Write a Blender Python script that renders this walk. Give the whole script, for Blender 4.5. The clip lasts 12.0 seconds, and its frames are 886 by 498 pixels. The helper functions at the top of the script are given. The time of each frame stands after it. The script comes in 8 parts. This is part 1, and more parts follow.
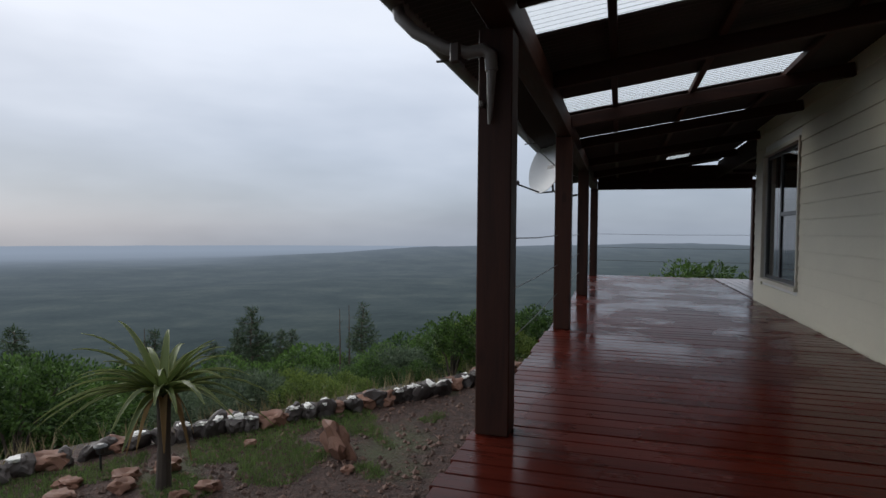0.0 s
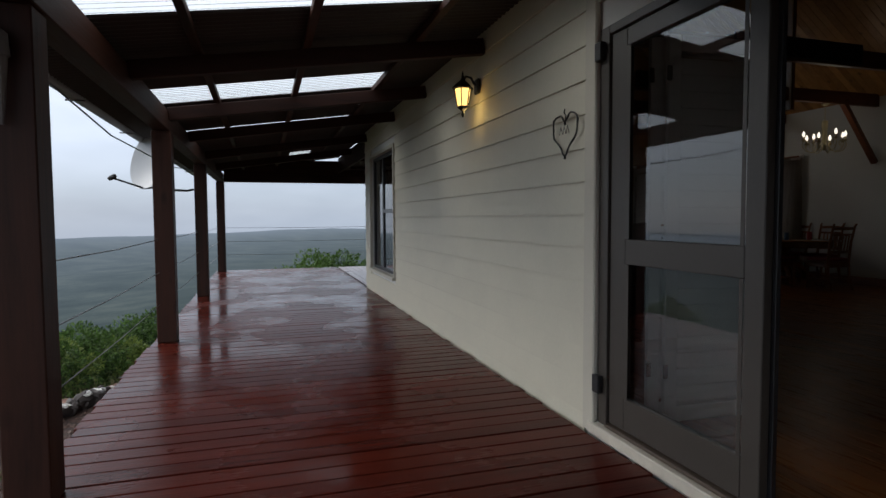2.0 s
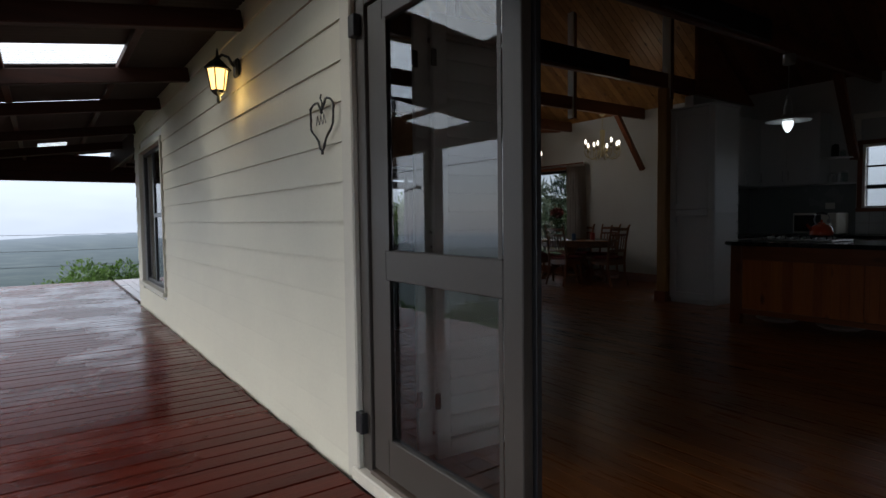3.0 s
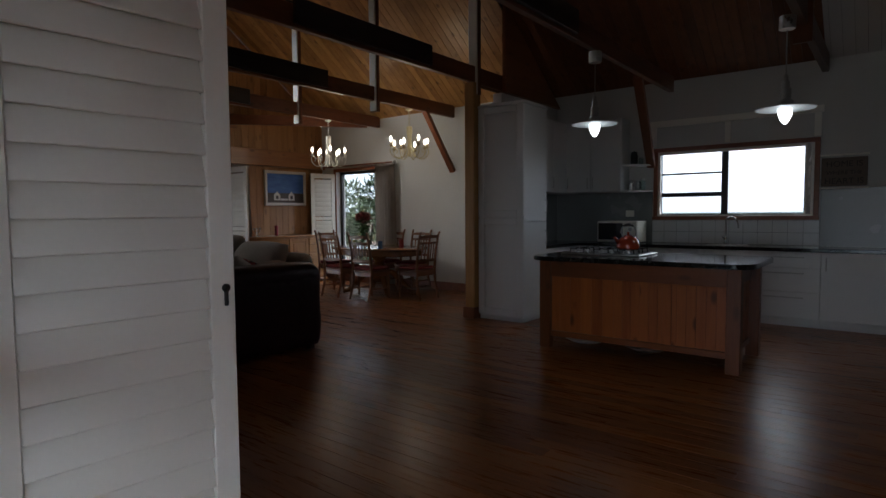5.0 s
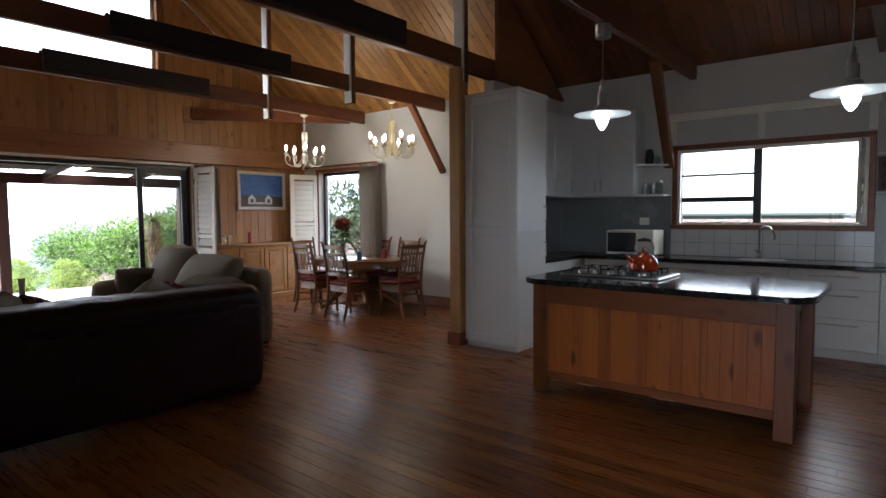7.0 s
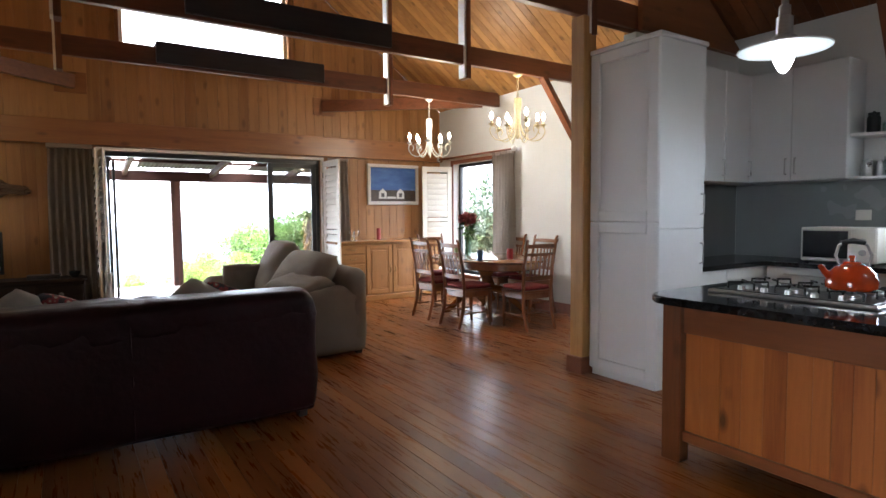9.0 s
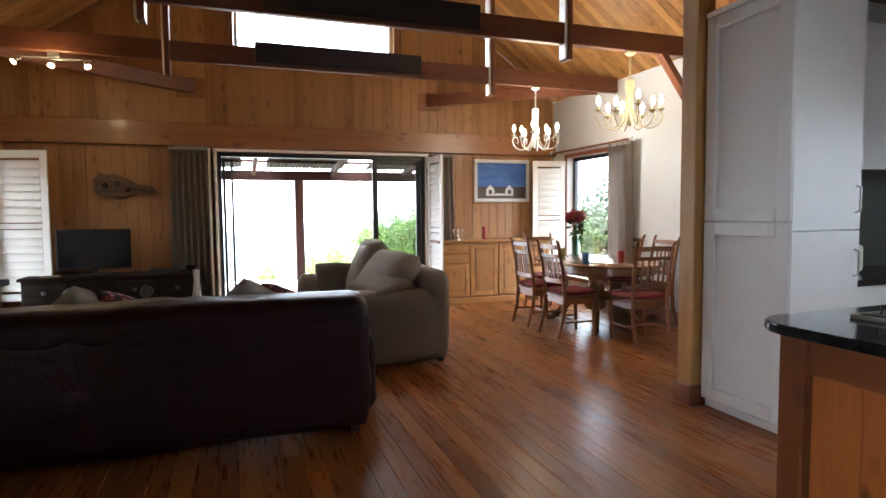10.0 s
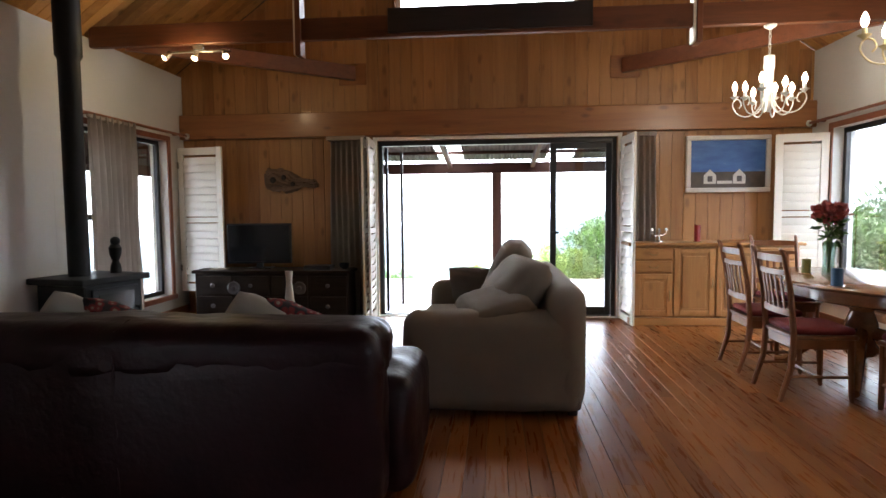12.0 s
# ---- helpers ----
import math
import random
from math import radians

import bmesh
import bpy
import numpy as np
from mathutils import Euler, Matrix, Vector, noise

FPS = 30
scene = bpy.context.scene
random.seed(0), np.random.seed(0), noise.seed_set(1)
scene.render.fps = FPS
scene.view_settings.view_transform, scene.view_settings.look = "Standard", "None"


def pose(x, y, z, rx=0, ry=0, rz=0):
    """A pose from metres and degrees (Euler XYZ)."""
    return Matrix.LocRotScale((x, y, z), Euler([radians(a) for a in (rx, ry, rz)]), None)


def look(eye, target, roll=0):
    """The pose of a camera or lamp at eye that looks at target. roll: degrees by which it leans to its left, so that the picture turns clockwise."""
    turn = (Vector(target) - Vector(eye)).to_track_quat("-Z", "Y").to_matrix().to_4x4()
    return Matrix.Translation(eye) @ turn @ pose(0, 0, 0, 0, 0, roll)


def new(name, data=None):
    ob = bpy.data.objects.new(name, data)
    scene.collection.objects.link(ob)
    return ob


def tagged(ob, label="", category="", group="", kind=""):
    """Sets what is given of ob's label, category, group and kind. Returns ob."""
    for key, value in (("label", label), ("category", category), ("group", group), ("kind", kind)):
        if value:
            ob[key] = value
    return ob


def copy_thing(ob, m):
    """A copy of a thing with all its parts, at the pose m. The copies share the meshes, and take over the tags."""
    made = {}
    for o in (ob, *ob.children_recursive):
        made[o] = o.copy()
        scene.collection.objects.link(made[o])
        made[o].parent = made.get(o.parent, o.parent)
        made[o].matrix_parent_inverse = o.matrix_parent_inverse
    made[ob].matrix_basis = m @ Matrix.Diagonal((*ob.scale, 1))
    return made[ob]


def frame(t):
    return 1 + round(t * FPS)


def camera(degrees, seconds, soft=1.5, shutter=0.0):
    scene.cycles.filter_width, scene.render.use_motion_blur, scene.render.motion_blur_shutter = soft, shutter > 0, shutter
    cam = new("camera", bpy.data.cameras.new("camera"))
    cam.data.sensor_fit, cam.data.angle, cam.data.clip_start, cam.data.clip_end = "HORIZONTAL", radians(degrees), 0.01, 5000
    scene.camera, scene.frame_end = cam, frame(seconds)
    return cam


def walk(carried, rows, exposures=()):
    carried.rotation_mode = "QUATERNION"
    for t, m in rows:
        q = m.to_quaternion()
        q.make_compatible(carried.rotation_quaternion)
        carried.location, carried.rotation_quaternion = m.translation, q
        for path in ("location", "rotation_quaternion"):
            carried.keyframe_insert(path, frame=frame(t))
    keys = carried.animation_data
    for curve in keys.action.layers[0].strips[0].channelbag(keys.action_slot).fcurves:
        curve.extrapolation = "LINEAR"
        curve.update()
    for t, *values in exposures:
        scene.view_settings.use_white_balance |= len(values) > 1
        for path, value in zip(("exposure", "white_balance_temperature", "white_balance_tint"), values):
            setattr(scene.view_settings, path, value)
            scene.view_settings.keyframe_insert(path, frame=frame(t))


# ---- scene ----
cam = camera(75.3, 12.0)
PATH = [
    (0, (0.781, 0.467, 0.999), (0.196, 2.379, 0.936), 0.5),
    (0.5, (0.854, 0.403, 1.051), (0.53, 2.375, 0.966), 0.4),
    (1, (0.918, 0.414, 1.074), (0.865, 2.411, 0.979), 0.4),
    (1.5, (1.006, 0.473, 1.114), (1.264, 2.453, 1.012), 0.3),
    (2, (1.136, 0.608, 1.161), (1.732, 2.514, 1.054), -0.3),
    (2.5, (1.362, 0.776, 1.17), (2.257, 2.561, 1.064), -0.5),
    (3, (1.718, 0.985, 1.182), (2.859, 2.625, 1.077), -0.7),
    (3.5, (2.085, 1.222, 1.202), (3.429, 2.698, 1.09), -0.7),
    (5.5, (3.131, 1.733, 1.325), (4.714, 2.95, 1.209), -0.4),
    (6, (3.381, 1.851, 1.338), (4.967, 3.064, 1.226), -0.4),
    (6.5, (3.649, 1.952, 1.402), (5.23, 3.172, 1.287), -0.4),
    (8.5, (4.922, 2.347, 1.345), (6.178, 3.899, 1.226), -0.4),
    (9, (5.215, 2.419, 1.341), (6.31, 4.089, 1.219), -0.5),
    (9.5, (5.536, 2.468, 1.351), (6.441, 4.247, 1.227), -0.5),
    (10, (5.846, 2.643, 1.34), (6.519, 4.523, 1.214), -0.5),
    (10.5, (6.159, 2.871, 1.33), (6.603, 4.817, 1.203), -0.5),
    (11, (6.537, 3.138, 1.33), (6.762, 5.121, 1.2), -0.5),
    (11.5, (6.814, 3.463, 1.322), (6.837, 5.458, 1.19), -0.5),
    (12, (7.052, 3.832, 1.31), (6.875, 5.82, 1.178), -0.5),
]
EXPOSE = [(0, 0.15), (1.0, 0.32), (1.5, 0.5), (2.0, 0.65), (2.5, 0.92), (3.0, 1.3), (3.5, 1.65), (5.5, 3.52), (6.0, 3.87), (6.5, 4.12), (8.5, 5.2), (9.5, 5.6), (10.5, 5.52), (12.0, 5.22)]
walk(cam, [(t, look(eye, target, roll)) for t, eye, target, roll in PATH], EXPOSE)

# ---- world and sun: an overcast, misty day ----
world = bpy.data.worlds.new("overcast_sky")
scene.world = world
world.use_nodes = True
wn, wl = world.node_tree.nodes, world.node_tree.links
wn.clear()
sky = wn.new("ShaderNodeTexSky")
sky.sky_type, sky.sun_disc = "NISHITA", False
sky.sun_elevation, sky.sun_rotation = radians(30), radians(301)
clear_bg = wn.new("ShaderNodeBackground")
clear_bg.inputs["Strength"].default_value = 0.08
wl.new(sky.outputs[0], clear_bg.inputs["Color"])
geo = wn.new("ShaderNodeTexCoord")
sep = wn.new("ShaderNodeSeparateXYZ")
wl.new(geo.outputs["Generated"], sep.inputs[0])
mp = wn.new("ShaderNodeMapping")
mp.inputs["Scale"].default_value = (1.4, 1.4, 5.0)
wl.new(geo.outputs["Generated"], mp.inputs[0])
cl = wn.new("ShaderNodeTexNoise")
cl.inputs["Scale"].default_value, cl.inputs["Detail"].default_value = 1.6, 4.0
wl.new(mp.outputs[0], cl.inputs["Vector"])
ad = wn.new("ShaderNodeMath")
ad.operation, ad.inputs[1].default_value = "MULTIPLY_ADD", 0.30
wl.new(cl.outputs["Fac"], ad.inputs[0])
wl.new(sep.outputs["Z"], ad.inputs[2])
ramp = wn.new("ShaderNodeValToRGB")
stops = [(0.10, (0.265, 0.315, 0.40)), (0.17, (0.34, 0.395, 0.485)), (0.28, (0.47, 0.53, 0.64)), (0.45, (0.73, 0.785, 0.895)), (0.72, (0.98, 1.0, 1.04))]
while len(ramp.color_ramp.elements) < len(stops):
    ramp.color_ramp.elements.new(0.5)
for el, (pos, col) in zip(ramp.color_ramp.elements, stops):
    el.position, el.color = pos, (*col, 1)
wl.new(ad.outputs[0], ramp.inputs[0])
cloud_bg = wn.new("ShaderNodeBackground")
cloud_bg.inputs["Strength"].default_value = 1.0
wl.new(ramp.outputs[0], cloud_bg.inputs["Color"])
mixs = wn.new("ShaderNodeMixShader")
mixs.inputs[0].default_value = 0.9
wl.new(clear_bg.outputs[0], mixs.inputs[1])
wl.new(cloud_bg.outputs[0], mixs.inputs[2])
wout = wn.new("ShaderNodeOutputWorld")
wl.new(mixs.outputs[0], wout.inputs[0])
sun_data = bpy.data.lights.new("sun", "SUN")
sun_data.energy, sun_data.angle, sun_data.color = 0.9, radians(35), (1.0, 0.97, 0.93)
sun = new("sun", sun_data)
sun.matrix_world = look((-20, 12, 13.5), (0, 0, 0))


# ---- building helpers ----
ORIGIN = {}


def thing(name, at=(0, 0, 0), rz=0.0, label="", category="", group="", kind=""):
    ob = new(name)
    ob.empty_display_size = 0.1
    ob.matrix_basis = pose(at[0], at[1], at[2], 0, 0, rz)
    ORIGIN[ob.name] = ob.matrix_basis.inverted()
    return tagged(ob, label, category, group, kind)


def mesh_of(name, bm, material, smooth=False, angle=35):
    me = bpy.data.meshes.new(name)
    bm.normal_update()
    if smooth:
        lim = radians(angle)
        for f in bm.faces:
            f.smooth = True
        for e in bm.edges:
            e.smooth = len(e.link_faces) == 2 and e.calc_face_angle(0) < lim
    bm.to_mesh(me)
    bm.free()
    if material:
        me.materials.append(material)
    return me


def part(name, bm, material, parent=None, label="", world=False, smooth=False, m=None, angle=35):
    """One mesh object under a thing or a part. world: the mesh is given in world places."""
    ob = new(name, mesh_of(name, bm, material, smooth, angle))
    if parent:
        ob.parent = parent
        inv = Matrix()
        if world:
            chain = parent
            while chain:
                inv = inv @ chain.matrix_basis.inverted()
                chain = chain.parent
        ob.matrix_basis = inv
    if m is not None:
        ob.matrix_basis = m
    if label:
        ob["label"] = label
    return ob


def piece(name, me, parent, m):
    """One piece of a surface, on shared mesh data."""
    ob = new(name, me)
    ob.parent = parent
    ob.matrix_basis = m
    return ob


def box(bm, a, b, bevel=0.0, segs=1, m=None):
    """An axis-aligned block from corner a to corner b, with bevelled edges."""
    lo = [min(p, q) for p, q in zip(a, b)]
    hi = [max(p, q) for p, q in zip(a, b)]
    res = bmesh.ops.create_cube(bm, size=1.0)
    vs = res["verts"]
    for v in vs:
        v.co = Vector([lo[i] + (v.co[i] + 0.5) * (hi[i] - lo[i]) for i in range(3)])
    if bevel > 0:
        es = list({e for v in vs for e in v.link_edges})
        r = bmesh.ops.bevel(bm, geom=es, offset=bevel, segments=segs, affect="EDGES", profile=0.5)
        vs = list({v for f in r["faces"] for v in f.verts} | {v for v in vs if v.is_valid})
    if m is not None:
        bmesh.ops.transform(bm, matrix=m, verts=vs)
    return vs


def blk(a, b, bevel=0.0, segs=1, m=None):
    bm = bmesh.new()
    box(bm, a, b, bevel, segs, m)
    return bm


def beam(bm, p, q, w, h, bevel=0.004, up=(0, 0, 1)):
    """A squared timber from p to q, w wide and h high."""
    p, q = Vector(p), Vector(q)
    d = q - p
    z = Vector(up)
    x = d.normalized()
    y = z.cross(x).normalized()
    z = x.cross(y)
    m = Matrix((x, y, z)).transposed().to_4x4()
    m.translation = p
    return box(bm, (0, -w / 2, -h / 2), (d.length, w / 2, h / 2), bevel, 1, m)


def tube(bm, pts, radii, seg=10, cap=True):
    """A round bar along a line of places; radii one number or one for each place."""
    pts = [Vector(p) for p in pts]
    n = len(pts)
    if not hasattr(radii, "__len__"):
        radii = [radii] * n
    rings = []
    prev = None
    for i, p in enumerate(pts):
        d = (pts[min(i + 1, n - 1)] - pts[max(i - 1, 0)])
        d = d.normalized() if d.length > 1e-9 else Vector((0, 0, 1))
        if prev is None:
            s = d.orthogonal().normalized()
        else:
            s = (prev - d * prev.dot(d))
            s = s.normalized() if s.length > 1e-6 else d.orthogonal().normalized()
        prev = s
        u = d.cross(s)
        rings.append([bm.verts.new(p + radii[i] * (math.cos(2 * math.pi * k / seg) * s + math.sin(2 * math.pi * k / seg) * u)) for k in range(seg)])
    for a, b in zip(rings, rings[1:]):
        for k in range(seg):
            bm.faces.new((a[k], a[(k + 1) % seg], b[(k + 1) % seg], b[k]))
    if cap:
        bm.faces.new(list(reversed(rings[0])))
        bm.faces.new(rings[-1])
    return [v for r in rings for v in r]


def lathe(bm, profile, seg=20, m=None):
    """A turned body from (radius, height) pairs."""
    rings = []
    for r, z in profile:
        rings.append([bm.verts.new((max(r, 1e-4) * math.cos(2 * math.pi * k / seg), max(r, 1e-4) * math.sin(2 * math.pi * k / seg), z)) for k in range(seg)])
    for a, b in zip(rings, rings[1:]):
        for k in range(seg):
            bm.faces.new((a[k], a[(k + 1) % seg], b[(k + 1) % seg], b[k]))
    bm.faces.new(list(reversed(rings[0])))
    bm.faces.new(rings[-1])
    vs = [v for r in rings for v in r]
    if m is not None:
        bmesh.ops.transform(bm, matrix=m, verts=vs)
    return vs


def lerp(a, b, t):
    return a + (b - a) * t


# ---- materials ----
def nodes_of(name):
    ma = bpy.data.materials.new(name)
    ma.use_nodes = True
    nt = ma.node_tree
    return ma, nt, nt.nodes["Principled BSDF"]


def put_in(nt, socket, value):
    if hasattr(value, "default_value"):
        nt.links.new(value, socket)
    else:
        socket.default_value = value


def mathn(nt, op, a, b=0.0, c=0.0):
    n = nt.nodes.new("ShaderNodeMath")
    n.operation = op
    for s, v in zip(n.inputs, (a, b, c)):
        put_in(nt, s, v)
    return n.outputs[0]


def coords(nt, scale=(1, 1, 1), shift=True, space="Object"):
    """Places on the thing in metres, shifted by chance from piece to piece."""
    tc = nt.nodes.new("ShaderNodeTexCoord")
    mpn = nt.nodes.new("ShaderNodeMapping")
    mpn.inputs["Scale"].default_value = scale
    nt.links.new(tc.outputs[space], mpn.inputs[0])
    out = mpn.outputs[0]
    if shift:
        oi = nt.nodes.new("ShaderNodeObjectInfo")
        k = mathn(nt, "MULTIPLY", oi.outputs["Random"], 37.0)
        va = nt.nodes.new("ShaderNodeVectorMath")
        va.operation = "ADD"
        cb = nt.nodes.new("ShaderNodeCombineXYZ")
        for i in range(3):
            nt.links.new(k, cb.inputs[i])
        nt.links.new(out, va.inputs[0])
        nt.links.new(cb.outputs[0], va.inputs[1])
        out = va.outputs[0]
    return out


def noise_n(nt, vec, scale, detail=4.0, rough=0.55, dist=0.0):
    n = nt.nodes.new("ShaderNodeTexNoise")
    n.inputs["Scale"].default_value, n.inputs["Detail"].default_value = scale, detail
    n.inputs["Roughness"].default_value, n.inputs["Distortion"].default_value = rough, dist
    nt.links.new(vec, n.inputs["Vector"])
    return n.outputs["Fac"]


def ramp_n(nt, fac, stops_):
    r = nt.nodes.new("ShaderNodeValToRGB")
    while len(r.color_ramp.elements) < len(stops_):
        r.color_ramp.elements.new(0.5)
    for el, (p, c) in zip(r.color_ramp.elements, stops_):
        el.position, el.color = p, (*c, 1)
    nt.links.new(fac, r.inputs[0])
    return r.outputs[0]


def mix_n(nt, fac, a, b, mode="MIX"):
    n = nt.nodes.new("ShaderNodeMix")
    n.data_type, n.blend_type = "RGBA", mode
    put_in(nt, n.inputs["Factor"], fac)
    put_in(nt, n.inputs["A"] if False else n.inputs[6], a if hasattr(a, "default_value") else (*a, 1))
    put_in(nt, n.inputs[7], b if hasattr(b, "default_value") else (*b, 1))
    return n.outputs[2]


def bump_n(nt, bsdf, height, strength=0.2, dist=0.01):
    b = nt.nodes.new("ShaderNodeBump")
    b.inputs["Strength"].default_value, b.inputs["Distance"].default_value = strength, dist
    nt.links.new(height, b.inputs["Height"])
    nt.links.new(b.outputs[0], bsdf.inputs["Normal"])


def shade(c, k):
    return tuple(min(1.0, v * k) for v in c)


def plain(name, col, rough=0.5, metal=0.0, var=0.12, scale=6.0, bump=0.05, grain=60.0, spec=0.5, coat=0.0):
    """A surface with soft blotches and a fine grain."""
    ma, nt, b = nodes_of(name)
    v = coords(nt)
    big = noise_n(nt, v, scale, 3)
    fine = noise_n(nt, v, grain, 3)
    f = mathn(nt, "ADD", mathn(nt, "MULTIPLY", big, 0.65), mathn(nt, "MULTIPLY", fine, 0.35))
    c = ramp_n(nt, f, [(0.3, shade(col, 1 - var)), (0.7, shade(col, 1 + var))])
    nt.links.new(c, b.inputs["Base Color"])
    put_in(nt, b.inputs["Roughness"], mathn(nt, "MULTIPLY_ADD", big, 0.15, rough - 0.075))
    b.inputs["Metallic"].default_value = metal
    b.inputs["Specular IOR Level"].default_value = spec
    b.inputs["Coat Weight"].default_value = coat
    if bump:
        bump_n(nt, b, fine, bump, 0.005)
    return ma


def wood(name, dark, light, along="x", rough=0.45, knots=0.0, grain=1.0, vary=0.25, bump=0.15, coat=0.0, space="Object", spec=0.5):
    """Timber with grain along one axis, rings, a little wear, and pieces that differ from one another."""
    ma, nt, b = nodes_of(name)
    sc = {"x": (0.6, 9, 9), "y": (9, 0.6, 9), "z": (9, 9, 0.6)}[along]
    v = coords(nt, sc, True, space)
    g1 = noise_n(nt, v, 1.3 * grain, 5, 0.6, 0.6)
    g2 = noise_n(nt, v, 9 * grain, 4, 0.6)
    oi = nt.nodes.new("ShaderNodeObjectInfo")
    gi = nt.nodes.new("ShaderNodeNewGeometry")
    rnd = mathn(nt, "FRACT", mathn(nt, "ADD", oi.outputs["Random"], gi.outputs["Random Per Island"]))
    f = mathn(nt, "ADD", mathn(nt, "MULTIPLY", g1, 0.7), mathn(nt, "MULTIPLY", g2, 0.3))
    f = mathn(nt, "ADD", f, mathn(nt, "MULTIPLY", mathn(nt, "SUBTRACT", rnd, 0.5), vary))
    c = ramp_n(nt, f, [(0.25, dark), (0.5, tuple(lerp(p, q, 0.55) for p, q in zip(dark, light))), (0.75, light)])
    if knots > 0:
        vo = nt.nodes.new("ShaderNodeTexVoronoi")
        vo.inputs["Scale"].default_value = 1.0
        kv = coords(nt, {"x": (3.0, 6.5, 6.5), "y": (6.5, 3.0, 6.5), "z": (6.5, 6.5, 3.0)}[along], True, space)
        nt.links.new(kv, vo.inputs["Vector"])
        kf = ramp_n(nt, mathn(nt, "ADD", vo.outputs["Distance"], mathn(nt, "MULTIPLY", mathn(nt, "SUBTRACT", g1, 0.5), 0.14)), [(0.09, (1, 1, 1)), (0.23, (0, 0, 0))])
        c = mix_n(nt, mathn(nt, "MULTIPLY", kf, knots), c, shade(dark, 0.35))
    nt.links.new(c, b.inputs["Base Color"])
    put_in(nt, b.inputs["Roughness"], mathn(nt, "MULTIPLY_ADD", g2, 0.25, rough - 0.12))
    b.inputs["Coat Weight"].default_value = coat
    b.inputs["Coat Roughness"].default_value = 0.15
    b.inputs["Specular IOR Level"].default_value = spec
    bump_n(nt, b, g2, bump, 0.004)
    return ma


def glass(name, tint=(1, 1, 1), rough=0.0):
    """Thin window glass: clear, with the reflection of a pane."""
    ma, nt, b = nodes_of(name)
    tr = nt.nodes.new("ShaderNodeBsdfTransparent")
    tr.inputs[0].default_value = (*tint, 1)
    gl = nt.nodes.new("ShaderNodeBsdfGlossy")
    gl.inputs["Roughness"].default_value = rough
    lw = nt.nodes.new("ShaderNodeLayerWeight")
    lw.inputs["Blend"].default_value = 0.5
    fac = mathn(nt, "MULTIPLY_ADD", mathn(nt, "POWER", lw.outputs["Facing"], 4.0), 0.85, 0.08)
    mx = nt.nodes.new("ShaderNodeMixShader")
    nt.links.new(fac, mx.inputs[0])
    nt.links.new(tr.outputs[0], mx.inputs[1])
    nt.links.new(gl.outputs[0], mx.inputs[2])
    nt.links.new(mx.outputs[0], nt.nodes["Material Output"].inputs[0])
    return ma


def glow(name, col, strength):
    ma, nt, b = nodes_of(name)
    b.inputs["Base Color"].default_value = (*col, 1)
    b.inputs["Emission Color"].default_value = (*col, 1)
    b.inputs["Emission Strength"].default_value = strength
    return ma


def wet_deck(name):
    """Red-brown stained deck boards, wet: darker and glossier in uneven puddles."""
    ma, nt, b = nodes_of(name)
    v = coords(nt, (0.6, 9, 9), True)
    g = noise_n(nt, v, 2.0, 5, 0.6, 0.4)
    g2 = noise_n(nt, v, 10.0, 4)
    oi = nt.nodes.new("ShaderNodeObjectInfo")
    f = mathn(nt, "ADD", mathn(nt, "MULTIPLY", g, 0.7), mathn(nt, "MULTIPLY", oi.outputs["Random"], 0.3))
    c = ramp_n(nt, f, [(0.25, (0.042, 0.0062, 0.0038)), (0.75, (0.096, 0.0150, 0.0082))])
    ge = nt.nodes.new("ShaderNodeNewGeometry")
    pud = noise_n(nt, ge.outputs["Position"], 0.9, 4, 0.6)
    wet = ramp_n(nt, pud, [(0.46, (0, 0, 0)), (0.60, (1, 1, 1))])
    c = mix_n(nt, mathn(nt, "MULTIPLY", wet, 0.35), c, (0.06, 0.012, 0.008))
    nt.links.new(c, b.inputs["Base Color"])
    r = mathn(nt, "MULTIPLY_ADD", wet, -0.17, 0.30)
    put_in(nt, b.inputs["Roughness"], mathn(nt, "MULTIPLY_ADD", g2, 0.12, mathn(nt, "SUBTRACT", r, 0.06)))
    b.inputs["Specular IOR Level"].default_value = 0.085
    hb = mathn(nt, "MULTIPLY", g2, mathn(nt, "SUBTRACT", 1.15, wet))
    bump_n(nt, b, hb, 0.18, 0.004)
    return ma


M_DECK = wet_deck("wet_red_deck_stain")
# wet front boards: the grey is the sky's reflection put into the colour
M_DECK_SKY_SHEEN = plain("wet_deck_painted_sky_sheen", (0.16, 0.12, 0.12), 0.3, 0, 0.2, 4, 0.1, 40)
M_POST = wood("dark_stained_post", (0.009, 0.004, 0.003), (0.066, 0.024, 0.014), "z", 0.55, knots=0.5, vary=0.2, spec=0.25)
M_BEAM_OUT = wood("dark_stained_rafter", (0.011, 0.005, 0.004), (0.040, 0.014, 0.009), "x", 0.6, vary=0.2, spec=0.15)
M_PURLIN = wood("dark_stained_purlin", (0.018, 0.007, 0.005), (0.060, 0.021, 0.012), "y", 0.6, vary=0.2, spec=0.15)
M_SIDING = plain("cream_painted_siding", (0.56, 0.53, 0.425), 0.55, 0, 0.05, 2.2, 0.12, 45)
M_CREAM = plain("cream_painted_plaster", (0.50, 0.47, 0.39), 0.55, 0, 0.05, 2.2, 0.1, 60)
M_FRAME_OUT = plain("grey_brown_door_paint", (0.045, 0.037, 0.030), 0.42, 0, 0.1, 5, 0.05, 60)
M_BLACK_ALU = plain("black_aluminium", (0.018, 0.018, 0.019), 0.35, 0.0, 0.1, 8, 0.02, 80)
M_GLASS = glass("window_glass", (0.72, 0.73, 0.73))
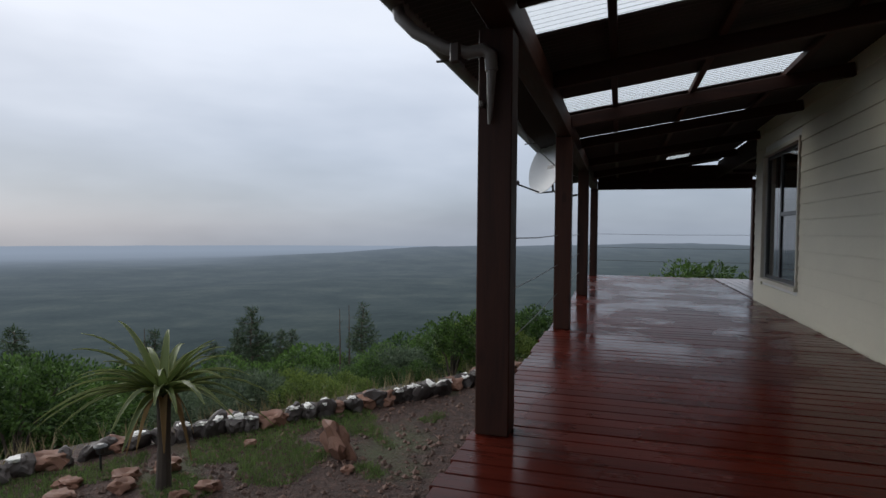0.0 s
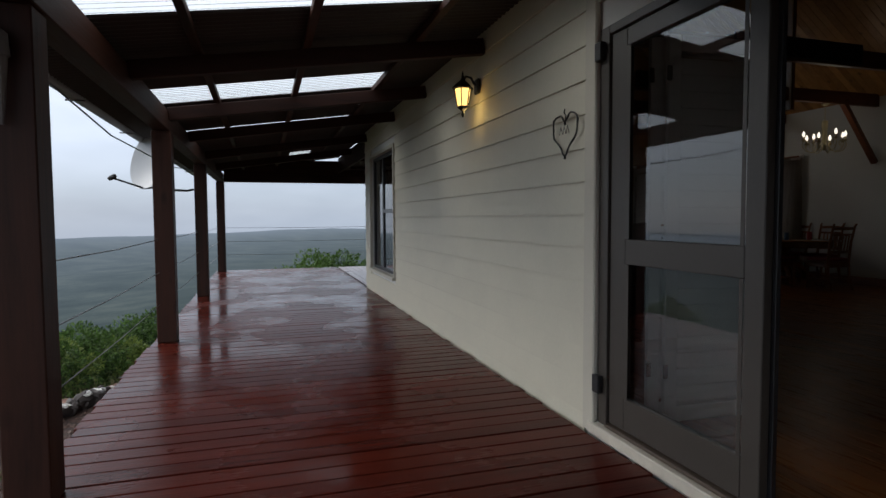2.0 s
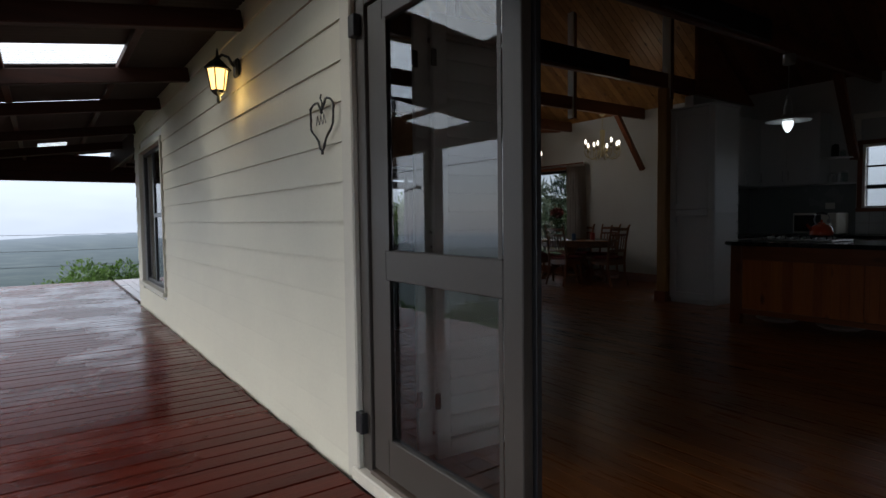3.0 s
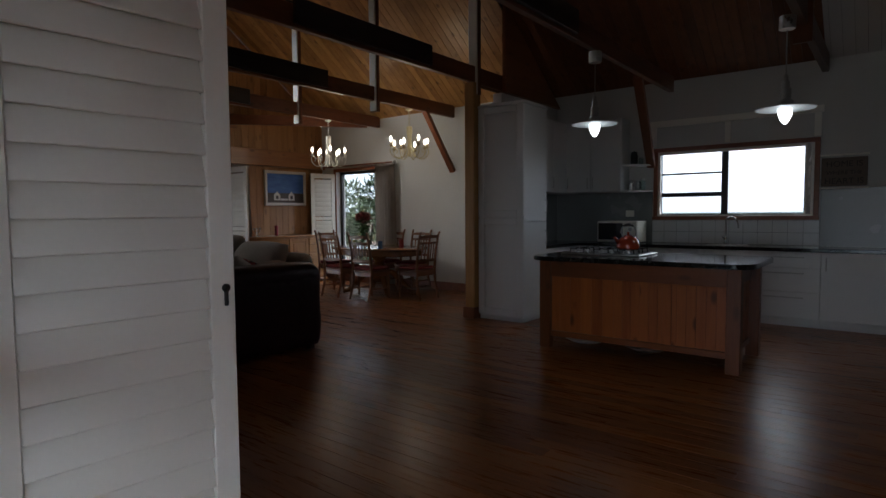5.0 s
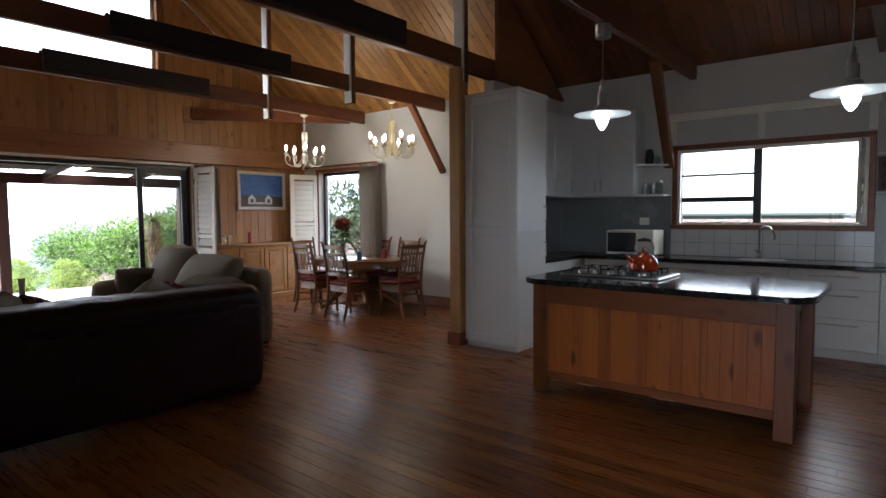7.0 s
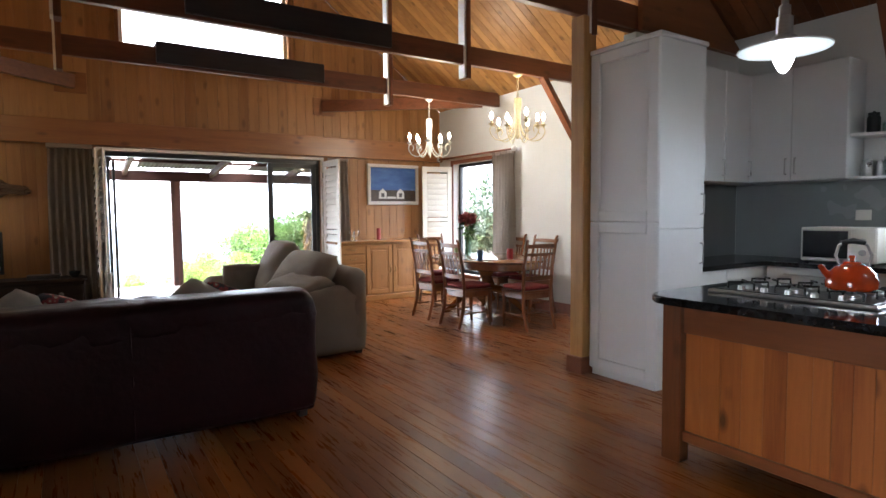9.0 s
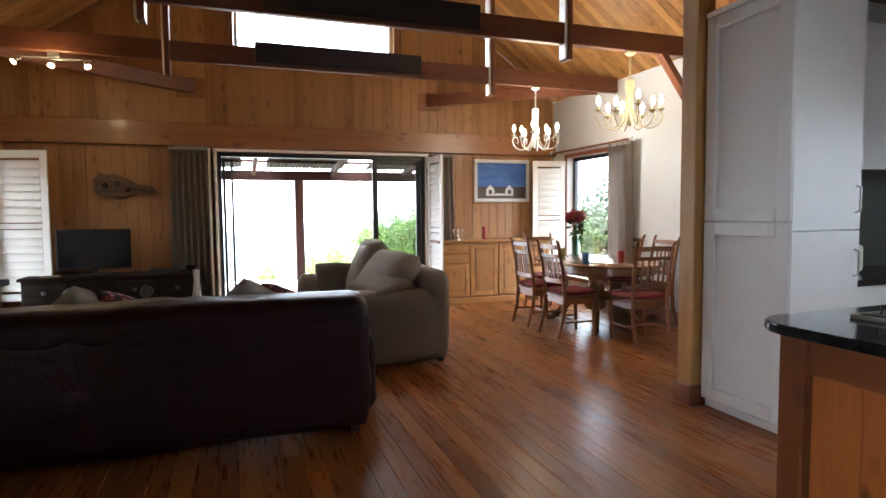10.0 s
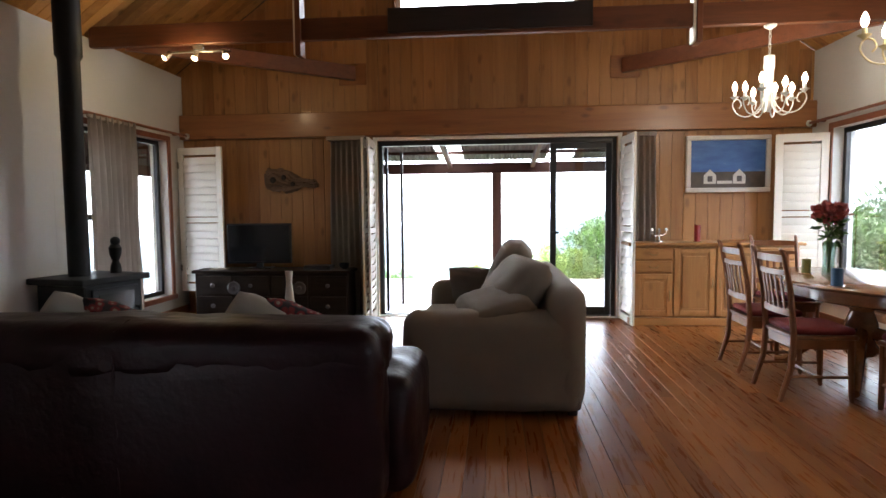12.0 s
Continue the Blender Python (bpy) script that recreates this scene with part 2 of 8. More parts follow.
M_PLASTER = plain("white_wall_plaster", (0.58, 0.58, 0.56), 0.7, 0, 0.04, 1.5, 0.1, 40)
M_WHITE = plain("white_satin_paint", (0.84, 0.82, 0.75), 0.35, 0, 0.03, 3, 0.03, 70)
M_WHITE_CAB = plain("white_cabinet_lacquer", (0.63, 0.635, 0.63), 0.42, 0, 0.03, 2, 0.02, 70)
M_FLOOR = wood("varnished_pine_floor", (0.150, 0.043, 0.0095), (0.300, 0.106, 0.027), "y", 0.29, knots=0.0, grain=0.55, vary=0.46, bump=0.008, coat=0.0, spec=0.18)
M_GABLE = wood("varnished_pine_boarding", (0.24, 0.102, 0.032), (0.43, 0.212, 0.074), "z", 0.45, knots=0.5, vary=0.30, bump=0.08, coat=0.15)
M_CEIL = wood("varnished_pine_ceiling", (0.30, 0.135, 0.036), (0.52, 0.27, 0.085), "x", 0.42, knots=0.6, vary=0.5, bump=0.08, coat=0.15)
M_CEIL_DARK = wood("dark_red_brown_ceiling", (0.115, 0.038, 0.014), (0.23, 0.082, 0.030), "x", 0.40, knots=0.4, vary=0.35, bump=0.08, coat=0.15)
M_TRUSS = wood("red_brown_stained_truss", (0.085, 0.026, 0.012), (0.20, 0.068, 0.028), "x", 0.4, knots=0.4, vary=0.2, coat=0.1)
M_TRUSS_Z = wood("red_brown_stained_upright", (0.085, 0.026, 0.012), (0.20, 0.068, 0.028), "z", 0.4, knots=0.3, vary=0.2, coat=0.1)
M_TRUSS_DARK = wood("blackened_truss_plate", (0.012, 0.010, 0.011), (0.040, 0.030, 0.030), "x", 0.35, vary=0.2)
M_LEDGE = wood("pine_wall_beam", (0.15, 0.052, 0.018), (0.34, 0.14, 0.045), "x", 0.38, knots=0.6, vary=0.2, coat=0.15)
M_PINE_Z = wood("pine_trim_upright", (0.32, 0.15, 0.045), (0.55, 0.30, 0.10), "z", 0.4, knots=0.4, vary=0.2, coat=0.1)
M_TRIM_RED = wood("red_brown_window_trim", (0.14, 0.042, 0.018), (0.28, 0.095, 0.040), "x", 0.4, vary=0.2)
M_TIN = plain("painted_corrugated_sheet", (0.050, 0.043, 0.040), 0.7, 0, 0.12, 2, 0.02, 40, 0.2)
M_CONCRETE = plain("cream_concrete_sill", (0.52, 0.48, 0.40), 0.7, 0, 0.12, 5, 0.2, 50)
M_CLEAR = bpy.data.materials.new("translucent_roof_sheet")
M_CLEAR.use_nodes = True
_nt = M_CLEAR.node_tree
_tl = _nt.nodes.new("ShaderNodeBsdfTranslucent")
_tl.inputs[0].default_value = (0.62, 0.64, 0.64, 1)
_tp = _nt.nodes.new("ShaderNodeBsdfTransparent")
_tp.inputs[0].default_value = (0.85, 0.87, 0.87, 1)
_mx = _nt.nodes.new("ShaderNodeMixShader")
_mx.inputs[0].default_value = 0.72
_nt.links.new(_tl.outputs[0], _mx.inputs[1])
_nt.links.new(_tp.outputs[0], _mx.inputs[2])
_nt.links.new(_mx.outputs[0], _nt.nodes["Material Output"].inputs[0])
# ---- the large structure ----
XW, XI, XE, XK = 2.92, 3.12, 10.72, 11.00      # west wall outside and inside, east wall of dining and of kitchen
YN, YO, YS = 10.88, 11.08, -1.20               # gable inside and outside, south wall
DECK = -0.08
XR = 6.92                                      # ridge


def ceil_z(x):
    return 3.10 + 0.73 * (3.80 - abs(x - XR))


def setting(name, label, category, bm=None, mat=None, smooth=False):
    if bm is None:
        return thing(name, (0, 0, 0), 0, label, category, kind="structure")
    ob = new(name, mesh_of(name, bm, mat, smooth))
    return tagged(ob, label, category, kind="structure")


def blocks(*corners, bevel=0.0):
    bm = bmesh.new()
    for a, b in corners:
        box(bm, a, b, bevel)
    return bm


def sloped_block(bm, x0, x1, y0, y1, zb):
    """A wall block under the roof slope."""
    pts = [(x0, zb), (x1, zb), (x1, ceil_z(x1)), (x0, ceil_z(x0))]
    if x0 < XR < x1:
        pts.insert(3, (XR, ceil_z(XR)))
    lo = [bm.verts.new((x, y0, z)) for x, z in pts]
    hi = [bm.verts.new((x, y1, z)) for x, z in pts]
    bm.faces.new(lo)
    bm.faces.new(list(reversed(hi)))
    n = len(pts)
    for i in range(n):
        bm.faces.new((lo[i], hi[i], hi[(i + 1) % n], lo[(i + 1) % n]))


# west wall: door opening y 1.24..3.41, window y 9.00..10.50
DY0, DY1, DZ = 1.24, 3.44, 2.20
WY0, WY1, WZ0, WZ1 = 8.68, 10.50, 0.32, 2.18
wall_west = setting("wall_west", "cream lap-sided timber wall beside the deck", "wall", blocks(
    ((2.952, YS, -0.3), (XI, DY0, 3.02)), ((2.952, DY1, -0.3), (XI, WY0, 3.02)), ((2.952, WY1, -0.3), (XI, YO, 3.02)),
    ((2.952, DY0, DZ), (XI, DY1, 3.02)), ((2.952, WY0, WZ1), (XI, WY1, 3.02)), ((2.952, WY0, -0.3), (XI, WY1, WZ0)),
    ((2.952, DY0, -0.3), (XI, DY1, -0.012))), M_PLASTER)
wall_east = setting("wall_east", "white plastered wall of the dining end", "wall", blocks(
    ((XE, 5.86, -0.3), (10.95, 8.98, 3.12)), ((XE, 10.47, -0.3), (10.95, YO, 3.12)),
    ((XE, 8.98, 2.17), (10.95, 10.47, 3.12)), ((XE, 8.98, -0.3), (10.95, 10.47, 0.34))), M_PLASTER)
KY0, KY1, KZ0, KZ1 = 2.38, 4.20, 1.26, 2.13
wall_kitchen = setting("wall_kitchen", "white plastered kitchen wall with a wide window", "wall", blocks(
    ((XK, YS, -0.3), (11.2, KY0, 3.08)), ((XK, KY1, -0.3), (11.2, 5.86, 3.08)),
    ((XK, KY0, KZ1), (11.2, KY1, 3.08)), ((XK, KY0, -0.3), (11.2, KY1, KZ0))), M_PLASTER)
wall_partition = setting("wall_partition", "white partition between the kitchen and the dining room", "wall",
                         blocks(((9.40, 5.73, 0), (XK, 5.86, 2.90))), M_PLASTER)
# added dark panel: its colour stands in for the shade above the partition
bm = bmesh.new()
sloped_block(bm, 9.42, XK, 5.68, 5.728, 2.905)
setting("wall_partition_top", "dark panel above the kitchen partition, added for the shade there", "wall", bm, M_CEIL_DARK)
bm = bmesh.new()
sloped_block(bm, XI, XK, YS - 0.2, YS, -0.3)
wall_south = setting("wall_south", "white plastered end wall", "wall", bm, M_PLASTER)

# gable wall: slider x 5.62..8.52, high window x 5.87..8.06
SX0, SX1, SZ = 5.62, 8.52, 2.18
HX0, HX1, HZ0, HZ1 = 5.87, 8.06, 3.45, 4.75
bm = bmesh.new()
for x0, x1, z0 in ((2.952, SX0, -0.3), (SX1, 10.95, -0.3)):
    box(bm, (x0, YN + 0.02, z0), (x1, YO, 2.9))
box(bm, (SX0, YN + 0.02, SZ), (SX1, YO, 2.9))
for x0, x1, z0 in ((2.952, HX0, 2.9), (HX1, 10.95, 2.9), (HX0, HX1, HZ1)):
    sloped_block(bm, x0, x1, YN + 0.02, YO, z0)
box(bm, (HX0, YN + 0.02, 2.9), (HX1, YO, HZ0))
wall_north = setting("wall_north", "gable wall boarded with varnished pine", "wall", bm, M_GABLE)

# ceiling slopes: boards that run down the slope; over the kitchen they are dark and a little flatter, past the second truss painted
def kitchen_z(x):
    return ceil_z(XR) - 0.68 * (x - XR)


def ceiling_boards(y0, y1, sides):
    bm = bmesh.new()
    y = y0
    while y < y1:
        for s in sides:
            xe = 2.95 if s < 0 else 11.15
            ze = ceil_z(xe) if s < 0 or y0 > 5.7 else kitchen_z(xe)
            w = min(0.112, y1 - y)
            beam(bm, (XR, y + w / 2, ceil_z(XR) + 0.011), (xe, y + w / 2, ze + 0.011), w, 0.022, 0.003)
        y += 0.115
    return bm


setting("ceiling_living", "varnished pine boards under the roof slopes", "ceiling", ceiling_boards(5.785, YN, (-1, 1)), M_CEIL)
setting("ceiling_west", "varnished pine boards under the western roof slope", "ceiling", ceiling_boards(YS, 5.785, (-1,)), M_CEIL)
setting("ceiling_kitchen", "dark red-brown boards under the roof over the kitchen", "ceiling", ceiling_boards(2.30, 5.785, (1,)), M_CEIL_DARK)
setting("ceiling_painted", "cream painted boards under the roof past the kitchen", "ceiling", ceiling_boards(YS, 2.30, (1,)), M_PLASTER)
# unseen roof slabs over the ceilings, added to block light from above
bm = bmesh.new()
beam(bm, (XR, 4.9, ceil_z(XR) + 0.10), (2.60, 4.9, ceil_z(2.60) + 0.10), 13.2, 0.12, 0)
beam(bm, (XR, 4.9, ceil_z(XR) + 0.10), (11.6, 4.9, kitchen_z(11.6) + 0.10), 13.2, 0.12, 0)
roof = setting("roof", "house roof of two slopes, unseen, added to keep light out", "roof", bm, M_TIN)
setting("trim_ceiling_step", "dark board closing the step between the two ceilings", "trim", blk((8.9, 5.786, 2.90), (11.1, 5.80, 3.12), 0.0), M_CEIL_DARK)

# floor slab with boards laid later
floor = setting("floor", "varnished narrow pine floorboards", "floor", blocks(((XI, YS, -0.30), (XK, YN, -0.022))), M_FLOOR)
deck = setting("deck_floor", "wet red-stained timber deck boards", "floor",
               blocks(((0.10, -3.0, DECK - 0.22), (2.94, 15.55, DECK - 0.034)), ((2.94, 11.09, DECK - 0.22), (11.4, 15.55, DECK - 0.034))), M_POST)

# posts of the verandah
def post(x, y, h, label):
    t = thing("verandah_post", (x, y, DECK), 0, label, "post", "verandah posts")
    bm = blk((-0.09, -0.09, 0.0), (0.09, 0.09, h), 0.006)
    part("shaft", bm, M_POST, t)
    return t


for x, y in ((0.155, 3.50), (0.185, 7.02), (0.185, 10.68), (0.185, 15.20)):
    post(x, y, 2.13, "dark red-brown squared timber post on the wet deck")
for x in (3.80, 7.11, 10.55):
    post(x, 15.28, 2.13, "dark red-brown squared timber post at the deck's front edge")
post(0.185, -0.3, 2.13, "dark red-brown squared timber post on the wet deck")


eave = setting("verandah_beam", "dark stained eave beam on the posts", "beam", blk((0.11, -3.0, 2.05), (0.26, 15.29, 2.25), 0.006), M_PURLIN)
eave2 = setting("front_beam", "dark stained beam along the front of the verandah", "beam", blk((0.265, 15.21, 2.05), (11.2, 15.35, 2.25), 0.006), M_BEAM_OUT)
for y in (-1.9, -0.1, 1.65, 3.40, 5.15, 6.93, 8.55, 10.80, 12.95):
    bm = bmesh.new()
    x1 = 2.915 if y < 10.95 else 3.6
    beam(bm, (0.262, y, 2.16 + 0.143 * 0.31), (x1, y, 2.16 + 0.143 * (x1 + 0.05)), 0.075, 0.13, 0.006)
    tagged(new("rafter", mesh_of("rafter", bm, M_BEAM_OUT)), "dark stained verandah rafter resting on the eave beam", "rafter", "verandah rafters", "structure")
for x in (4.6, 6.2, 7.8, 9.4, 10.9):
    bm = bmesh.new()
    beam(bm, (x, 15.20, 2.20), (x, 11.09, 2.68), 0.075, 0.13, 0.006)
    tagged(new("rafter", mesh_of("rafter", bm, M_PURLIN)), "dark stained rafter over the front deck", "rafter", "front rafters", "structure")
for x in (0.72, 1.48, 2.35):
    tagged(new("purlin", mesh_of("purlin", blk((x - 0.028, -2.9, 2.26 + 0.143 * (x - 0.19)), (x + 0.028, 15.2, 2.318 + 0.143 * (x - 0.19)), 0.004), M_PURLIN)),
           "red-brown stained purlin under the roof sheets", "purlin", "verandah purlins", "structure")
for y in (12.0, 12.9, 13.8, 14.7):
    tagged(new("purlin", mesh_of("purlin", blk((3.2, y - 0.028, 2.30 + 0.115 * (15.3 - y)), (11.2, y + 0.028, 2.355 + 0.115 * (15.3 - y)), 0.004), M_BEAM_OUT)),
           "stained purlin over the front deck", "purlin", "front purlins", "structure")


def corrugated(bm, u0, u1, a0, a1, place):
    """Corrugated sheet: waves across u, straight along a. place(u, a, lift) gives the world place."""
    n = max(2, int(round((u1 - u0) / 0.019)))
    rows = []
    for i in range(n + 1):
        u = lerp(u0, u1, i / n)
        lift = 0.009 * math.cos(2 * math.pi * u / 0.076)
        rows.append([bm.verts.new(place(u, a, lift)) for a in (a0, a1)])
    for p, q in zip(rows, rows[1:]):
        bm.faces.new((p[0], q[0], q[1], p[1]))


def side_place(u, a, lift):
    return (a, u, 2.33 + 0.143 * (a - 0.19) + lift)


def front_place(u, a, lift):
    return (u, a, 2.37 + 0.115 * (15.3 - a) + lift)


CLEAR_SIDE = [(3.72, 4.42), (6.35, 7.05), (8.9, 9.6), (13.0, 13.7)]
bm, bc = bmesh.new(), bmesh.new()
y = -3.0
for c0, c1 in CLEAR_SIDE + [(15.6, 15.6)]:
    corrugated(bm, y, c0, -0.40, 3.02, side_place)
    if c1 > c0:
        x0, x1 = (0.08, 2.36) if c0 < 12 else (1.70, 2.13)
        corrugated(bc, c0, c1, x0, x1, side_place)
        corrugated(bm, c0, c1, -0.40, x0, side_place)
        corrugated(bm, c0, c1, x1, 3.02, side_place)
    y = c1
verandah_roof = setting("verandah_roof", "corrugated verandah roof with clear strips between dull sheets", "roof", bm, M_TIN, True)
ob = new("clear_sheet", mesh_of("clear_sheet", bc, M_CLEAR, True))
ob.parent = verandah_roof
ob["label"] = "translucent corrugated strips"
CLEAR_FRONT = [(3.8, 4.3), (5.97, 6.45), (8.08, 8.60)]
bm, bc = bmesh.new(), bmesh.new()
x = 3.02
for c0, c1 in CLEAR_FRONT + [(11.4, 11.4)]:
    corrugated(bm, x, c0, 11.0, 15.6, front_place)
    if c1 > c0:
        corrugated(bc, c0, c1, 14.2, 15.5, front_place)
        corrugated(bm, c0, c1, 11.0, 14.2, front_place)
        corrugated(bm, c0, c1, 15.5, 15.6, front_place)
    x = c1
front_roof = setting("front_roof", "corrugated roof over the front deck with clear patches", "roof", bm, M_TIN, True)
ob = new("clear_sheet", mesh_of("clear_sheet", bc, M_CLEAR, True))
ob.parent = front_roof
ob["label"] = "translucent corrugated patches"

setting("trim_hip_infill", "dark boarding above the end beam of the verandah", "trim", blocks(((0.27, 15.22, 2.252), (3.7, 15.25, 2.60)), ((2.96, 11.1, 2.30), (2.99, 15.2, 2.66))), M_BEAM_OUT)

# ---- roof trusses inside ----
for i, y in enumerate((0.56, 2.30, 4.04, 5.78, 7.52, 9.26)):
    t = thing("roof_truss", (XR, y, 2.93), 0, "red-brown stained timber truss with dark splice plates and queen posts", "truss", "roof trusses")
    xe = XE if y > 5.5 else XK
    part("tie_beam", blk((XI - XR, -0.035, 0), (xe - XR, 0.035, 0.20), 0.006), M_TRUSS, t)
    for s in (-1, 1):
        part("splice_plate", blk((-0.84, 0.036 if s > 0 else -0.076, 0.03), (1.02, 0.076 if s > 0 else -0.036, 0.25), 0.005), M_TRUSS_DARK, t, "blackened splice plate")
    for x in ((5.20, 8.84) if i > 2 else ((8.84,) if i == 1 else ())):
        top = ceil_z(x) - 2.93
        q = part("queen_post", blk((x - XR - 0.0, -0.075, -0.15), (x - XR + 0.05, 0.075, top), 0.004), M_TRUSS_Z, t)
        if i > 2:
            part("pale_face", blk((x - XR - 0.022, -0.06, -0.14), (x - XR - 0.001, 0.06, top), 0.003), M_WHITE, q, "pale strip on the side of the post")
    if i == 2:
        bm = bmesh.new()
        beam(bm, (9.90 - XR, 0.07, 0.02), (10.99 - XR, 0.25, -0.98), 0.07, 0.11, 0.005, (0, 1, 0))
        part("knee_brace", bm, M_TRUSS, t)
    if i == 4:
        bm = bmesh.new()
        beam(bm, (9.98 - XR, 0, 0.02), (10.70 - XR, 0, -0.90), 0.07, 0.09, 0.005, (0, 1, 0))
        part("knee_brace", bm, M_TRUSS, t)
# diagonal ties to the gable
for x0, x1, y0 in ((5.36, 3.45, 9.30), (8.56, 10.45, 9.30)):
    bm = bmesh.new()
    beam(bm, (x0, YN - 0.03, 2.995), (x1, y0, 2.995), 0.07, 0.17, 0.006)
    tagged(new("diagonal_tie", mesh_of("diagonal_tie", bm, M_TRUSS)), "stained diagonal tie from the gable wall to a truss", "beam", "diagonal ties", "structure")
    s = 1 if x0 < XR else -1
    tagged(new("tie_block", mesh_of("tie_block", blk((x0 - 0.20 if s > 0 else x0 - 0.14, YN - 0.012, 2.86), (x0 + 0.14 if s > 0 else x0 + 0.20, YN + 0.012, 3.12), 0.004), M_LEDGE)),
           "pine bearing block on the gable boarding", "trim", "tie blocks", "structure")
ledge = setting("trim_ledge", "long knotty pine beam across the gable wall", "beam", blk((XI + 0.005, YN - 0.09, 2.23), (XE - 0.005, YN - 0.002, 2.53), 0.008), M_LEDGE)
wood_post = thing("room_post", (8.83, 5.775, 0), 0, "pale pine post beside the white cupboard", "post")
part("shaft", blk((-0.075, -0.05, 0.0), (0.075, 0.09, 2.93), 0.006), M_PINE_Z, wood_post)
part("plinth", blk((-0.10, -0.06, 0.0), (0.085, 0.11, 0.14), 0.005), M_TRIM_RED, wood_post, "red-brown plinth board")
# skirtings
for nm, a, b in (("baseboard_east", (XE - 0.02, 5.87, 0), (XE - 0.001, YN - 0.02, 0.14)), ("baseboard_west", (XI + 0.001, 3.55, 0), (XI + 0.02, YN - 0.02, 0.14)),
                 ("baseboard_north", (8.62, YN - 0.022, 0), (XE - 0.02, YN - 0.001, 0.14)), ("baseboard_partition", (9.42, 5.861, 0), (XE - 0.022, 5.88, 0.14))):
    setting(nm, "red-brown stained skirting board", "skirting", blk(a, b, 0.004), M_TRIM_RED)


# ---- windows and doors ----
def pane(parent, a, b):
    ob = part("pane", blk(a, b), M_GLASS, parent, world=True)
    return ob


def window(name, axis, pos, u0, u1, z0, z1, label, bars=(), frame_mat=None, fw=0.05, depth=0.05):
    """A framed window in the plane axis = pos. bars: (u0, z0, u1, z1) bars as fractions of the opening."""
    fm = frame_mat or M_BLACK_ALU
    org = (pos, (u0 + u1) / 2, z0) if axis == "x" else ((u0 + u1) / 2, pos, z0)
    t = thing(name, org, 0, label, "window", kind="structure")

    def P(d, u, z):
        return (pos + d, u, z) if axis == "x" else (u, pos + d, z)
    h = depth / 2
    f = part("window_frame", blocks((P(-h, u0, z0), P(h, u0 + fw, z1)), (P(-h, u1 - fw, z0), P(h, u1, z1)),
                                    (P(-h, u0 + fw, z0), P(h, u1 - fw, z0 + fw)), (P(-h, u0 + fw, z1 - fw), P(h, u1 - fw, z1)), bevel=0.003), fm, t, world=True)
    for a, b, c, d in bars:
        part("bar", blk(P(-h * 0.8, lerp(u0, u1, a), lerp(z0, z1, b)), P(h * 0.8, lerp(u0, u1, c), lerp(z0, z1, d)), 0.003), fm, f, world=True)
    pane(t, P(-0.003, u0 + fw * 0.8, z0 + fw * 0.8), P(0.003, u1 - fw * 0.8, z1 - fw * 0.8))
    return t


def reveal(name, axis, face, u0, u1, z0, z1, w, out, mat, label, sill=True):
    """A trim round an opening, proud of the wall face by out (signed)."""
    def P(d, u, z):
        return (face + d, u, z) if axis == "x" else (u, face + d, z)
    t = thing(name, P(0, (u0 + u1) / 2, z0), 0, label, "trim", kind="structure")
    part("jamb_trim", blk(P(0, u0 - w, z0), P(out, u0, z1), 0.003), mat, t, world=True)
    part("jamb_trim", blk(P(0, u1, z0), P(out, u1 + w, z1), 0.003), mat, t, world=True)
    part("head_trim", blk(P(0, u0 - w, z1), P(out, u1 + w, z1 + w), 0.003), mat, t, world=True)
    if sill:
        part("sill_trim", blk(P(0, u0 - w - 0.02, z0 - w), P(out * 1.6, u1 + w + 0.02, z0), 0.003), mat, t, world=True)
    return t


window("window_west", "x", 3.0, WY0 + 0.002, WY1 - 0.002, WZ0 + 0.002, WZ1 - 0.002, "dark-framed window onto the side deck", ((0.56, 0.02, 0.60, 0.98), (0.02, 0.50, 0.58, 0.53)))
reveal("trim_window_west_outside", "x", 2.952, WY0, WY1, WZ0, WZ1, 0.05, -0.045, M_CREAM, "cream painted window surround on the siding")
setting("wall_west_infill", "white plastered infill beside the side window", "wall", blk((3.04, WY0 + 0.001, WZ0 + 0.001), (XI, 8.985, WZ1 - 0.001)), M_PLASTER)
reveal("trim_window_west", "x", XI, 8.985, WY1, WZ0, WZ1, 0.06, 0.02, M_TRIM_RED, "red-brown wooden trim round the side window")
window("window_dining", "x", 10.85, 8.982, 10.468, 0.342, 2.168, "tall window beside the dining table", ((0.30, 0.02, 0.335, 0.98),))
reveal("trim_window_dining", "x", XE, 8.98, 10.47, 0.34, 2.17, 0.06, -0.02, M_TRIM_RED, "red-brown wooden trim round the dining window")
window("window_kitchen", "x", 11.09, KY0 + 0.002, KY1 - 0.002, KZ0 + 0.002, KZ1 - 0.002, "wide dark-framed kitchen window over the sink",
       ((0.522, 0.02, 0.566, 0.98), (0.566, 0.30, 0.985, 0.365), (0.566, 0.645, 0.985, 0.672)), None, 0.028)
reveal("trim_window_kitchen", "x", XK, KY0, KY1, KZ0, KZ1, 0.055, -0.022, M_TRIM_RED, "red-brown wooden trim round the kitchen window", False)
setting("sill_kitchen", "red-brown wooden kitchen window sill", "sill", blk((XK - 0.035, KY0 - 0.06, KZ0 - 0.05), (XK + 0.06, KY1 + 0.06, KZ0 - 0.001), 0.003), M_TRIM_RED)
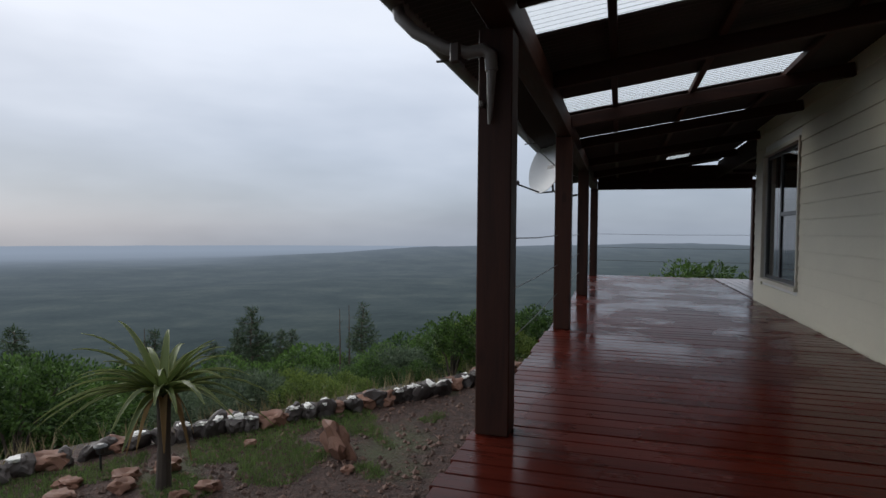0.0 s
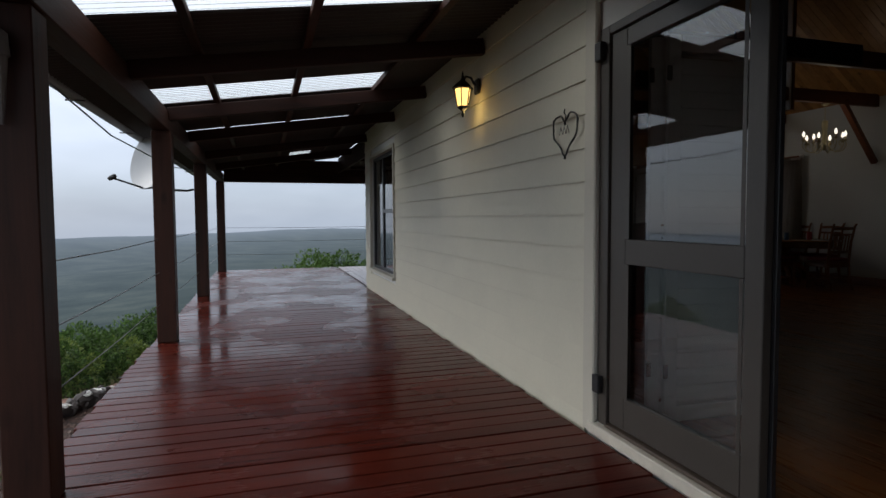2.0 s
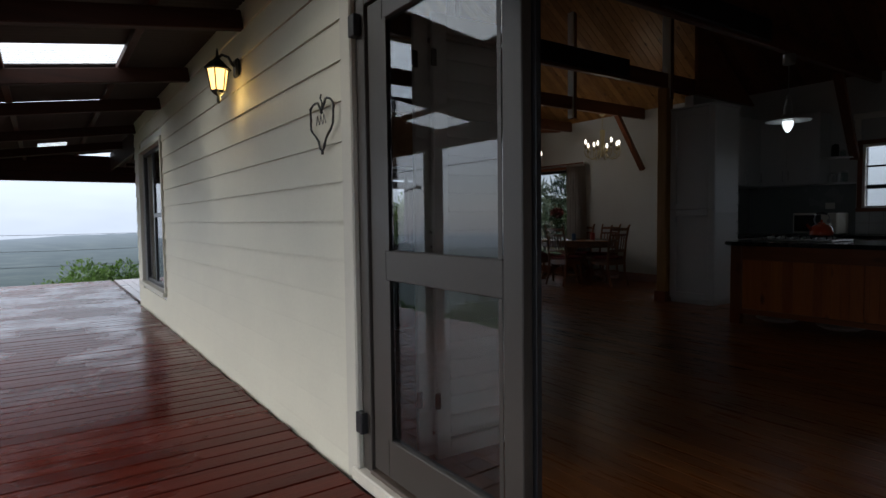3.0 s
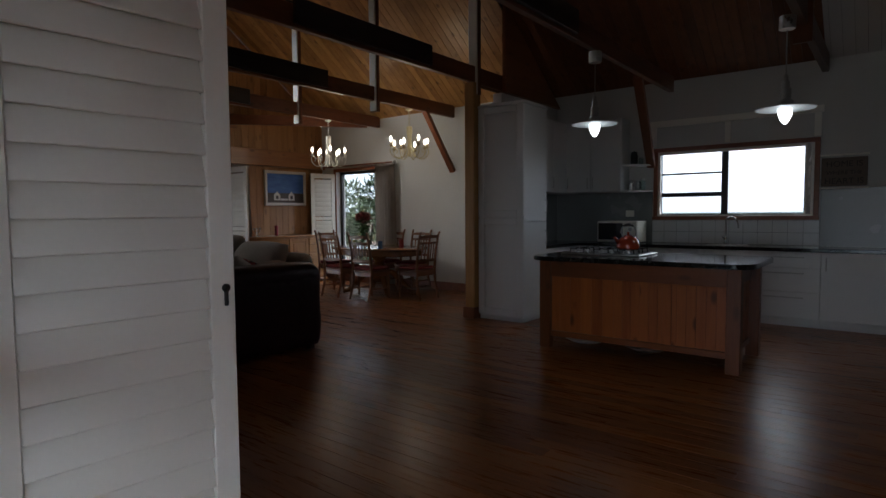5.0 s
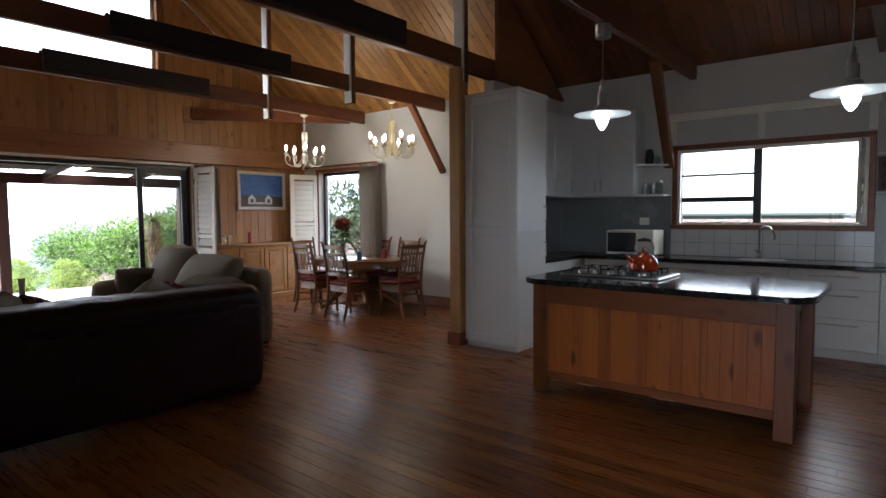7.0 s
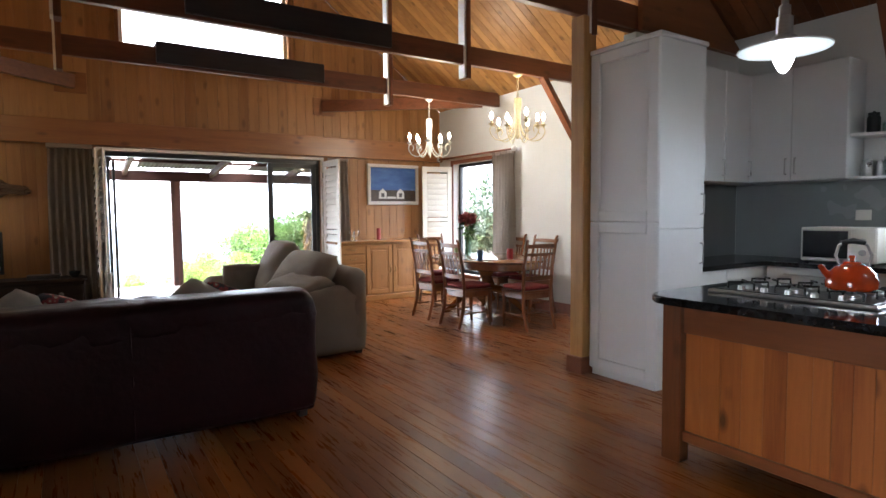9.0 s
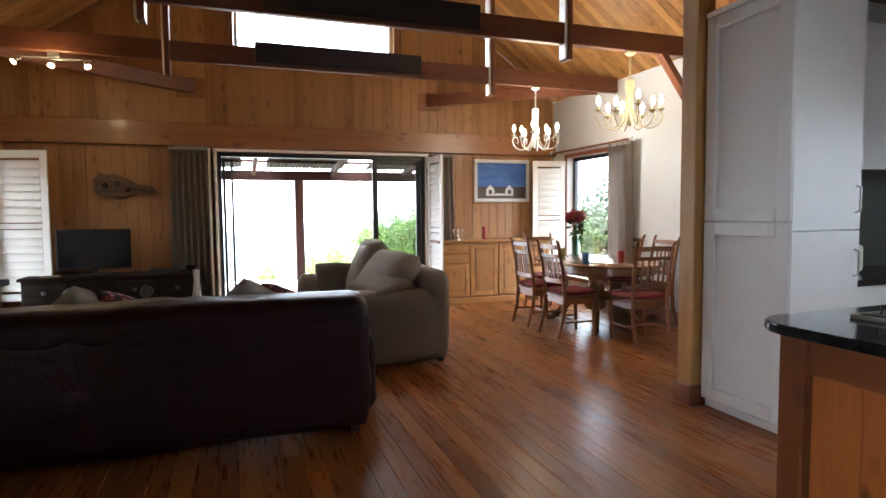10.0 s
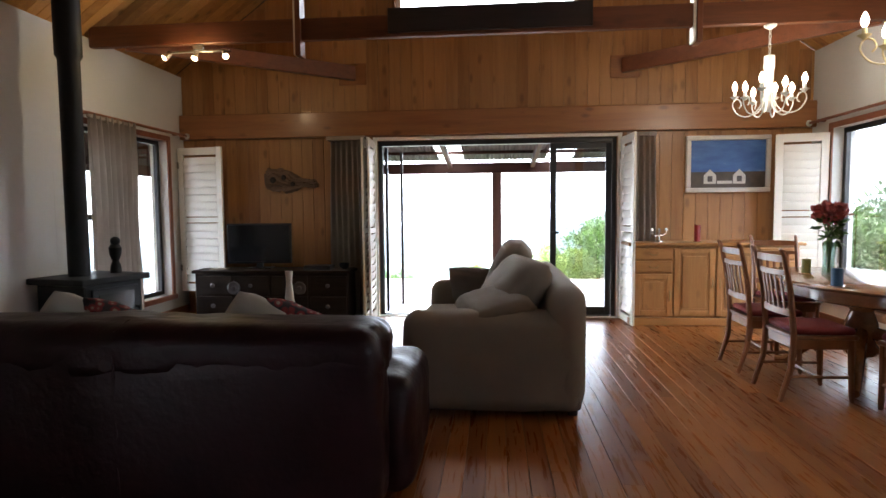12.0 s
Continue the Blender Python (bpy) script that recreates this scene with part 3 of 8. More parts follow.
setting("liner_kitchen", "white painted liner inside the kitchen window", "trim", blocks(((XK + 0.001, KY0 + 0.001, KZ0 + 0.001), (11.06, KY0 + 0.03, KZ1 - 0.001)), ((XK + 0.001, KY1 - 0.03, KZ0 + 0.001), (11.06, KY1 - 0.001, KZ1 - 0.001)), ((XK + 0.001, KY0 + 0.03, KZ1 - 0.035), (11.06, KY1 - 0.03, KZ1 - 0.001)), ((XK + 0.001, KY0 + 0.03, KZ0 + 0.001), (11.06, KY1 - 0.03, KZ0 + 0.02))), M_WHITE)
window("window_high", "y", 10.98, HX0 + 0.002, HX1 - 0.002, HZ0 + 0.002, HZ1 - 0.002, "high gable window above the sliding door", (), M_WHITE, 0.05)
reveal("trim_window_high", "y", YN, HX0, HX1, HZ0, HZ1, 0.04, -0.018, M_LEDGE, "pine trim round the high gable window")

M_SILL_WET = plain("dirty_wet_sill", (0.075, 0.055, 0.042), 0.35, 0, 0.3, 8, 0.2, 40)
# west door: jambs, head, one glazed leaf, sill
d = thing("door_west", (2.98, 3.4, -0.012), 0, "tall grey-green glazed door leaf in an open doorway", "door", kind="structure")
part("door_frame", blocks(((2.945, 3.355, -0.01), (3.06, 3.439, DZ - 0.002)), ((2.945, 1.242, -0.01), (3.06, 1.285, DZ - 0.002)), ((2.945, 1.285, DZ - 0.05), (3.06, 3.355, DZ - 0.002)), bevel=0.003), M_FRAME_OUT, d, world=True)
lf = part("leaf", blocks(((2.96, 3.215, 0.015), (3.005, 3.35, DZ - 0.055)), ((2.96, 2.33, 0.015), (3.005, 2.425, DZ - 0.055)),
                         ((2.96, 2.425, 0.015), (3.005, 3.215, 0.19)), ((2.96, 2.425, 0.912), (3.005, 3.215, 1.045)), ((2.96, 2.425, DZ - 0.15), (3.005, 3.215, DZ - 0.055)), bevel=0.004), M_FRAME_OUT, d, world=True)
pane(d, (2.98, 2.42, 0.18), (2.986, 3.22, 0.92))
bead = part("glazing_bead", blocks(((2.957, 3.180, 0.19), (2.9595, 3.2145, 0.912)), ((2.957, 3.180, 1.045), (2.9595, 3.2145, DZ - 0.15)), ((2.957, 2.4255, 0.19), (2.9595, 2.445, 0.912)), ((2.957, 2.4255, 1.045), (2.9595, 2.445, DZ - 0.15))), M_FRAME_OUT, d, world=True)
part("latch", blk((3.006, 2.345, 0.93), (3.03, 2.375, 1.10), 0.003), M_BLACK_ALU, d, "black door latch plate", world=True)
part("threshold", blk((2.935, 1.286, -0.012), (3.10, 3.354, 0.008), 0.003), M_SILL_WET, d, "dark wet threshold board", world=True)
pane(d, (2.98, 2.42, 1.03), (2.986, 3.22, DZ - 0.14))
for z in (0.17, 2.02):
    part("hinge", blk((2.908, 3.385, z), (2.9445, 3.445, z + 0.10), 0.004), M_BLACK_ALU, d, "dark steel hinge", world=True)
part("rebate_strip", blk((3.006, 2.315, 0.015), (3.03, 2.345, DZ - 0.06), 0.002), M_BLACK_ALU, d, world=True)
setting("sill_door_west", "cream painted concrete door sill", "sill", blk((2.905, DY0 - 0.05, DECK + 0.001), (3.14, DY1 + 0.05, -0.014), 0.006), M_CONCRETE)
setting("trim_door_west", "cream painted corner board beside the doorway", "trim", blocks(((2.915, 3.441, DECK + 0.001), (2.951, 3.555, 3.0)), ((2.915, 1.10, DECK + 0.001), (2.951, 1.238, 3.0)), bevel=0.008), M_CREAM)

# gable slider: dark frame, fixed panes and an opened leaf
d = thing("door_north", (7.07, 10.99, 0), 0, "wide dark-framed glazed sliding door onto the front deck", "door", kind="structure")
part("door_frame", blocks(((SX0 + 0.002, 10.94, -0.02), (SX0 + 0.05, 11.04, SZ - 0.002)), ((SX1 - 0.05, 10.94, -0.02), (SX1 - 0.002, 11.04, SZ - 0.002)),
                          ((SX0 + 0.05, 10.94, SZ - 0.06), (SX1 - 0.05, 11.04, SZ - 0.002)), ((SX0 + 0.05, 10.94, -0.02), (SX1 - 0.05, 11.04, 0.025)), bevel=0.003), M_BLACK_ALU, d, world=True)
lf = part("leaf", blocks(((7.735, 10.96, 0.026), (7.81, 10.995, SZ - 0.061)), ((8.40, 10.96, 0.026), (8.468, 10.995, SZ - 0.061)),
                         ((7.81, 10.96, 0.026), (8.40, 10.995, 0.12)), ((7.81, 10.96, SZ - 0.13), (8.40, 10.995, SZ - 0.061)), bevel=0.003), M_BLACK_ALU, d, world=True)
part("handle", blk((7.755, 10.93, 1.02), (7.84, 10.955, 1.05), 0.004), M_BLACK_ALU, lf, world=True)
pane(d, (7.80, 10.975, 0.11), (8.41, 10.981, SZ - 0.12))
lf = part("open_leaf", blocks(((5.68, 11.045, 0.03), (5.715, 11.11, SZ - 0.07)), ((5.78, 11.62, 0.03), (5.815, 11.68, SZ - 0.07)), bevel=0.003), M_BLACK_ALU, d, "black-framed leaf folded outwards", world=True)
setting("trim_door_north", "white painted trim round the sliding door", "trim", blocks(((SX0 - 0.05, YN - 0.02, 0.0), (SX0 - 0.002, YN + 0.05, SZ + 0.04)), ((SX1 + 0.002, YN - 0.02, 0.0), (SX1 + 0.05, YN + 0.05, SZ + 0.04)),
                                                                               ((SX0 - 0.002, YN - 0.02, SZ + 0.002), (SX1 + 0.002, YN + 0.05, SZ + 0.04)), bevel=0.003), M_WHITE)
setting("sill_door_north", "pale threshold under the sliding door", "sill", blk((SX0, YN - 0.02, -0.02), (SX1, 10.935, 0.012), 0.003), M_WHITE)
# ---- outdoors: terrace, hillside, plants ----
BN = (-0.818, 0.575)


def past_edge(x, y):
    """Metres past the stone edging, downhill."""
    return (x + 3.25) * BN[0] + (y - 3.3) * BN[1]


def ground_z(x, y):
    d = past_edge(x, y)
    z = -0.72 + 0.03 * noise.noise(Vector((x * 0.9, y * 0.9, 0)))
    if d > 0:
        z -= 122 * (1 - math.exp(-d / 340)) * min(1.0, 0.4 + d / 5)
        k = min(1.0, d / 60)
        z += k * (2.5 * noise.noise(Vector((x * 0.03, y * 0.03, 1))) + 0.6 * noise.noise(Vector((x * 0.15, y * 0.15, 5))))
        far = min(1.0, max(0.0, (d - 250) / 600)) * (1 if d < 2050 else math.exp(-(d - 2050) / 250))
        z += far * 11 * noise.noise(Vector((x * 0.0022, y * 0.0022, 7)))
        ridge = math.exp(-((d - 2050) / 420) ** 2)
        turn = max(0.0, min(1.0, (47 - math.degrees(math.atan2(-x, y))) / 34))
        z += ridge * (6 + 46 * turn * turn * (3 - 2 * turn) + 9 * noise.noise(Vector((x * 0.0012, y * 0.0012, 3))))
    return z


def polar_sheet(r0, r1, rings, spokes, lift):
    verts, faces = [], []
    for i in range(rings + 1):
        r = r0 * (r1 / r0) ** (i / rings)
        for k in range(spokes):
            a = 2 * math.pi * k / spokes
            x, y = -1.5 + r * math.cos(a), 5.0 + r * math.sin(a)
            verts.append((x, y, ground_z(x, y) + lift - (14 * min(1.0, max(0.0, (r - 260) / 200)) if lift == 0 else 0)))
    for i in range(rings):
        for k in range(spokes):
            a, b = i * spokes + k, i * spokes + (k + 1) % spokes
            faces.append((a, b, b + spokes, a + spokes))
    if lift == 0:
        faces.append(tuple(reversed(range(spokes))))
    me = bpy.data.meshes.new("sheet")
    me.from_pydata(verts, [], faces)
    me.update()
    for p in me.polygons:
        p.use_smooth = True
    return me


def edge_node(nt, pos):
    dt = nt.nodes.new("ShaderNodeVectorMath")
    dt.operation = "DOT_PRODUCT"
    nt.links.new(pos, dt.inputs[0])
    dt.inputs[1].default_value = (BN[0], BN[1], 0)
    return mathn(nt, "SUBTRACT", dt.outputs["Value"], -3.25 * BN[0] + 3.3 * BN[1])


ma, nt, b = nodes_of("wet_soil_and_bush")
gp = nt.nodes.new("ShaderNodeNewGeometry").outputs["Position"]
n1 = noise_n(nt, gp, 0.8, 5)
n2 = noise_n(nt, gp, 14.0, 5)
n3 = noise_n(nt, gp, 55.0, 3)
soil = ramp_n(nt, n2, [(0.3, (0.028, 0.013, 0.010)), (0.55, (0.070, 0.033, 0.024)), (0.72, (0.13, 0.072, 0.054))])
turf = ramp_n(nt, n3, [(0.35, (0.036, 0.056, 0.018)), (0.65, (0.090, 0.125, 0.045))])
soil = mix_n(nt, ramp_n(nt, n3, [(0.40, (0, 0, 0)), (0.62, (0.75, 0.75, 0.75))]), soil, (0.030, 0.016, 0.012))
near = mix_n(nt, ramp_n(nt, n1, [(0.54, (0, 0, 0)), (0.66, (0.6, 0.6, 0.6))]), soil, turf)
bush = ramp_n(nt, noise_n(nt, gp, 0.35, 6), [(0.35, (0.028, 0.042, 0.022)), (0.6, (0.055, 0.078, 0.040)), (0.75, (0.12, 0.115, 0.075))])
ef = ramp_n(nt, mathn(nt, "MULTIPLY_ADD", edge_node(nt, gp), 0.25, 0.0), [(0.0, (0, 0, 0)), (1.0, (1, 1, 1))])
nt.links.new(mix_n(nt, ef, near, bush), b.inputs["Base Color"])
b.inputs["Roughness"].default_value = 0.85
bump_n(nt, b, mathn(nt, "ADD", n2, mathn(nt, "MULTIPLY", n3, 0.6)), 1.0, 0.06)
M_GROUND = ma
me = polar_sheet(0.5, 4500, 110, 220, 0)
me.materials.append(M_GROUND)
tagged(new("ground", me), "wet stony soil with grass patches falling away into bush", "ground", kind="structure")

# the valley far below, a plain glowing distance with haze painted into its colour
ma, nt, b = nodes_of("valley_bush_painted_haze")
gp = nt.nodes.new("ShaderNodeNewGeometry").outputs["Position"]
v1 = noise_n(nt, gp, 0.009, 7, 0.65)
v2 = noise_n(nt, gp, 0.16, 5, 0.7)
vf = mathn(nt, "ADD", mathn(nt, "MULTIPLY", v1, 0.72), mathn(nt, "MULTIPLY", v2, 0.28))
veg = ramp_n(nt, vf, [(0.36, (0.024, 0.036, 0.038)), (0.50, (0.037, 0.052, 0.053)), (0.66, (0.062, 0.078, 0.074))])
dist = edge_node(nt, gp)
# painted haze: the mix towards pale blue-grey thickens with distance
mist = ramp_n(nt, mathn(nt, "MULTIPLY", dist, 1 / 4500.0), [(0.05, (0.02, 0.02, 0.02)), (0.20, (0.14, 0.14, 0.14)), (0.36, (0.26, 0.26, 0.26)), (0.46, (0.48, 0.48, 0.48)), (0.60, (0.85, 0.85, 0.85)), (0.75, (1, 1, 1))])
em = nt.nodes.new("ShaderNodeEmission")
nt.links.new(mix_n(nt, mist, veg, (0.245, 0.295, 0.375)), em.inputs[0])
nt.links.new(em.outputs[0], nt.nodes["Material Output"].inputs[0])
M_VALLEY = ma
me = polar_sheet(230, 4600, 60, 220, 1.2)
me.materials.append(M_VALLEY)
tagged(new("backdrop_valley", me), "bush-covered valley and far ridge with haze painted into a glowing colour", "backdrop", kind="structure")


def leaf_mat(name, dark, light, rough=0.55):
    ma, nt, b = nodes_of(name)
    gi = nt.nodes.new("ShaderNodeNewGeometry")
    oi = nt.nodes.new("ShaderNodeObjectInfo")
    big = noise_n(nt, coords(nt), 2.5, 3)
    f = mathn(nt, "ADD", mathn(nt, "MULTIPLY", gi.outputs["Random Per Island"], 0.5), mathn(nt, "MULTIPLY", big, 0.6))
    f = mathn(nt, "ADD", f, mathn(nt, "MULTIPLY", mathn(nt, "SUBTRACT", oi.outputs["Random"], 0.5), 0.25))
    c = ramp_n(nt, f, [(0.25, dark), (0.85, light)])
    nt.links.new(c, b.inputs["Base Color"])
    b.inputs["Roughness"].default_value = rough
    b.inputs["Specular IOR Level"].default_value = 0.3
    tl = nt.nodes.new("ShaderNodeBsdfTranslucent")
    nt.links.new(c, tl.inputs[0])
    mx = nt.nodes.new("ShaderNodeMixShader")
    mx.inputs[0].default_value = 0.3
    nt.links.new(b.outputs[0], mx.inputs[1])
    nt.links.new(tl.outputs[0], mx.inputs[2])
    nt.links.new(mx.outputs[0], nt.nodes["Material Output"].inputs[0])
    return ma


M_LEAF = leaf_mat("shrub_leaves", (0.015, 0.038, 0.009), (0.098, 0.178, 0.037))
M_LEAF_GREY = leaf_mat("grey_green_leaves", (0.040, 0.062, 0.040), (0.12, 0.165, 0.095))
M_LEAF_YEL = leaf_mat("yellow_green_leaves", (0.045, 0.085, 0.018), (0.19, 0.25, 0.055))
M_NEEDLE = leaf_mat("pine_needles", (0.022, 0.040, 0.020), (0.070, 0.105, 0.050))
M_DRY = leaf_mat("dry_grass", (0.12, 0.10, 0.055), (0.28, 0.24, 0.13))
M_GRASS = leaf_mat("lawn_grass", (0.050, 0.095, 0.024), (0.18, 0.27, 0.080))
M_BARK = wood("grey_brown_bark", (0.030, 0.022, 0.018), (0.10, 0.078, 0.062), "z", 0.9, bump=0.6)


def leaves_mesh(name, rng, clumps, n, size, mat, slim=0.45, droop=0.0):
    """Many small leaves over the clumps, each clump a (centre, radius)."""
    verts, faces = [], []
    tot = sum(r * r for _, r in clumps)
    for c, r in clumps:
        for _ in range(int(n * r * r / tot)):
            v = Vector((rng.gauss(0, 1), rng.gauss(0, 1), rng.gauss(0, 1))).normalized()
            rad = r * (0.55 + 0.45 * rng.random() ** 0.6) * (1 + 0.18 * math.sin(5 * v.x + 3 * v.y + 4 * v.z + r * 9))
            p = Vector(c) + Vector((v.x * rad, v.y * rad, v.z * rad * 0.85))
            d = (v + Vector((rng.uniform(-0.8, 0.8), rng.uniform(-0.8, 0.8), rng.uniform(-0.4, 0.9) - droop))).normalized()
            s = d.orthogonal().normalized()
            s.rotate(Matrix.Rotation(rng.uniform(0, 6.28), 3, d))
            ln = size * rng.uniform(0.6, 1.4)
            w = ln * slim * 0.5
            b0 = len(verts)
            verts += [p, p + d * ln * 0.45 + s * w, p + d * ln, p + d * ln * 0.45 - s * w]
            faces.append((b0, b0 + 1, b0 + 2, b0 + 3))
    me = bpy.data.meshes.new(name)
    me.from_pydata([tuple(v) for v in verts], [], faces)
    me.update()
    me.materials.append(mat)
    return me


def shrub(name, seed, w, h, n, size, mat, label, slim=0.45, cat="shrub"):
    """Origin at the ground; stems, and a crown of clumps about w wide and h high."""
    rng = random.Random(seed)
    t = thing(name, (0, 0, 0), 0, label, cat)
    clumps = []
    for _ in range(11):
        a, q = rng.uniform(0, 6.28), rng.random() ** 0.6
        z = h * (0.30 + 0.48 * rng.random() * (1.15 - 0.6 * q))
        clumps.append((Vector((math.cos(a) * q * w * 0.38, math.sin(a) * q * w * 0.38, z)), rng.uniform(0.16, 0.27) * min(w, h * 1.1)))
    bm = bmesh.new()
    for c, r in clumps[:7]:
        mid = Vector((c.x * 0.35 + rng.uniform(-0.05, 0.05), c.y * 0.35, c.z * 0.5))
        tube(bm, [(c.x * 0.08, c.y * 0.08, -0.15), mid, c], [0.035 * w * 0.5, 0.022 * w * 0.5, 0.008 * w * 0.5], 5)
    part("stem", bm, M_BARK, t)
    ob = new("crown", leaves_mesh("crown", rng, clumps, n, size, mat, slim))
    ob.parent = t
    return t


def pine(name, seed, h, spread, n, label, bare=0.25, size=0.16):
    """A pine with a tapered trunk, limbs and loose needle clumps."""
    rng = random.Random(seed)
    t = thing(name, (0, 0, 0), 0, label, "tree")
    bm = bmesh.new()
    pts = [Vector((0.12 * h * 0.1 * math.sin(i), 0.1 * math.cos(1.7 * i), h * i / 7 - 0.2)) for i in range(8)]
    tube(bm, pts, [lerp(0.035, 0.006, i / 7) * h * 0.55 for i in range(8)], 8)
    clumps = []
    lb = bmesh.new()
    for i in range(26):
        f = bare + (1 - bare) * (i + rng.random()) / 26
        a = i * 2.4 + rng.uniform(-0.4, 0.4)
        ln = spread * (1.05 - 0.85 * (f - bare) / (1 - bare)) * rng.uniform(0.65, 1.15)
        base = Vector((0, 0, f * h))
        tip = base + Vector((math.cos(a) * ln, math.sin(a) * ln, ln * rng.uniform(0.15, 0.5)))
        tube(lb, [base, base.lerp(tip, 0.5) + Vector((0, 0, -0.04 * ln)), tip], [0.011 * h * 0.5, 0.007 * h * 0.5, 0.003 * h * 0.5], 5)
        for q in (0.45, 0.75, 1.0):
            clumps.append((base.lerp(tip, q) + Vector((rng.uniform(-0.1, 0.1), rng.uniform(-0.1, 0.1), 0.05)) * ln, ln * rng.uniform(0.16, 0.27)))
    clumps.append((Vector((0, 0, h * 0.98)), spread * 0.14))
    part("trunk", bm, M_BARK, t)
    part("limb", lb, M_BARK, t)
    ob = new("crown", leaves_mesh("crown", rng, clumps, n, size, M_NEEDLE, 0.16))
    ob.parent = t
    return t


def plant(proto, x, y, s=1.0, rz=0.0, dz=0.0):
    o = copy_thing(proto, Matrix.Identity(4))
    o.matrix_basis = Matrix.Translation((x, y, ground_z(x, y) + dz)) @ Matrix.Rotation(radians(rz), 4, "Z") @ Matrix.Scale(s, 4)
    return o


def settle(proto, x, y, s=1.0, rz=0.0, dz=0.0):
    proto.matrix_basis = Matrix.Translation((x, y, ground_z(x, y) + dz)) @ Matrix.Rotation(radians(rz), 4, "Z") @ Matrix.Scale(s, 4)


rng = random.Random(21)
bush_a = shrub("green_bush", 1, 2.6, 2.2, 7200, 0.092, M_LEAF, "dense dark green bush growing on the hillside")
bush_b = shrub("grey_bush", 2, 2.2, 1.7, 6000, 0.078, M_LEAF_GREY, "grey-green silvery bush growing below the stone edging")
bush_c = shrub("yellow_bush", 3, 2.0, 1.6, 5600, 0.075, M_LEAF_YEL, "bright yellow-green leafy bush growing beside the deck")
pine_a = pine("pine_tree", 5, 8.0, 1.9, 6500, "tall dark pine tree standing on the slope", 0.34, 0.30)
pine_b = pine("young_pine", 6, 5.0, 1.0, 2800, "slender young pine with a bare lower trunk", 0.45, 0.20)
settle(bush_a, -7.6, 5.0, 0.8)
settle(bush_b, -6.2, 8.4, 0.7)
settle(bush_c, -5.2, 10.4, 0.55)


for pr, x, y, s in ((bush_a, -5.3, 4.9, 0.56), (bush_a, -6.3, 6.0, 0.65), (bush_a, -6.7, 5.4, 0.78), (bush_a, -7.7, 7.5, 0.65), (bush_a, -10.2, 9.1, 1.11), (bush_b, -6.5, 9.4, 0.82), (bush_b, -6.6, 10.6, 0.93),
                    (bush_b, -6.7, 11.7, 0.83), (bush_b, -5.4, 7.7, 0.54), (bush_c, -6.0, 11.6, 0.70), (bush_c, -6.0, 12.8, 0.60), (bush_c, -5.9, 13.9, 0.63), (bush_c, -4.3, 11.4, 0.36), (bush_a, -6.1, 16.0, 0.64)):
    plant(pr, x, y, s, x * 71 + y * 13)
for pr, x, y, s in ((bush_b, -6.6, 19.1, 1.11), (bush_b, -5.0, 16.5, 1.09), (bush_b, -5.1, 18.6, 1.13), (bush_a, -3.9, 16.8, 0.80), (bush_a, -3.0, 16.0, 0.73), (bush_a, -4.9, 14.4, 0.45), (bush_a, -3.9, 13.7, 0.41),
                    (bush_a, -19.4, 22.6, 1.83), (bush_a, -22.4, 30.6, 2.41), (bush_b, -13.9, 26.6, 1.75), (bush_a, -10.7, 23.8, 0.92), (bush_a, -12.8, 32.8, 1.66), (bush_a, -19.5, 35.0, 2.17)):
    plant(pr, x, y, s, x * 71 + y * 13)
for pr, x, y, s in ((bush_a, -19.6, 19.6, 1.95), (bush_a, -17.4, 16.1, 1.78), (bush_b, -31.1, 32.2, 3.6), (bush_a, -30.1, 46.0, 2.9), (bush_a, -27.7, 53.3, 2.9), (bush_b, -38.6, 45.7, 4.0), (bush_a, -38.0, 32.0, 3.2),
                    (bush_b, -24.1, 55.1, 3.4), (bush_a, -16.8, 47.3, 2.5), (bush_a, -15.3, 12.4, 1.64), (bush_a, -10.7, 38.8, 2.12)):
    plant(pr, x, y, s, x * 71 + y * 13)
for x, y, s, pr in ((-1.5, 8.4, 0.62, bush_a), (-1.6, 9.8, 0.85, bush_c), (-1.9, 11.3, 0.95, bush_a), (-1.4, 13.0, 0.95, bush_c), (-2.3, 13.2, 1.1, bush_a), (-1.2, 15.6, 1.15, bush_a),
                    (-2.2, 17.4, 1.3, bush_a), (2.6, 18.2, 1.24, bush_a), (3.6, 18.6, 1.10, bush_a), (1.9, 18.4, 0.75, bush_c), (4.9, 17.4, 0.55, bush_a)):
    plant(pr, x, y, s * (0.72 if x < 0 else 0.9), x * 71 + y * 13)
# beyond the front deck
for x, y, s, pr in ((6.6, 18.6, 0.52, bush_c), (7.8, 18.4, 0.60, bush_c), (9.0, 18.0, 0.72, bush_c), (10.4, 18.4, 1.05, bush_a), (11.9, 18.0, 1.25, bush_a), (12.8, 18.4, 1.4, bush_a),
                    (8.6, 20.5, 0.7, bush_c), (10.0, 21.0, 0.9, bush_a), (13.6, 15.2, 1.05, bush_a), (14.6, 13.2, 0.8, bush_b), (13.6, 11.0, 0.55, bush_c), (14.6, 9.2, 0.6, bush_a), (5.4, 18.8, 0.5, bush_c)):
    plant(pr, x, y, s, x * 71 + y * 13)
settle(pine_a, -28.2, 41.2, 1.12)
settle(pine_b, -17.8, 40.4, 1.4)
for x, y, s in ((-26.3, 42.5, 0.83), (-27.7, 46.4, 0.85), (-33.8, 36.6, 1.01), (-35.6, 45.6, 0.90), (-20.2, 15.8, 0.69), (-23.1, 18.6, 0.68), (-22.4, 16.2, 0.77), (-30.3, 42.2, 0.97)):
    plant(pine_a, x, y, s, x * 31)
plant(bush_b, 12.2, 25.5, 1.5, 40)
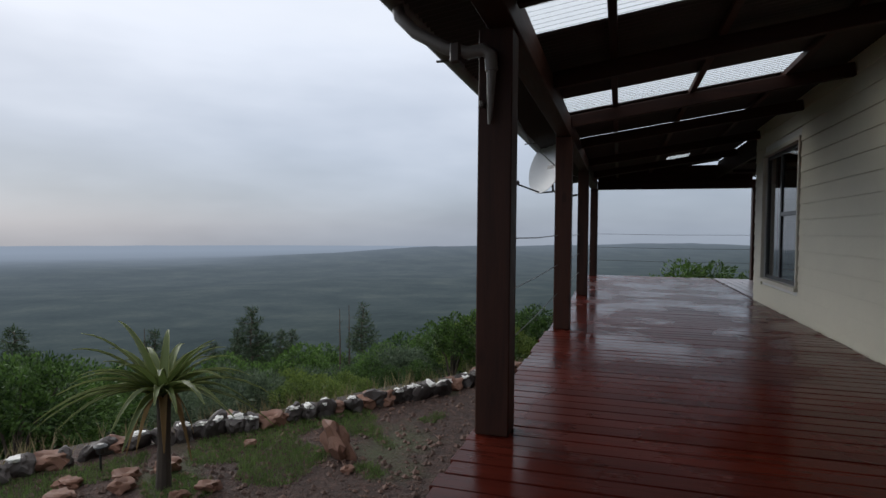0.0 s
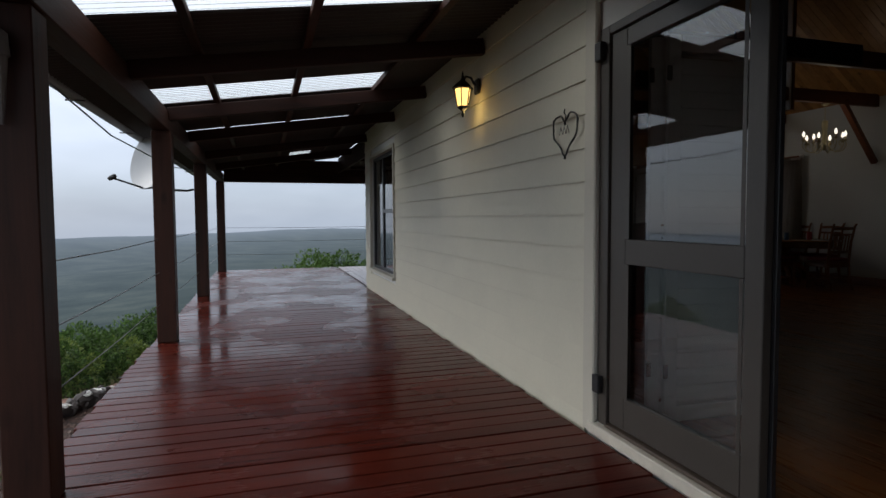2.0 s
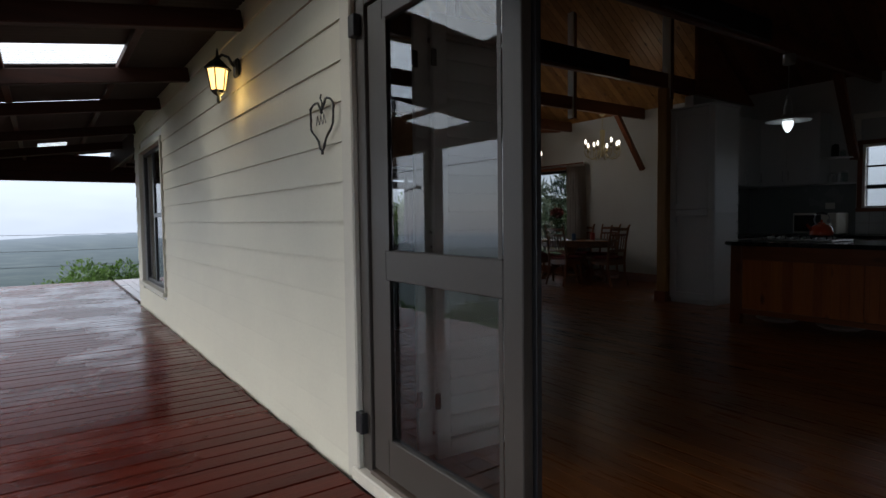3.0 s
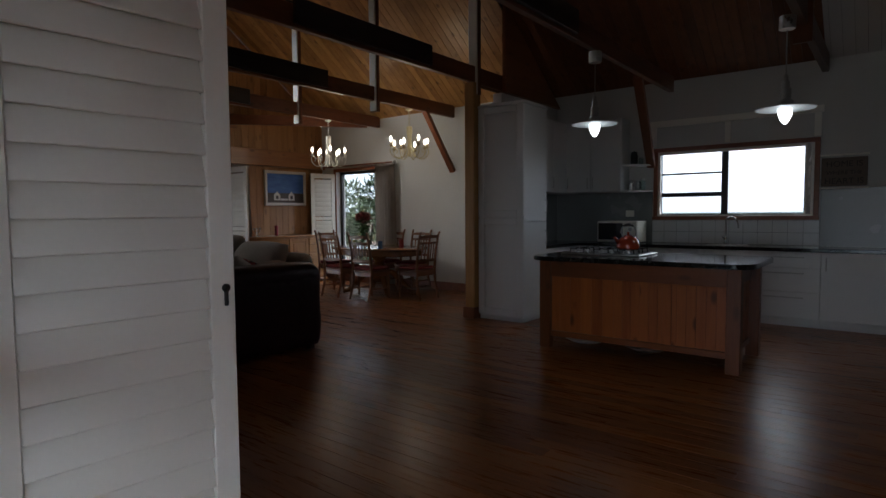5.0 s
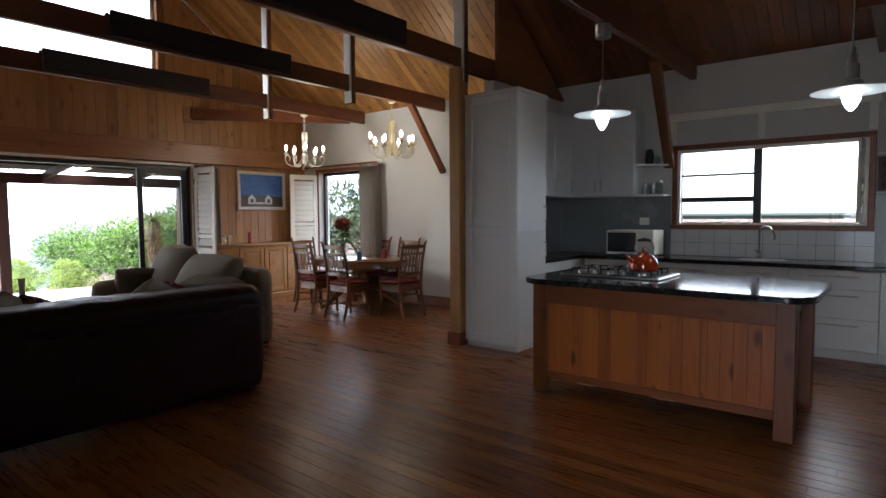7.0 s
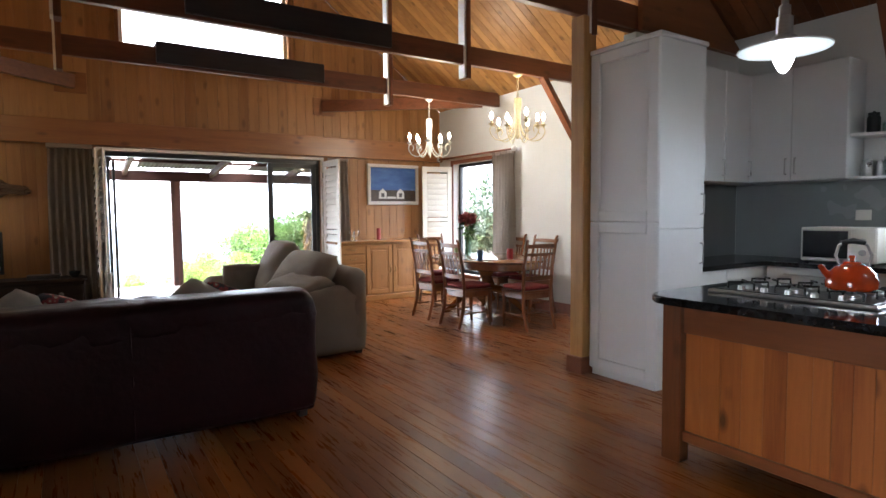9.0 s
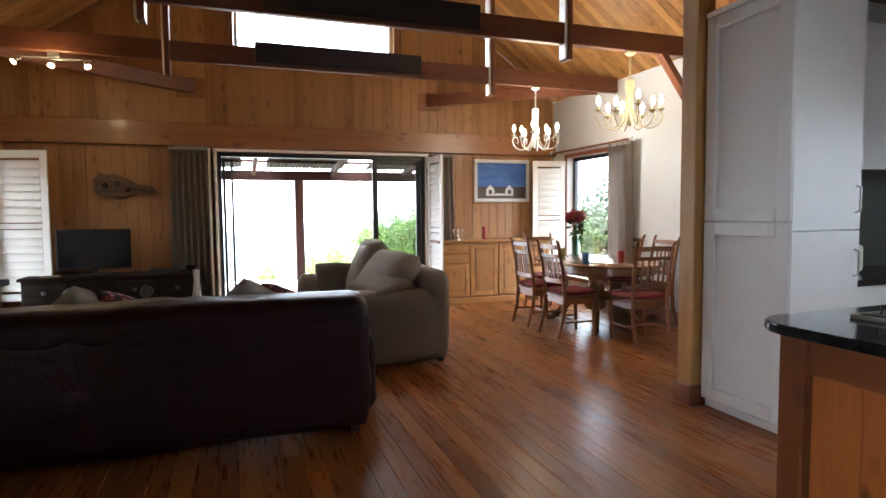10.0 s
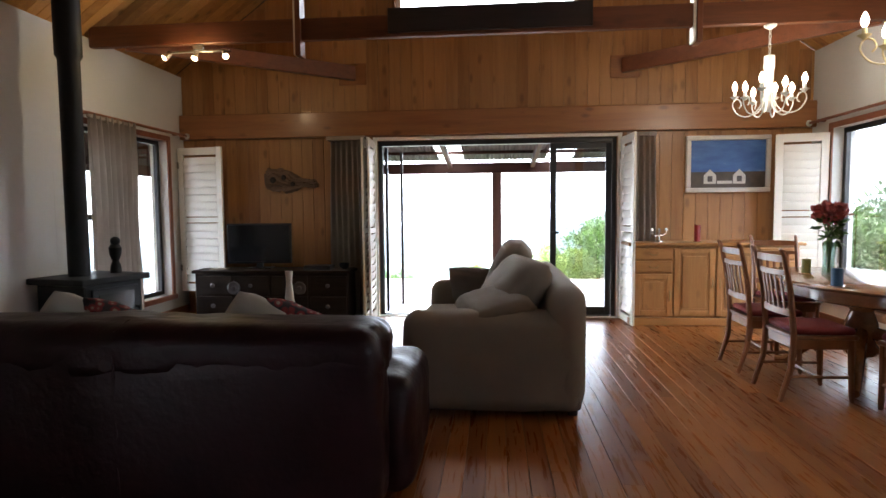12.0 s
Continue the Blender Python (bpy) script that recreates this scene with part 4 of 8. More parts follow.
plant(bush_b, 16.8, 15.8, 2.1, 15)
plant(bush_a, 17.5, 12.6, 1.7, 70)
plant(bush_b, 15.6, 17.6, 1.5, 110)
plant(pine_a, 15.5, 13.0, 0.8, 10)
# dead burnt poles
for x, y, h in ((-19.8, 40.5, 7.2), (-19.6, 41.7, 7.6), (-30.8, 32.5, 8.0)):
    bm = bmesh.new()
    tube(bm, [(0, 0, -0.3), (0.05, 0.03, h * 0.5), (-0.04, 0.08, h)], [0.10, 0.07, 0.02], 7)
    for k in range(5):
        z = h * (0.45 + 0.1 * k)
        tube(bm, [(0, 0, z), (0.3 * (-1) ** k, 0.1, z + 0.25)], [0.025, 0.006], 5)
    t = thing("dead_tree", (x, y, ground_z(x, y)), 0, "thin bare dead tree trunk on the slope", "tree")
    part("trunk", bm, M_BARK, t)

# aloe on the terrace
M_ALOE = leaf_mat("aloe_leaf", (0.030, 0.052, 0.014), (0.125, 0.165, 0.046), 0.4)
M_ALOE_RIM = leaf_mat("aloe_leaf_rim", (0.10, 0.13, 0.035), (0.24, 0.27, 0.085), 0.5)
M_ALOE_DRY = leaf_mat("dry_aloe_leaf", (0.14, 0.075, 0.030), (0.30, 0.20, 0.085), 0.7)


def aloe(x, y, trunk_h, spread, count, label, seed, trunk_r=0.055, shag=False):
    rng = random.Random(seed)
    t = thing("aloe", (x, y, ground_z(x, y)), 0, label, "plant")
    bm = bmesh.new()
    tube(bm, [(0, 0, -0.1), (0.01, 0.0, trunk_h * 0.5), (0, 0.01, trunk_h)], [trunk_r * 1.15, trunk_r * 0.9, trunk_r], 10)
    part("trunk", bm, M_BARK, t)
    for i in range(90 if shag else 0):
        a, z = rng.uniform(0, 6.28), trunk_h * (0.35 + 0.64 * i / 90)
        d = Vector((math.cos(a), math.sin(a), 0))
        bm = bmesh.new()
        tube(bm, [d * trunk_r * 0.8 + Vector((0, 0, z)), d * trunk_r * 1.35 + Vector((0, 0, z - 0.05)), d * trunk_r * 1.2 + Vector((0, 0, z - 0.22))], [0.028, 0.020, 0.004], 5)
        part("dead_leaf", bm, M_ALOE_DRY, t)
    for i in range(count):
        dry = i < count * 0.14
        leaf_w = 0.028 * rng.uniform(0.85, 1.15)
        a = i * 2.399 + rng.uniform(-0.25, 0.25)
        up = lerp(0.12, 1.32, (i / count)) + rng.uniform(-0.12, 0.12)
        ln = spread * rng.uniform(0.75, 1.1) * (0.48 if dry else 1)
        d = Vector((math.cos(a), math.sin(a), 0))
        side = Vector((-math.sin(a), math.cos(a), 0))
        bm = bmesh.new()
        rows = []
        for k in range(8):
            f = k / 7
            out = ln * (f * math.cos(up * 0.75) * (0.6 if dry else 0.97))
            rise = ln * (f * math.sin(up) - (0.74 - 0.24 * up) * f * f * (1.9 if dry else 1.0))
            c = Vector((0, 0, trunk_h + 0.03 * i / count)) + d * (0.03 + out) + Vector((0, 0, rise))
            w = leaf_w * (1 - f) ** 0.7 + 0.002
            rows.append([bm.verts.new(c + side * w + Vector((0, 0, w * 0.5))), bm.verts.new(c + Vector((0, 0, -0.010 * (1 - f)))), bm.verts.new(c - side * w + Vector((0, 0, w * 0.5)))])
        for p, q in zip(rows, rows[1:]):
            for k in range(2):
                bm.faces.new((p[k], p[k + 1], q[k + 1], q[k]))
        rim = bmesh.new()
        for k in (0, 2):
            tube(rim, [r[k].co.copy() for r in rows], [0.0035 - 0.0003 * j for j in range(8)], 5)
        ob = part("leaf", bm, M_ALOE_DRY if dry else M_ALOE, t, smooth=True, angle=70)
        part("leaf_rim", rim, M_ALOE_DRY if dry else M_ALOE_RIM, ob)
    return t


aloe(-2.06, 3.50, 0.62, 0.70, 52, "young aloe with long arching leaves in the terrace soil", 3, 0.045)
aloe(10.20, 16.0, 1.98, 0.62, 44, "tall aloe with a shaggy trunk and spiky rosette beyond the deck", 5, 0.11, True)

# edging stones: dark split logs and rocks with white-painted tops
M_ROCK_DARK = plain("dark_wet_stone", (0.055, 0.045, 0.042), 0.6, 0, 0.35, 9, 0.5, 40)
M_ROCK_RED = plain("red_brown_rock", (0.175, 0.085, 0.056), 0.7, 0, 0.35, 7, 0.5, 35)
M_PAINT_WHITE = plain("flaking_white_paint", (0.70, 0.69, 0.66), 0.7, 0, 0.15, 12, 0.4, 50)


def stone_mesh(seed, sx, sy, sz, mat, jag=0.28):
    rng = random.Random(seed)
    bm = bmesh.new()
    bmesh.ops.create_icosphere(bm, subdivisions=3, radius=1.0)
    off = Vector((seed * 3.1, seed * 1.7, 0))
    for v in bm.verts:
        k = 1 + jag * noise.noise(v.co * 1.1 + off) + 0.4 * jag * noise.noise(v.co * 2.7 + off) + 0.16 * jag * noise.noise(v.co * 7.5 + off)
        m_ = max(abs(v.co.x), abs(v.co.y), abs(v.co.z))
        v.co = v.co * k * lerp(1, 1 / m_ * 0.8, 0.55)
        v.co = Vector((v.co.x * sx, v.co.y * sy, v.co.z * sz))
    return mesh_of("stone", bm, mat, True, 22)


line = [(-3.55, 2.7), (-3.2, 3.27), (-2.92, 4.0), (-2.1, 4.77), (-1.63, 5.38), (-1.08, 6.12), (-0.71, 6.84), (-0.35, 7.7)]
rng = random.Random(8)
stones = [stone_mesh(s, 0.105, 0.062, 0.085, M_ROCK_DARK, 0.5) for s in range(5)]
reds = [stone_mesh(s + 10, 0.10, 0.080, 0.055, M_ROCK_RED, 0.6) for s in range(5)]
whites = [stone_mesh(s + 30, 0.058, 0.044, 0.018, M_PAINT_WHITE, 0.8) for s in range(3)]
for (xa, ya), (xb, yb) in zip(line, line[1:]):
    ln = math.hypot(xb - xa, yb - ya)
    k = int(ln / 0.125)
    for i in range(k):
        f = (i + rng.uniform(-0.2, 0.2)) / k
        x, y = lerp(xa, xb, f) + rng.uniform(-0.03, 0.03), lerp(ya, yb, f) + rng.uniform(-0.03, 0.03)
        red = rng.random() < 0.18
        t = thing("edging_stone", (x, y, ground_z(x, y)), 0,
                  "rough red-brown rock in the terrace edging" if red else "dark stone of the terrace edging with a flaking white-painted top", "stone", "terrace edging stones")
        ob = new("rock", rng.choice(reds if red else stones))
        ob.parent = t
        s = rng.uniform(0.8, 1.25)
        ob.matrix_basis = pose(0, 0, 0.045, rng.uniform(-25, 25), rng.uniform(-25, 25), rng.uniform(0, 360)) @ Matrix.Scale(s, 4)
        if not red and rng.random() < 0.72:
            w = new("painted_top", rng.choice(whites))
            w.parent = t
            w.matrix_basis = pose(rng.uniform(-0.02, 0.02), rng.uniform(-0.02, 0.02), 0.045 + 0.068 * s, rng.uniform(-15, 15), rng.uniform(-15, 15), rng.uniform(0, 360))
# loose rocks on the terrace
ob = new("rock", stone_mesh(77, 0.20, 0.075, 0.16, M_ROCK_RED, 0.7))
ob.matrix_basis = pose(-1.27, 4.40, ground_z(-1.27, 4.40) + 0.06, 12, 24, -28)
tagged(ob, "large upright red-brown rock slab in the terrace soil", "rock", "loose terrace rocks")
for x, y, s, rz in ((-1.02, 4.12, 0.5, 80), (-2.25, 3.75, 1.0, 10), (-2.42, 3.55, 0.9, 50), (-2.30, 3.42, 0.8, 90), (-1.75, 3.55, 0.75, 20), (-1.85, 3.40, 0.6, 70), (-2.65, 4.9, 1.3, 40),
                    (-1.55, 5.75, 1.2, 15), (-0.95, 6.55, 1.2, 60), (-0.75, 7.1, 1.4, 5), (-2.55, 3.15, 1.0, 35), (-2.7, 3.35, 0.8, 75), (-1.5, 3.1, 0.8, 12), (-2.0, 4.35, 0.5, 33)):
    ob = new("rock", reds[int(abs(x * 7 + y * 3)) % 5])
    ob.matrix_basis = pose(x, y, ground_z(x, y) + 0.03 * s, rz / 5 - 8, rz / 6 - 6, rz) @ Matrix.Scale(s, 4)
    tagged(ob, "rough red-brown rock lying on the terrace soil", "rock", "loose terrace rocks")
# pebbles and grass
verts, faces = [], []
rng = random.Random(13)
for _ in range(9500):
    x = rng.uniform(-3.1, 0.0)
    y = rng.uniform(1.6, 7.2)
    if past_edge(x, y) > -0.12:
        continue
    r = 0.003 + 0.026 * rng.random() ** 4.2
    z = ground_z(x, y)
    b0 = len(verts)
    for dx, dy, dz in ((1, 0, 0), (0.2, 1, 0), (-1, 0.1, 0), (0, -0.8, 0), (0.1, 0.05, 0.8), (0, 0, -0.6)):
        verts.append((x + r * dx * rng.uniform(0.7, 1.3), y + r * dy * rng.uniform(0.7, 1.3), z + r * dz + r * 0.2))
    for a, b_ in ((0, 1), (1, 2), (2, 3), (3, 0)):
        faces += [(b0 + a, b0 + b_, b0 + 4), (b0 + b_, b0 + a, b0 + 5)]
me = bpy.data.meshes.new("pebbles")
me.from_pydata(verts, [], faces)
me.update()
me.materials.append(plain("grey_brown_pebbles", (0.125, 0.074, 0.056), 0.7, 0, 0.7, 3, 0.3, 60))
tagged(new("pebbles", me), "small grey-brown pebbles strewn over the terrace soil", "pebbles", kind="stuff")


def blades(name, count, area, mat, label, h=0.06, keep=None):
    verts, faces = [], []
    n_ = 0
    while n_ < count:
        x, y = rng.uniform(area[0], area[1]), rng.uniform(area[2], area[3])
        n_ += 1
        if keep and not keep(x, y):
            continue
        z = ground_z(x, y) - 0.01
        for _ in range(4):
            a = rng.uniform(0, 6.28)
            ln = h * rng.uniform(0.5, 1.5)
            p = Vector((x + rng.uniform(-0.03, 0.03), y + rng.uniform(-0.03, 0.03), z))
            s = Vector((math.cos(a), math.sin(a), 0)) * 0.0035 * (ln / 0.06) ** 0.4
            lean = Vector((rng.uniform(-0.5, 0.5), rng.uniform(-0.5, 0.5), 1)) * ln
            b0 = len(verts)
            verts += [tuple(p - s), tuple(p + s), tuple(p + lean)]
            faces.append((b0, b0 + 1, b0 + 2))
    me = bpy.data.meshes.new(name)
    me.from_pydata(verts, [], faces)
    me.update()
    me.materials.append(mat)
    return tagged(new(name, me), label, "grass", kind="stuff")


blades("grass", 26000, (-3.2, -0.75, 1.8, 5.6), M_GRASS, "short patchy green grass on the terrace soil", 0.036,
       lambda x, y: past_edge(x, y) < -0.1 and noise.noise(Vector((x * 2.3 + 3, y * 2.3, 2))) > 0.16 - 0.26 * (x < -1.3))
blades("dry_grass", 900, (-5.2, -0.2, 2.2, 9.0), M_DRY, "pale dry grass along the stone edging", 0.16, lambda x, y: 0.05 < past_edge(x, y) < 1.2)

# garden light among the stones
t = thing("garden_light", (-2.72, 3.62, ground_z(-2.72, 3.62)), 0, "small black solar garden light stuck in the soil", "garden light")
bm = bmesh.new()
lathe(bm, [(0.008, -0.05), (0.008, 0.12), (0.03, 0.13), (0.032, 0.17)], 10)
part("stake", bm, M_BLACK_ALU, t)
bm = bmesh.new()
lathe(bm, [(0.048, 0.172), (0.046, 0.18), (0.02, 0.195)], 12)
part("cap", bm, M_BLACK_ALU, t)

# ---- verandah fittings ----
M_WIRE = plain("steel_wire", (0.10, 0.10, 0.10), 0.4, 0.8, 0.1, 8, 0)
M_GUTTER = plain("brown_painted_gutter", (0.060, 0.042, 0.034), 0.4, 0, 0.15, 5, 0.05)
M_GUTTER_PALE = plain("weathered_grey_gutter", (0.15, 0.135, 0.12), 0.45, 0, 0.15, 5, 0.05)
ys = [3.50, 7.02, 10.68, 15.20]
for ya, yb in zip(ys, ys[1:]):
    for z in (0.31, 0.63, 0.96):
        bm = bmesh.new()
        tube(bm, [(0.13, ya + 0.09, z), (0.13, (ya + yb) / 2, z - 0.012), (0.13, yb - 0.09, z)], 0.004, 6)
        tagged(new("rail_wire", mesh_of("rail_wire", bm, M_WIRE)), "thin steel railing wire strained between the posts", "wire", "railing wires", "structure")
for xa, xb in ((0.275, 3.71), (3.89, 7.02), (7.20, 10.46)):
    for z in (0.31, 0.63, 0.96):
        bm = bmesh.new()
        tube(bm, [(xa, 15.25, z), ((xa + xb) / 2, 15.25, z - 0.012), (xb, 15.25, z)], 0.004, 6)
        tagged(new("rail_wire", mesh_of("rail_wire", bm, M_WIRE)), "thin steel railing wire strained between the posts", "wire", "railing wires", "structure")
t = thing("gutter", (-0.42, 6.0, 2.20), 0, "weathered half-round rain gutter along the verandah eave", "gutter")
bm = bmesh.new()
prof = [(-0.062 * math.cos(math.pi * k / 8), -0.062 * math.sin(math.pi * k / 8)) for k in range(9)]
inner = [(x * 0.92, z * 0.92) for x, z in reversed(prof)]
loop = prof + inner
a = [bm.verts.new((x, -9.0, z + 0.07)) for x, z in loop]
c = [bm.verts.new((x, 9.6, z + 0.07)) for x, z in loop]
for k in range(len(loop)):
    bm.faces.new((a[k], a[(k + 1) % len(loop)], c[(k + 1) % len(loop)], c[k]))
bmesh.ops.recalc_face_normals(bm, faces=bm.faces)
part("channel", bm, M_GUTTER_PALE, t, smooth=True)
for k in range(9):
    part("bracket", blk((-0.066, -7.6 + 2.0 * k, 0.0), (0.09, -7.575 + 2.0 * k, 0.012), 0.002), M_GUTTER, t)
t = thing("downpipe", (0.02, 3.40, 1.50), 0, "brown rain downpipe elbow at the post with a hanging strap", "downpipe")
bm = bmesh.new()
tube(bm, [(-0.42, 0.04, 0.73), (-0.40, 0.02, 0.66), (-0.30, 0.0, 0.56), (-0.12, -0.02, 0.455), (0.0, -0.03, 0.42), (0.08, -0.03, 0.43), (0.12, -0.03, 0.40), (0.125, -0.03, 0.32)], 0.034, 12)
part("elbow", bm, M_GUTTER_PALE, t, smooth=True)
bm = bmesh.new()
tube(bm, [(0.125, -0.03, 0.33), (0.12, -0.028, 0.20), (0.115, -0.02, 0.05)], [0.026, 0.020, 0.011], 10)
part("strap", bm, M_GUTTER_PALE, t, smooth=True)
part("collar", blk((-0.09, -0.08, 0.36), (-0.03, 0.03, 0.47), 0.012), M_GUTTER, t)
part("clip", blk((0.06, -0.04, 0.14), (0.085, 0.04, 0.17), 0.006), M_GUTTER_PALE, t)
# satellite dish on the third post
t = thing("satellite_dish", (0.09, 10.6, 1.62), 0, "grey satellite dish on an arm fixed to a deck post", "satellite dish")
M_DISH = plain("pale_grey_dish", (0.45, 0.47, 0.49), 0.45, 0, 0.05, 4, 0.02)
bm = bmesh.new()
face = look((0, 0, 0), (0.68, 0.66, -0.28)).to_3x3().to_4x4()
rows = []
for k in range(9):
    r = 0.40 * k / 8
    rows.append([bm.verts.new((r * math.cos(2 * math.pi * j / 28), r * 1.08 * math.sin(2 * math.pi * j / 28), 0.55 * r * r)) for j in range(28)])
for p, q in zip(rows, rows[1:]):
    for j in range(28):
        bm.faces.new((p[j], p[(j + 1) % 28], q[(j + 1) % 28], q[j]))
bmesh.ops.remove_doubles(bm, verts=bm.verts, dist=1e-5)
bmesh.ops.solidify(bm, geom=list(bm.faces), thickness=0.006)
centre = Vector((-0.28, -1.56, 0.325))
bmesh.ops.transform(bm, matrix=Matrix.Translation(centre) @ face, verts=bm.verts)
dish = part("reflector", bm, M_DISH, t, smooth=True)
bm = bmesh.new()
box(bm, (-0.10, -0.02, 0.004), (0.10, 0.035, 0.010), 0, 1, Matrix.Translation(centre) @ face)
part("mark", bm, M_BLACK_ALU, dish, "dark lettering block")
bm = bmesh.new()
tube(bm, [(0, 0, 0.02), (-0.10, 0, 0.0), (-0.22, -0.6, -0.02), (-0.27, -1.35, 0.0), (-0.27, -1.50, 0.20)], 0.018, 8)
part("mast", bm, M_BLACK_ALU, t, smooth=True)
bm = bmesh.new()
tube(bm, [(-0.27, -1.38, -0.02), (-0.42, -1.66, -0.05), (-0.72, -1.92, 0.06)], 0.012, 8)
arm = part("feed_arm", bm, M_BLACK_ALU, t, smooth=True)
bm = bmesh.new()
lathe(bm, [(0.022, -0.05), (0.03, -0.02), (0.03, 0.03), (0.02, 0.05)], 10, pose(-0.73, -1.93, 0.07, 0, 60, 0))
part("feed_head", bm, M_BLACK_ALU, arm)
# overhead cable
bm = bmesh.new()
tube(bm, [(0.02, 3.6, 1.98), (-0.05, 6.0, 1.86), (-0.02, 9.0, 1.86), (0.09, 10.6, 1.95)], 0.006, 6)
tagged(new("cable", mesh_of("cable", bm, M_BLACK_ALU)), "thin black cable slung along the deck posts", "cable")

# wall lantern
M_IRON = plain("black_cast_iron", (0.012, 0.012, 0.012), 0.45, 0.2, 0.2, 10, 0.1)
M_LAMP_GLASS = glow("lit_amber_glass", (1.0, 0.62, 0.18), 1.3)
M_BULB_WARM = glow("lit_warm_bulb", (1.0, 0.80, 0.50), 12.0)
t = thing("wall_lantern", (2.78, 5.28, 2.02), 0, "black coach lantern with lit amber glass on the cream siding", "wall lamp")
bm = bmesh.new()
lathe(bm, [(0.006, 0.0), (0.014, 0.02), (0.010, 0.05), (0.045, 0.075), (0.052, 0.085), (0.052, 0.092)], 6)
part("base_cup", bm, M_IRON, t)
bm = bmesh.new()
lathe(bm, [(0.046, 0.092), (0.070, 0.235)], 6)
part("lantern_glass", bm, M_LAMP_GLASS, t, "amber lantern glass, lit")
bm = bmesh.new()
for k in range(6):
    a = 2 * math.pi * k / 6
    tube(bm, [(0.050 * math.cos(a), 0.050 * math.sin(a), 0.088), (0.074 * math.cos(a), 0.074 * math.sin(a), 0.236)], 0.005, 5)
part("cage", bm, M_IRON, t)
bm = bmesh.new()
lathe(bm, [(0.092, 0.236), (0.095, 0.244), (0.055, 0.285), (0.028, 0.305), (0.012, 0.33), (0.010, 0.355), (0.004, 0.385)], 6)
part("roof_cap", bm, M_IRON, t)
bm = bmesh.new()
tube(bm, [(0.0, 0, 0.31), (0.03, 0, 0.345), (0.075, 0, 0.335), (0.10, 0, 0.29), (0.125, 0, 0.27)], 0.011, 8)
part("bracket", bm, M_IRON, t, smooth=True)
part("wall_plate", blk((0.115, -0.045, 0.20), (0.145, 0.045, 0.33), 0.012), M_IRON, t)
ld = bpy.data.lights.new("lantern_light", "POINT")
ld.energy, ld.color, ld.shadow_soft_size = 0.55, (1.0, 0.68, 0.22), 0.04
lo = new("lantern_light", ld)
lo.parent = t
lo.location = (0.02, 0, 0.045)
# wire heart
t = thing("wire_heart", (2.905, 3.76, 1.52), 0, "heart of dark twisted twigs hanging on the cream siding", "wall ornament")
bm = bmesh.new()
pts = []
for k in range(41):
    a = math.pi + 2 * math.pi * k / 40
    hx = 16 * math.sin(a) ** 3
    hz = 13 * math.cos(a) - 5 * math.cos(2 * a) - 2 * math.cos(3 * a) - math.cos(4 * a)
    pts.append((0.004 * math.sin(9 * a), hx / 32 * 0.30, (hz + 17) / 29 * 0.27))
tube(bm, pts, 0.0055, 7)
tube(bm, [(p[0] + 0.005 * math.sin(k * 1.3), p[1] * 1.02, p[2] + 0.004 * math.cos(k * 1.3)) for k, p in enumerate(pts)], 0.0035, 6)
part("twig_ring", bm, M_IRON, t, smooth=True)
bm = bmesh.new()
tube(bm, [(0, 0, 0.22), (0.0, -0.01, 0.26), (0, 0.015, 0.285), (0, 0.0, 0.30)], 0.004, 6)
part("hanger", bm, M_IRON, t)
bm = bmesh.new()
for k in range(3):
    tube(bm, [(0.0, -0.05 + 0.04 * k, 0.15), (0.0, -0.03 + 0.04 * k, 0.20), (0.0, -0.015 + 0.04 * k, 0.15)], 0.0025, 5)
part("wire_letters", bm, M_WIRE, t, "unreadable bent wire letters")
# ---- living room ----
def soft(a, b, r, seg=4, puff=0.0, seed=0, wr=0.0, cuts=9):
    """An upholstered block: rounded edges, a swollen middle and small wrinkles."""
    bm = bmesh.new()
    box(bm, a, b, min(r, 0.49 * min(abs(p - q) for p, q in zip(a, b))), seg)
    bmesh.ops.subdivide_edges(bm, edges=[e for e in bm.edges if e.calc_length() > 0.12], cuts=cuts, use_grid_fill=True)
    lo = Vector([min(p, q) for p, q in zip(a, b)])
    hi = Vector([max(p, q) for p, q in zip(a, b)])
    c, h = (lo + hi) / 2, (hi - lo) / 2
    off = Vector((seed * 1.3, seed * 2.1, seed * 0.7))
    for v in bm.verts:
        u = Vector([(v.co[i] - c[i]) / h[i] for i in range(3)])
        k = [1 - u[i] ** 2 for i in range(3)]
        d = Vector((u.x * k[1] * k[2], u.y * k[0] * k[2], u.z * k[0] * k[1])) * puff
        w = wr * noise.noise(v.co * 7 + off) + 0.5 * wr * noise.noise(v.co * 17 + off) + (0.45 * wr * (1 - 2 * abs(noise.noise(v.co * 11 - off))) if cuts > 9 else 0.0)
        v.co = v.co + d + (v.co - c).normalized() * w
    return bm


M_LEATHER = plain("dark_brown_leather", (0.016, 0.0050, 0.0062), 0.40, 0, 0.35, 3, 0.7, 20, 0.17)
M_LINEN = plain("taupe_linen_cover", (0.235, 0.205, 0.170), 0.85, 0, 0.10, 4, 0.3, 220)
M_LINEN_DARK = plain("brown_linen_cushion", (0.16, 0.135, 0.11), 0.85, 0, 0.10, 4, 0.3, 220)
M_FOOT = plain("black_sofa_foot", (0.02, 0.018, 0.016), 0.5)


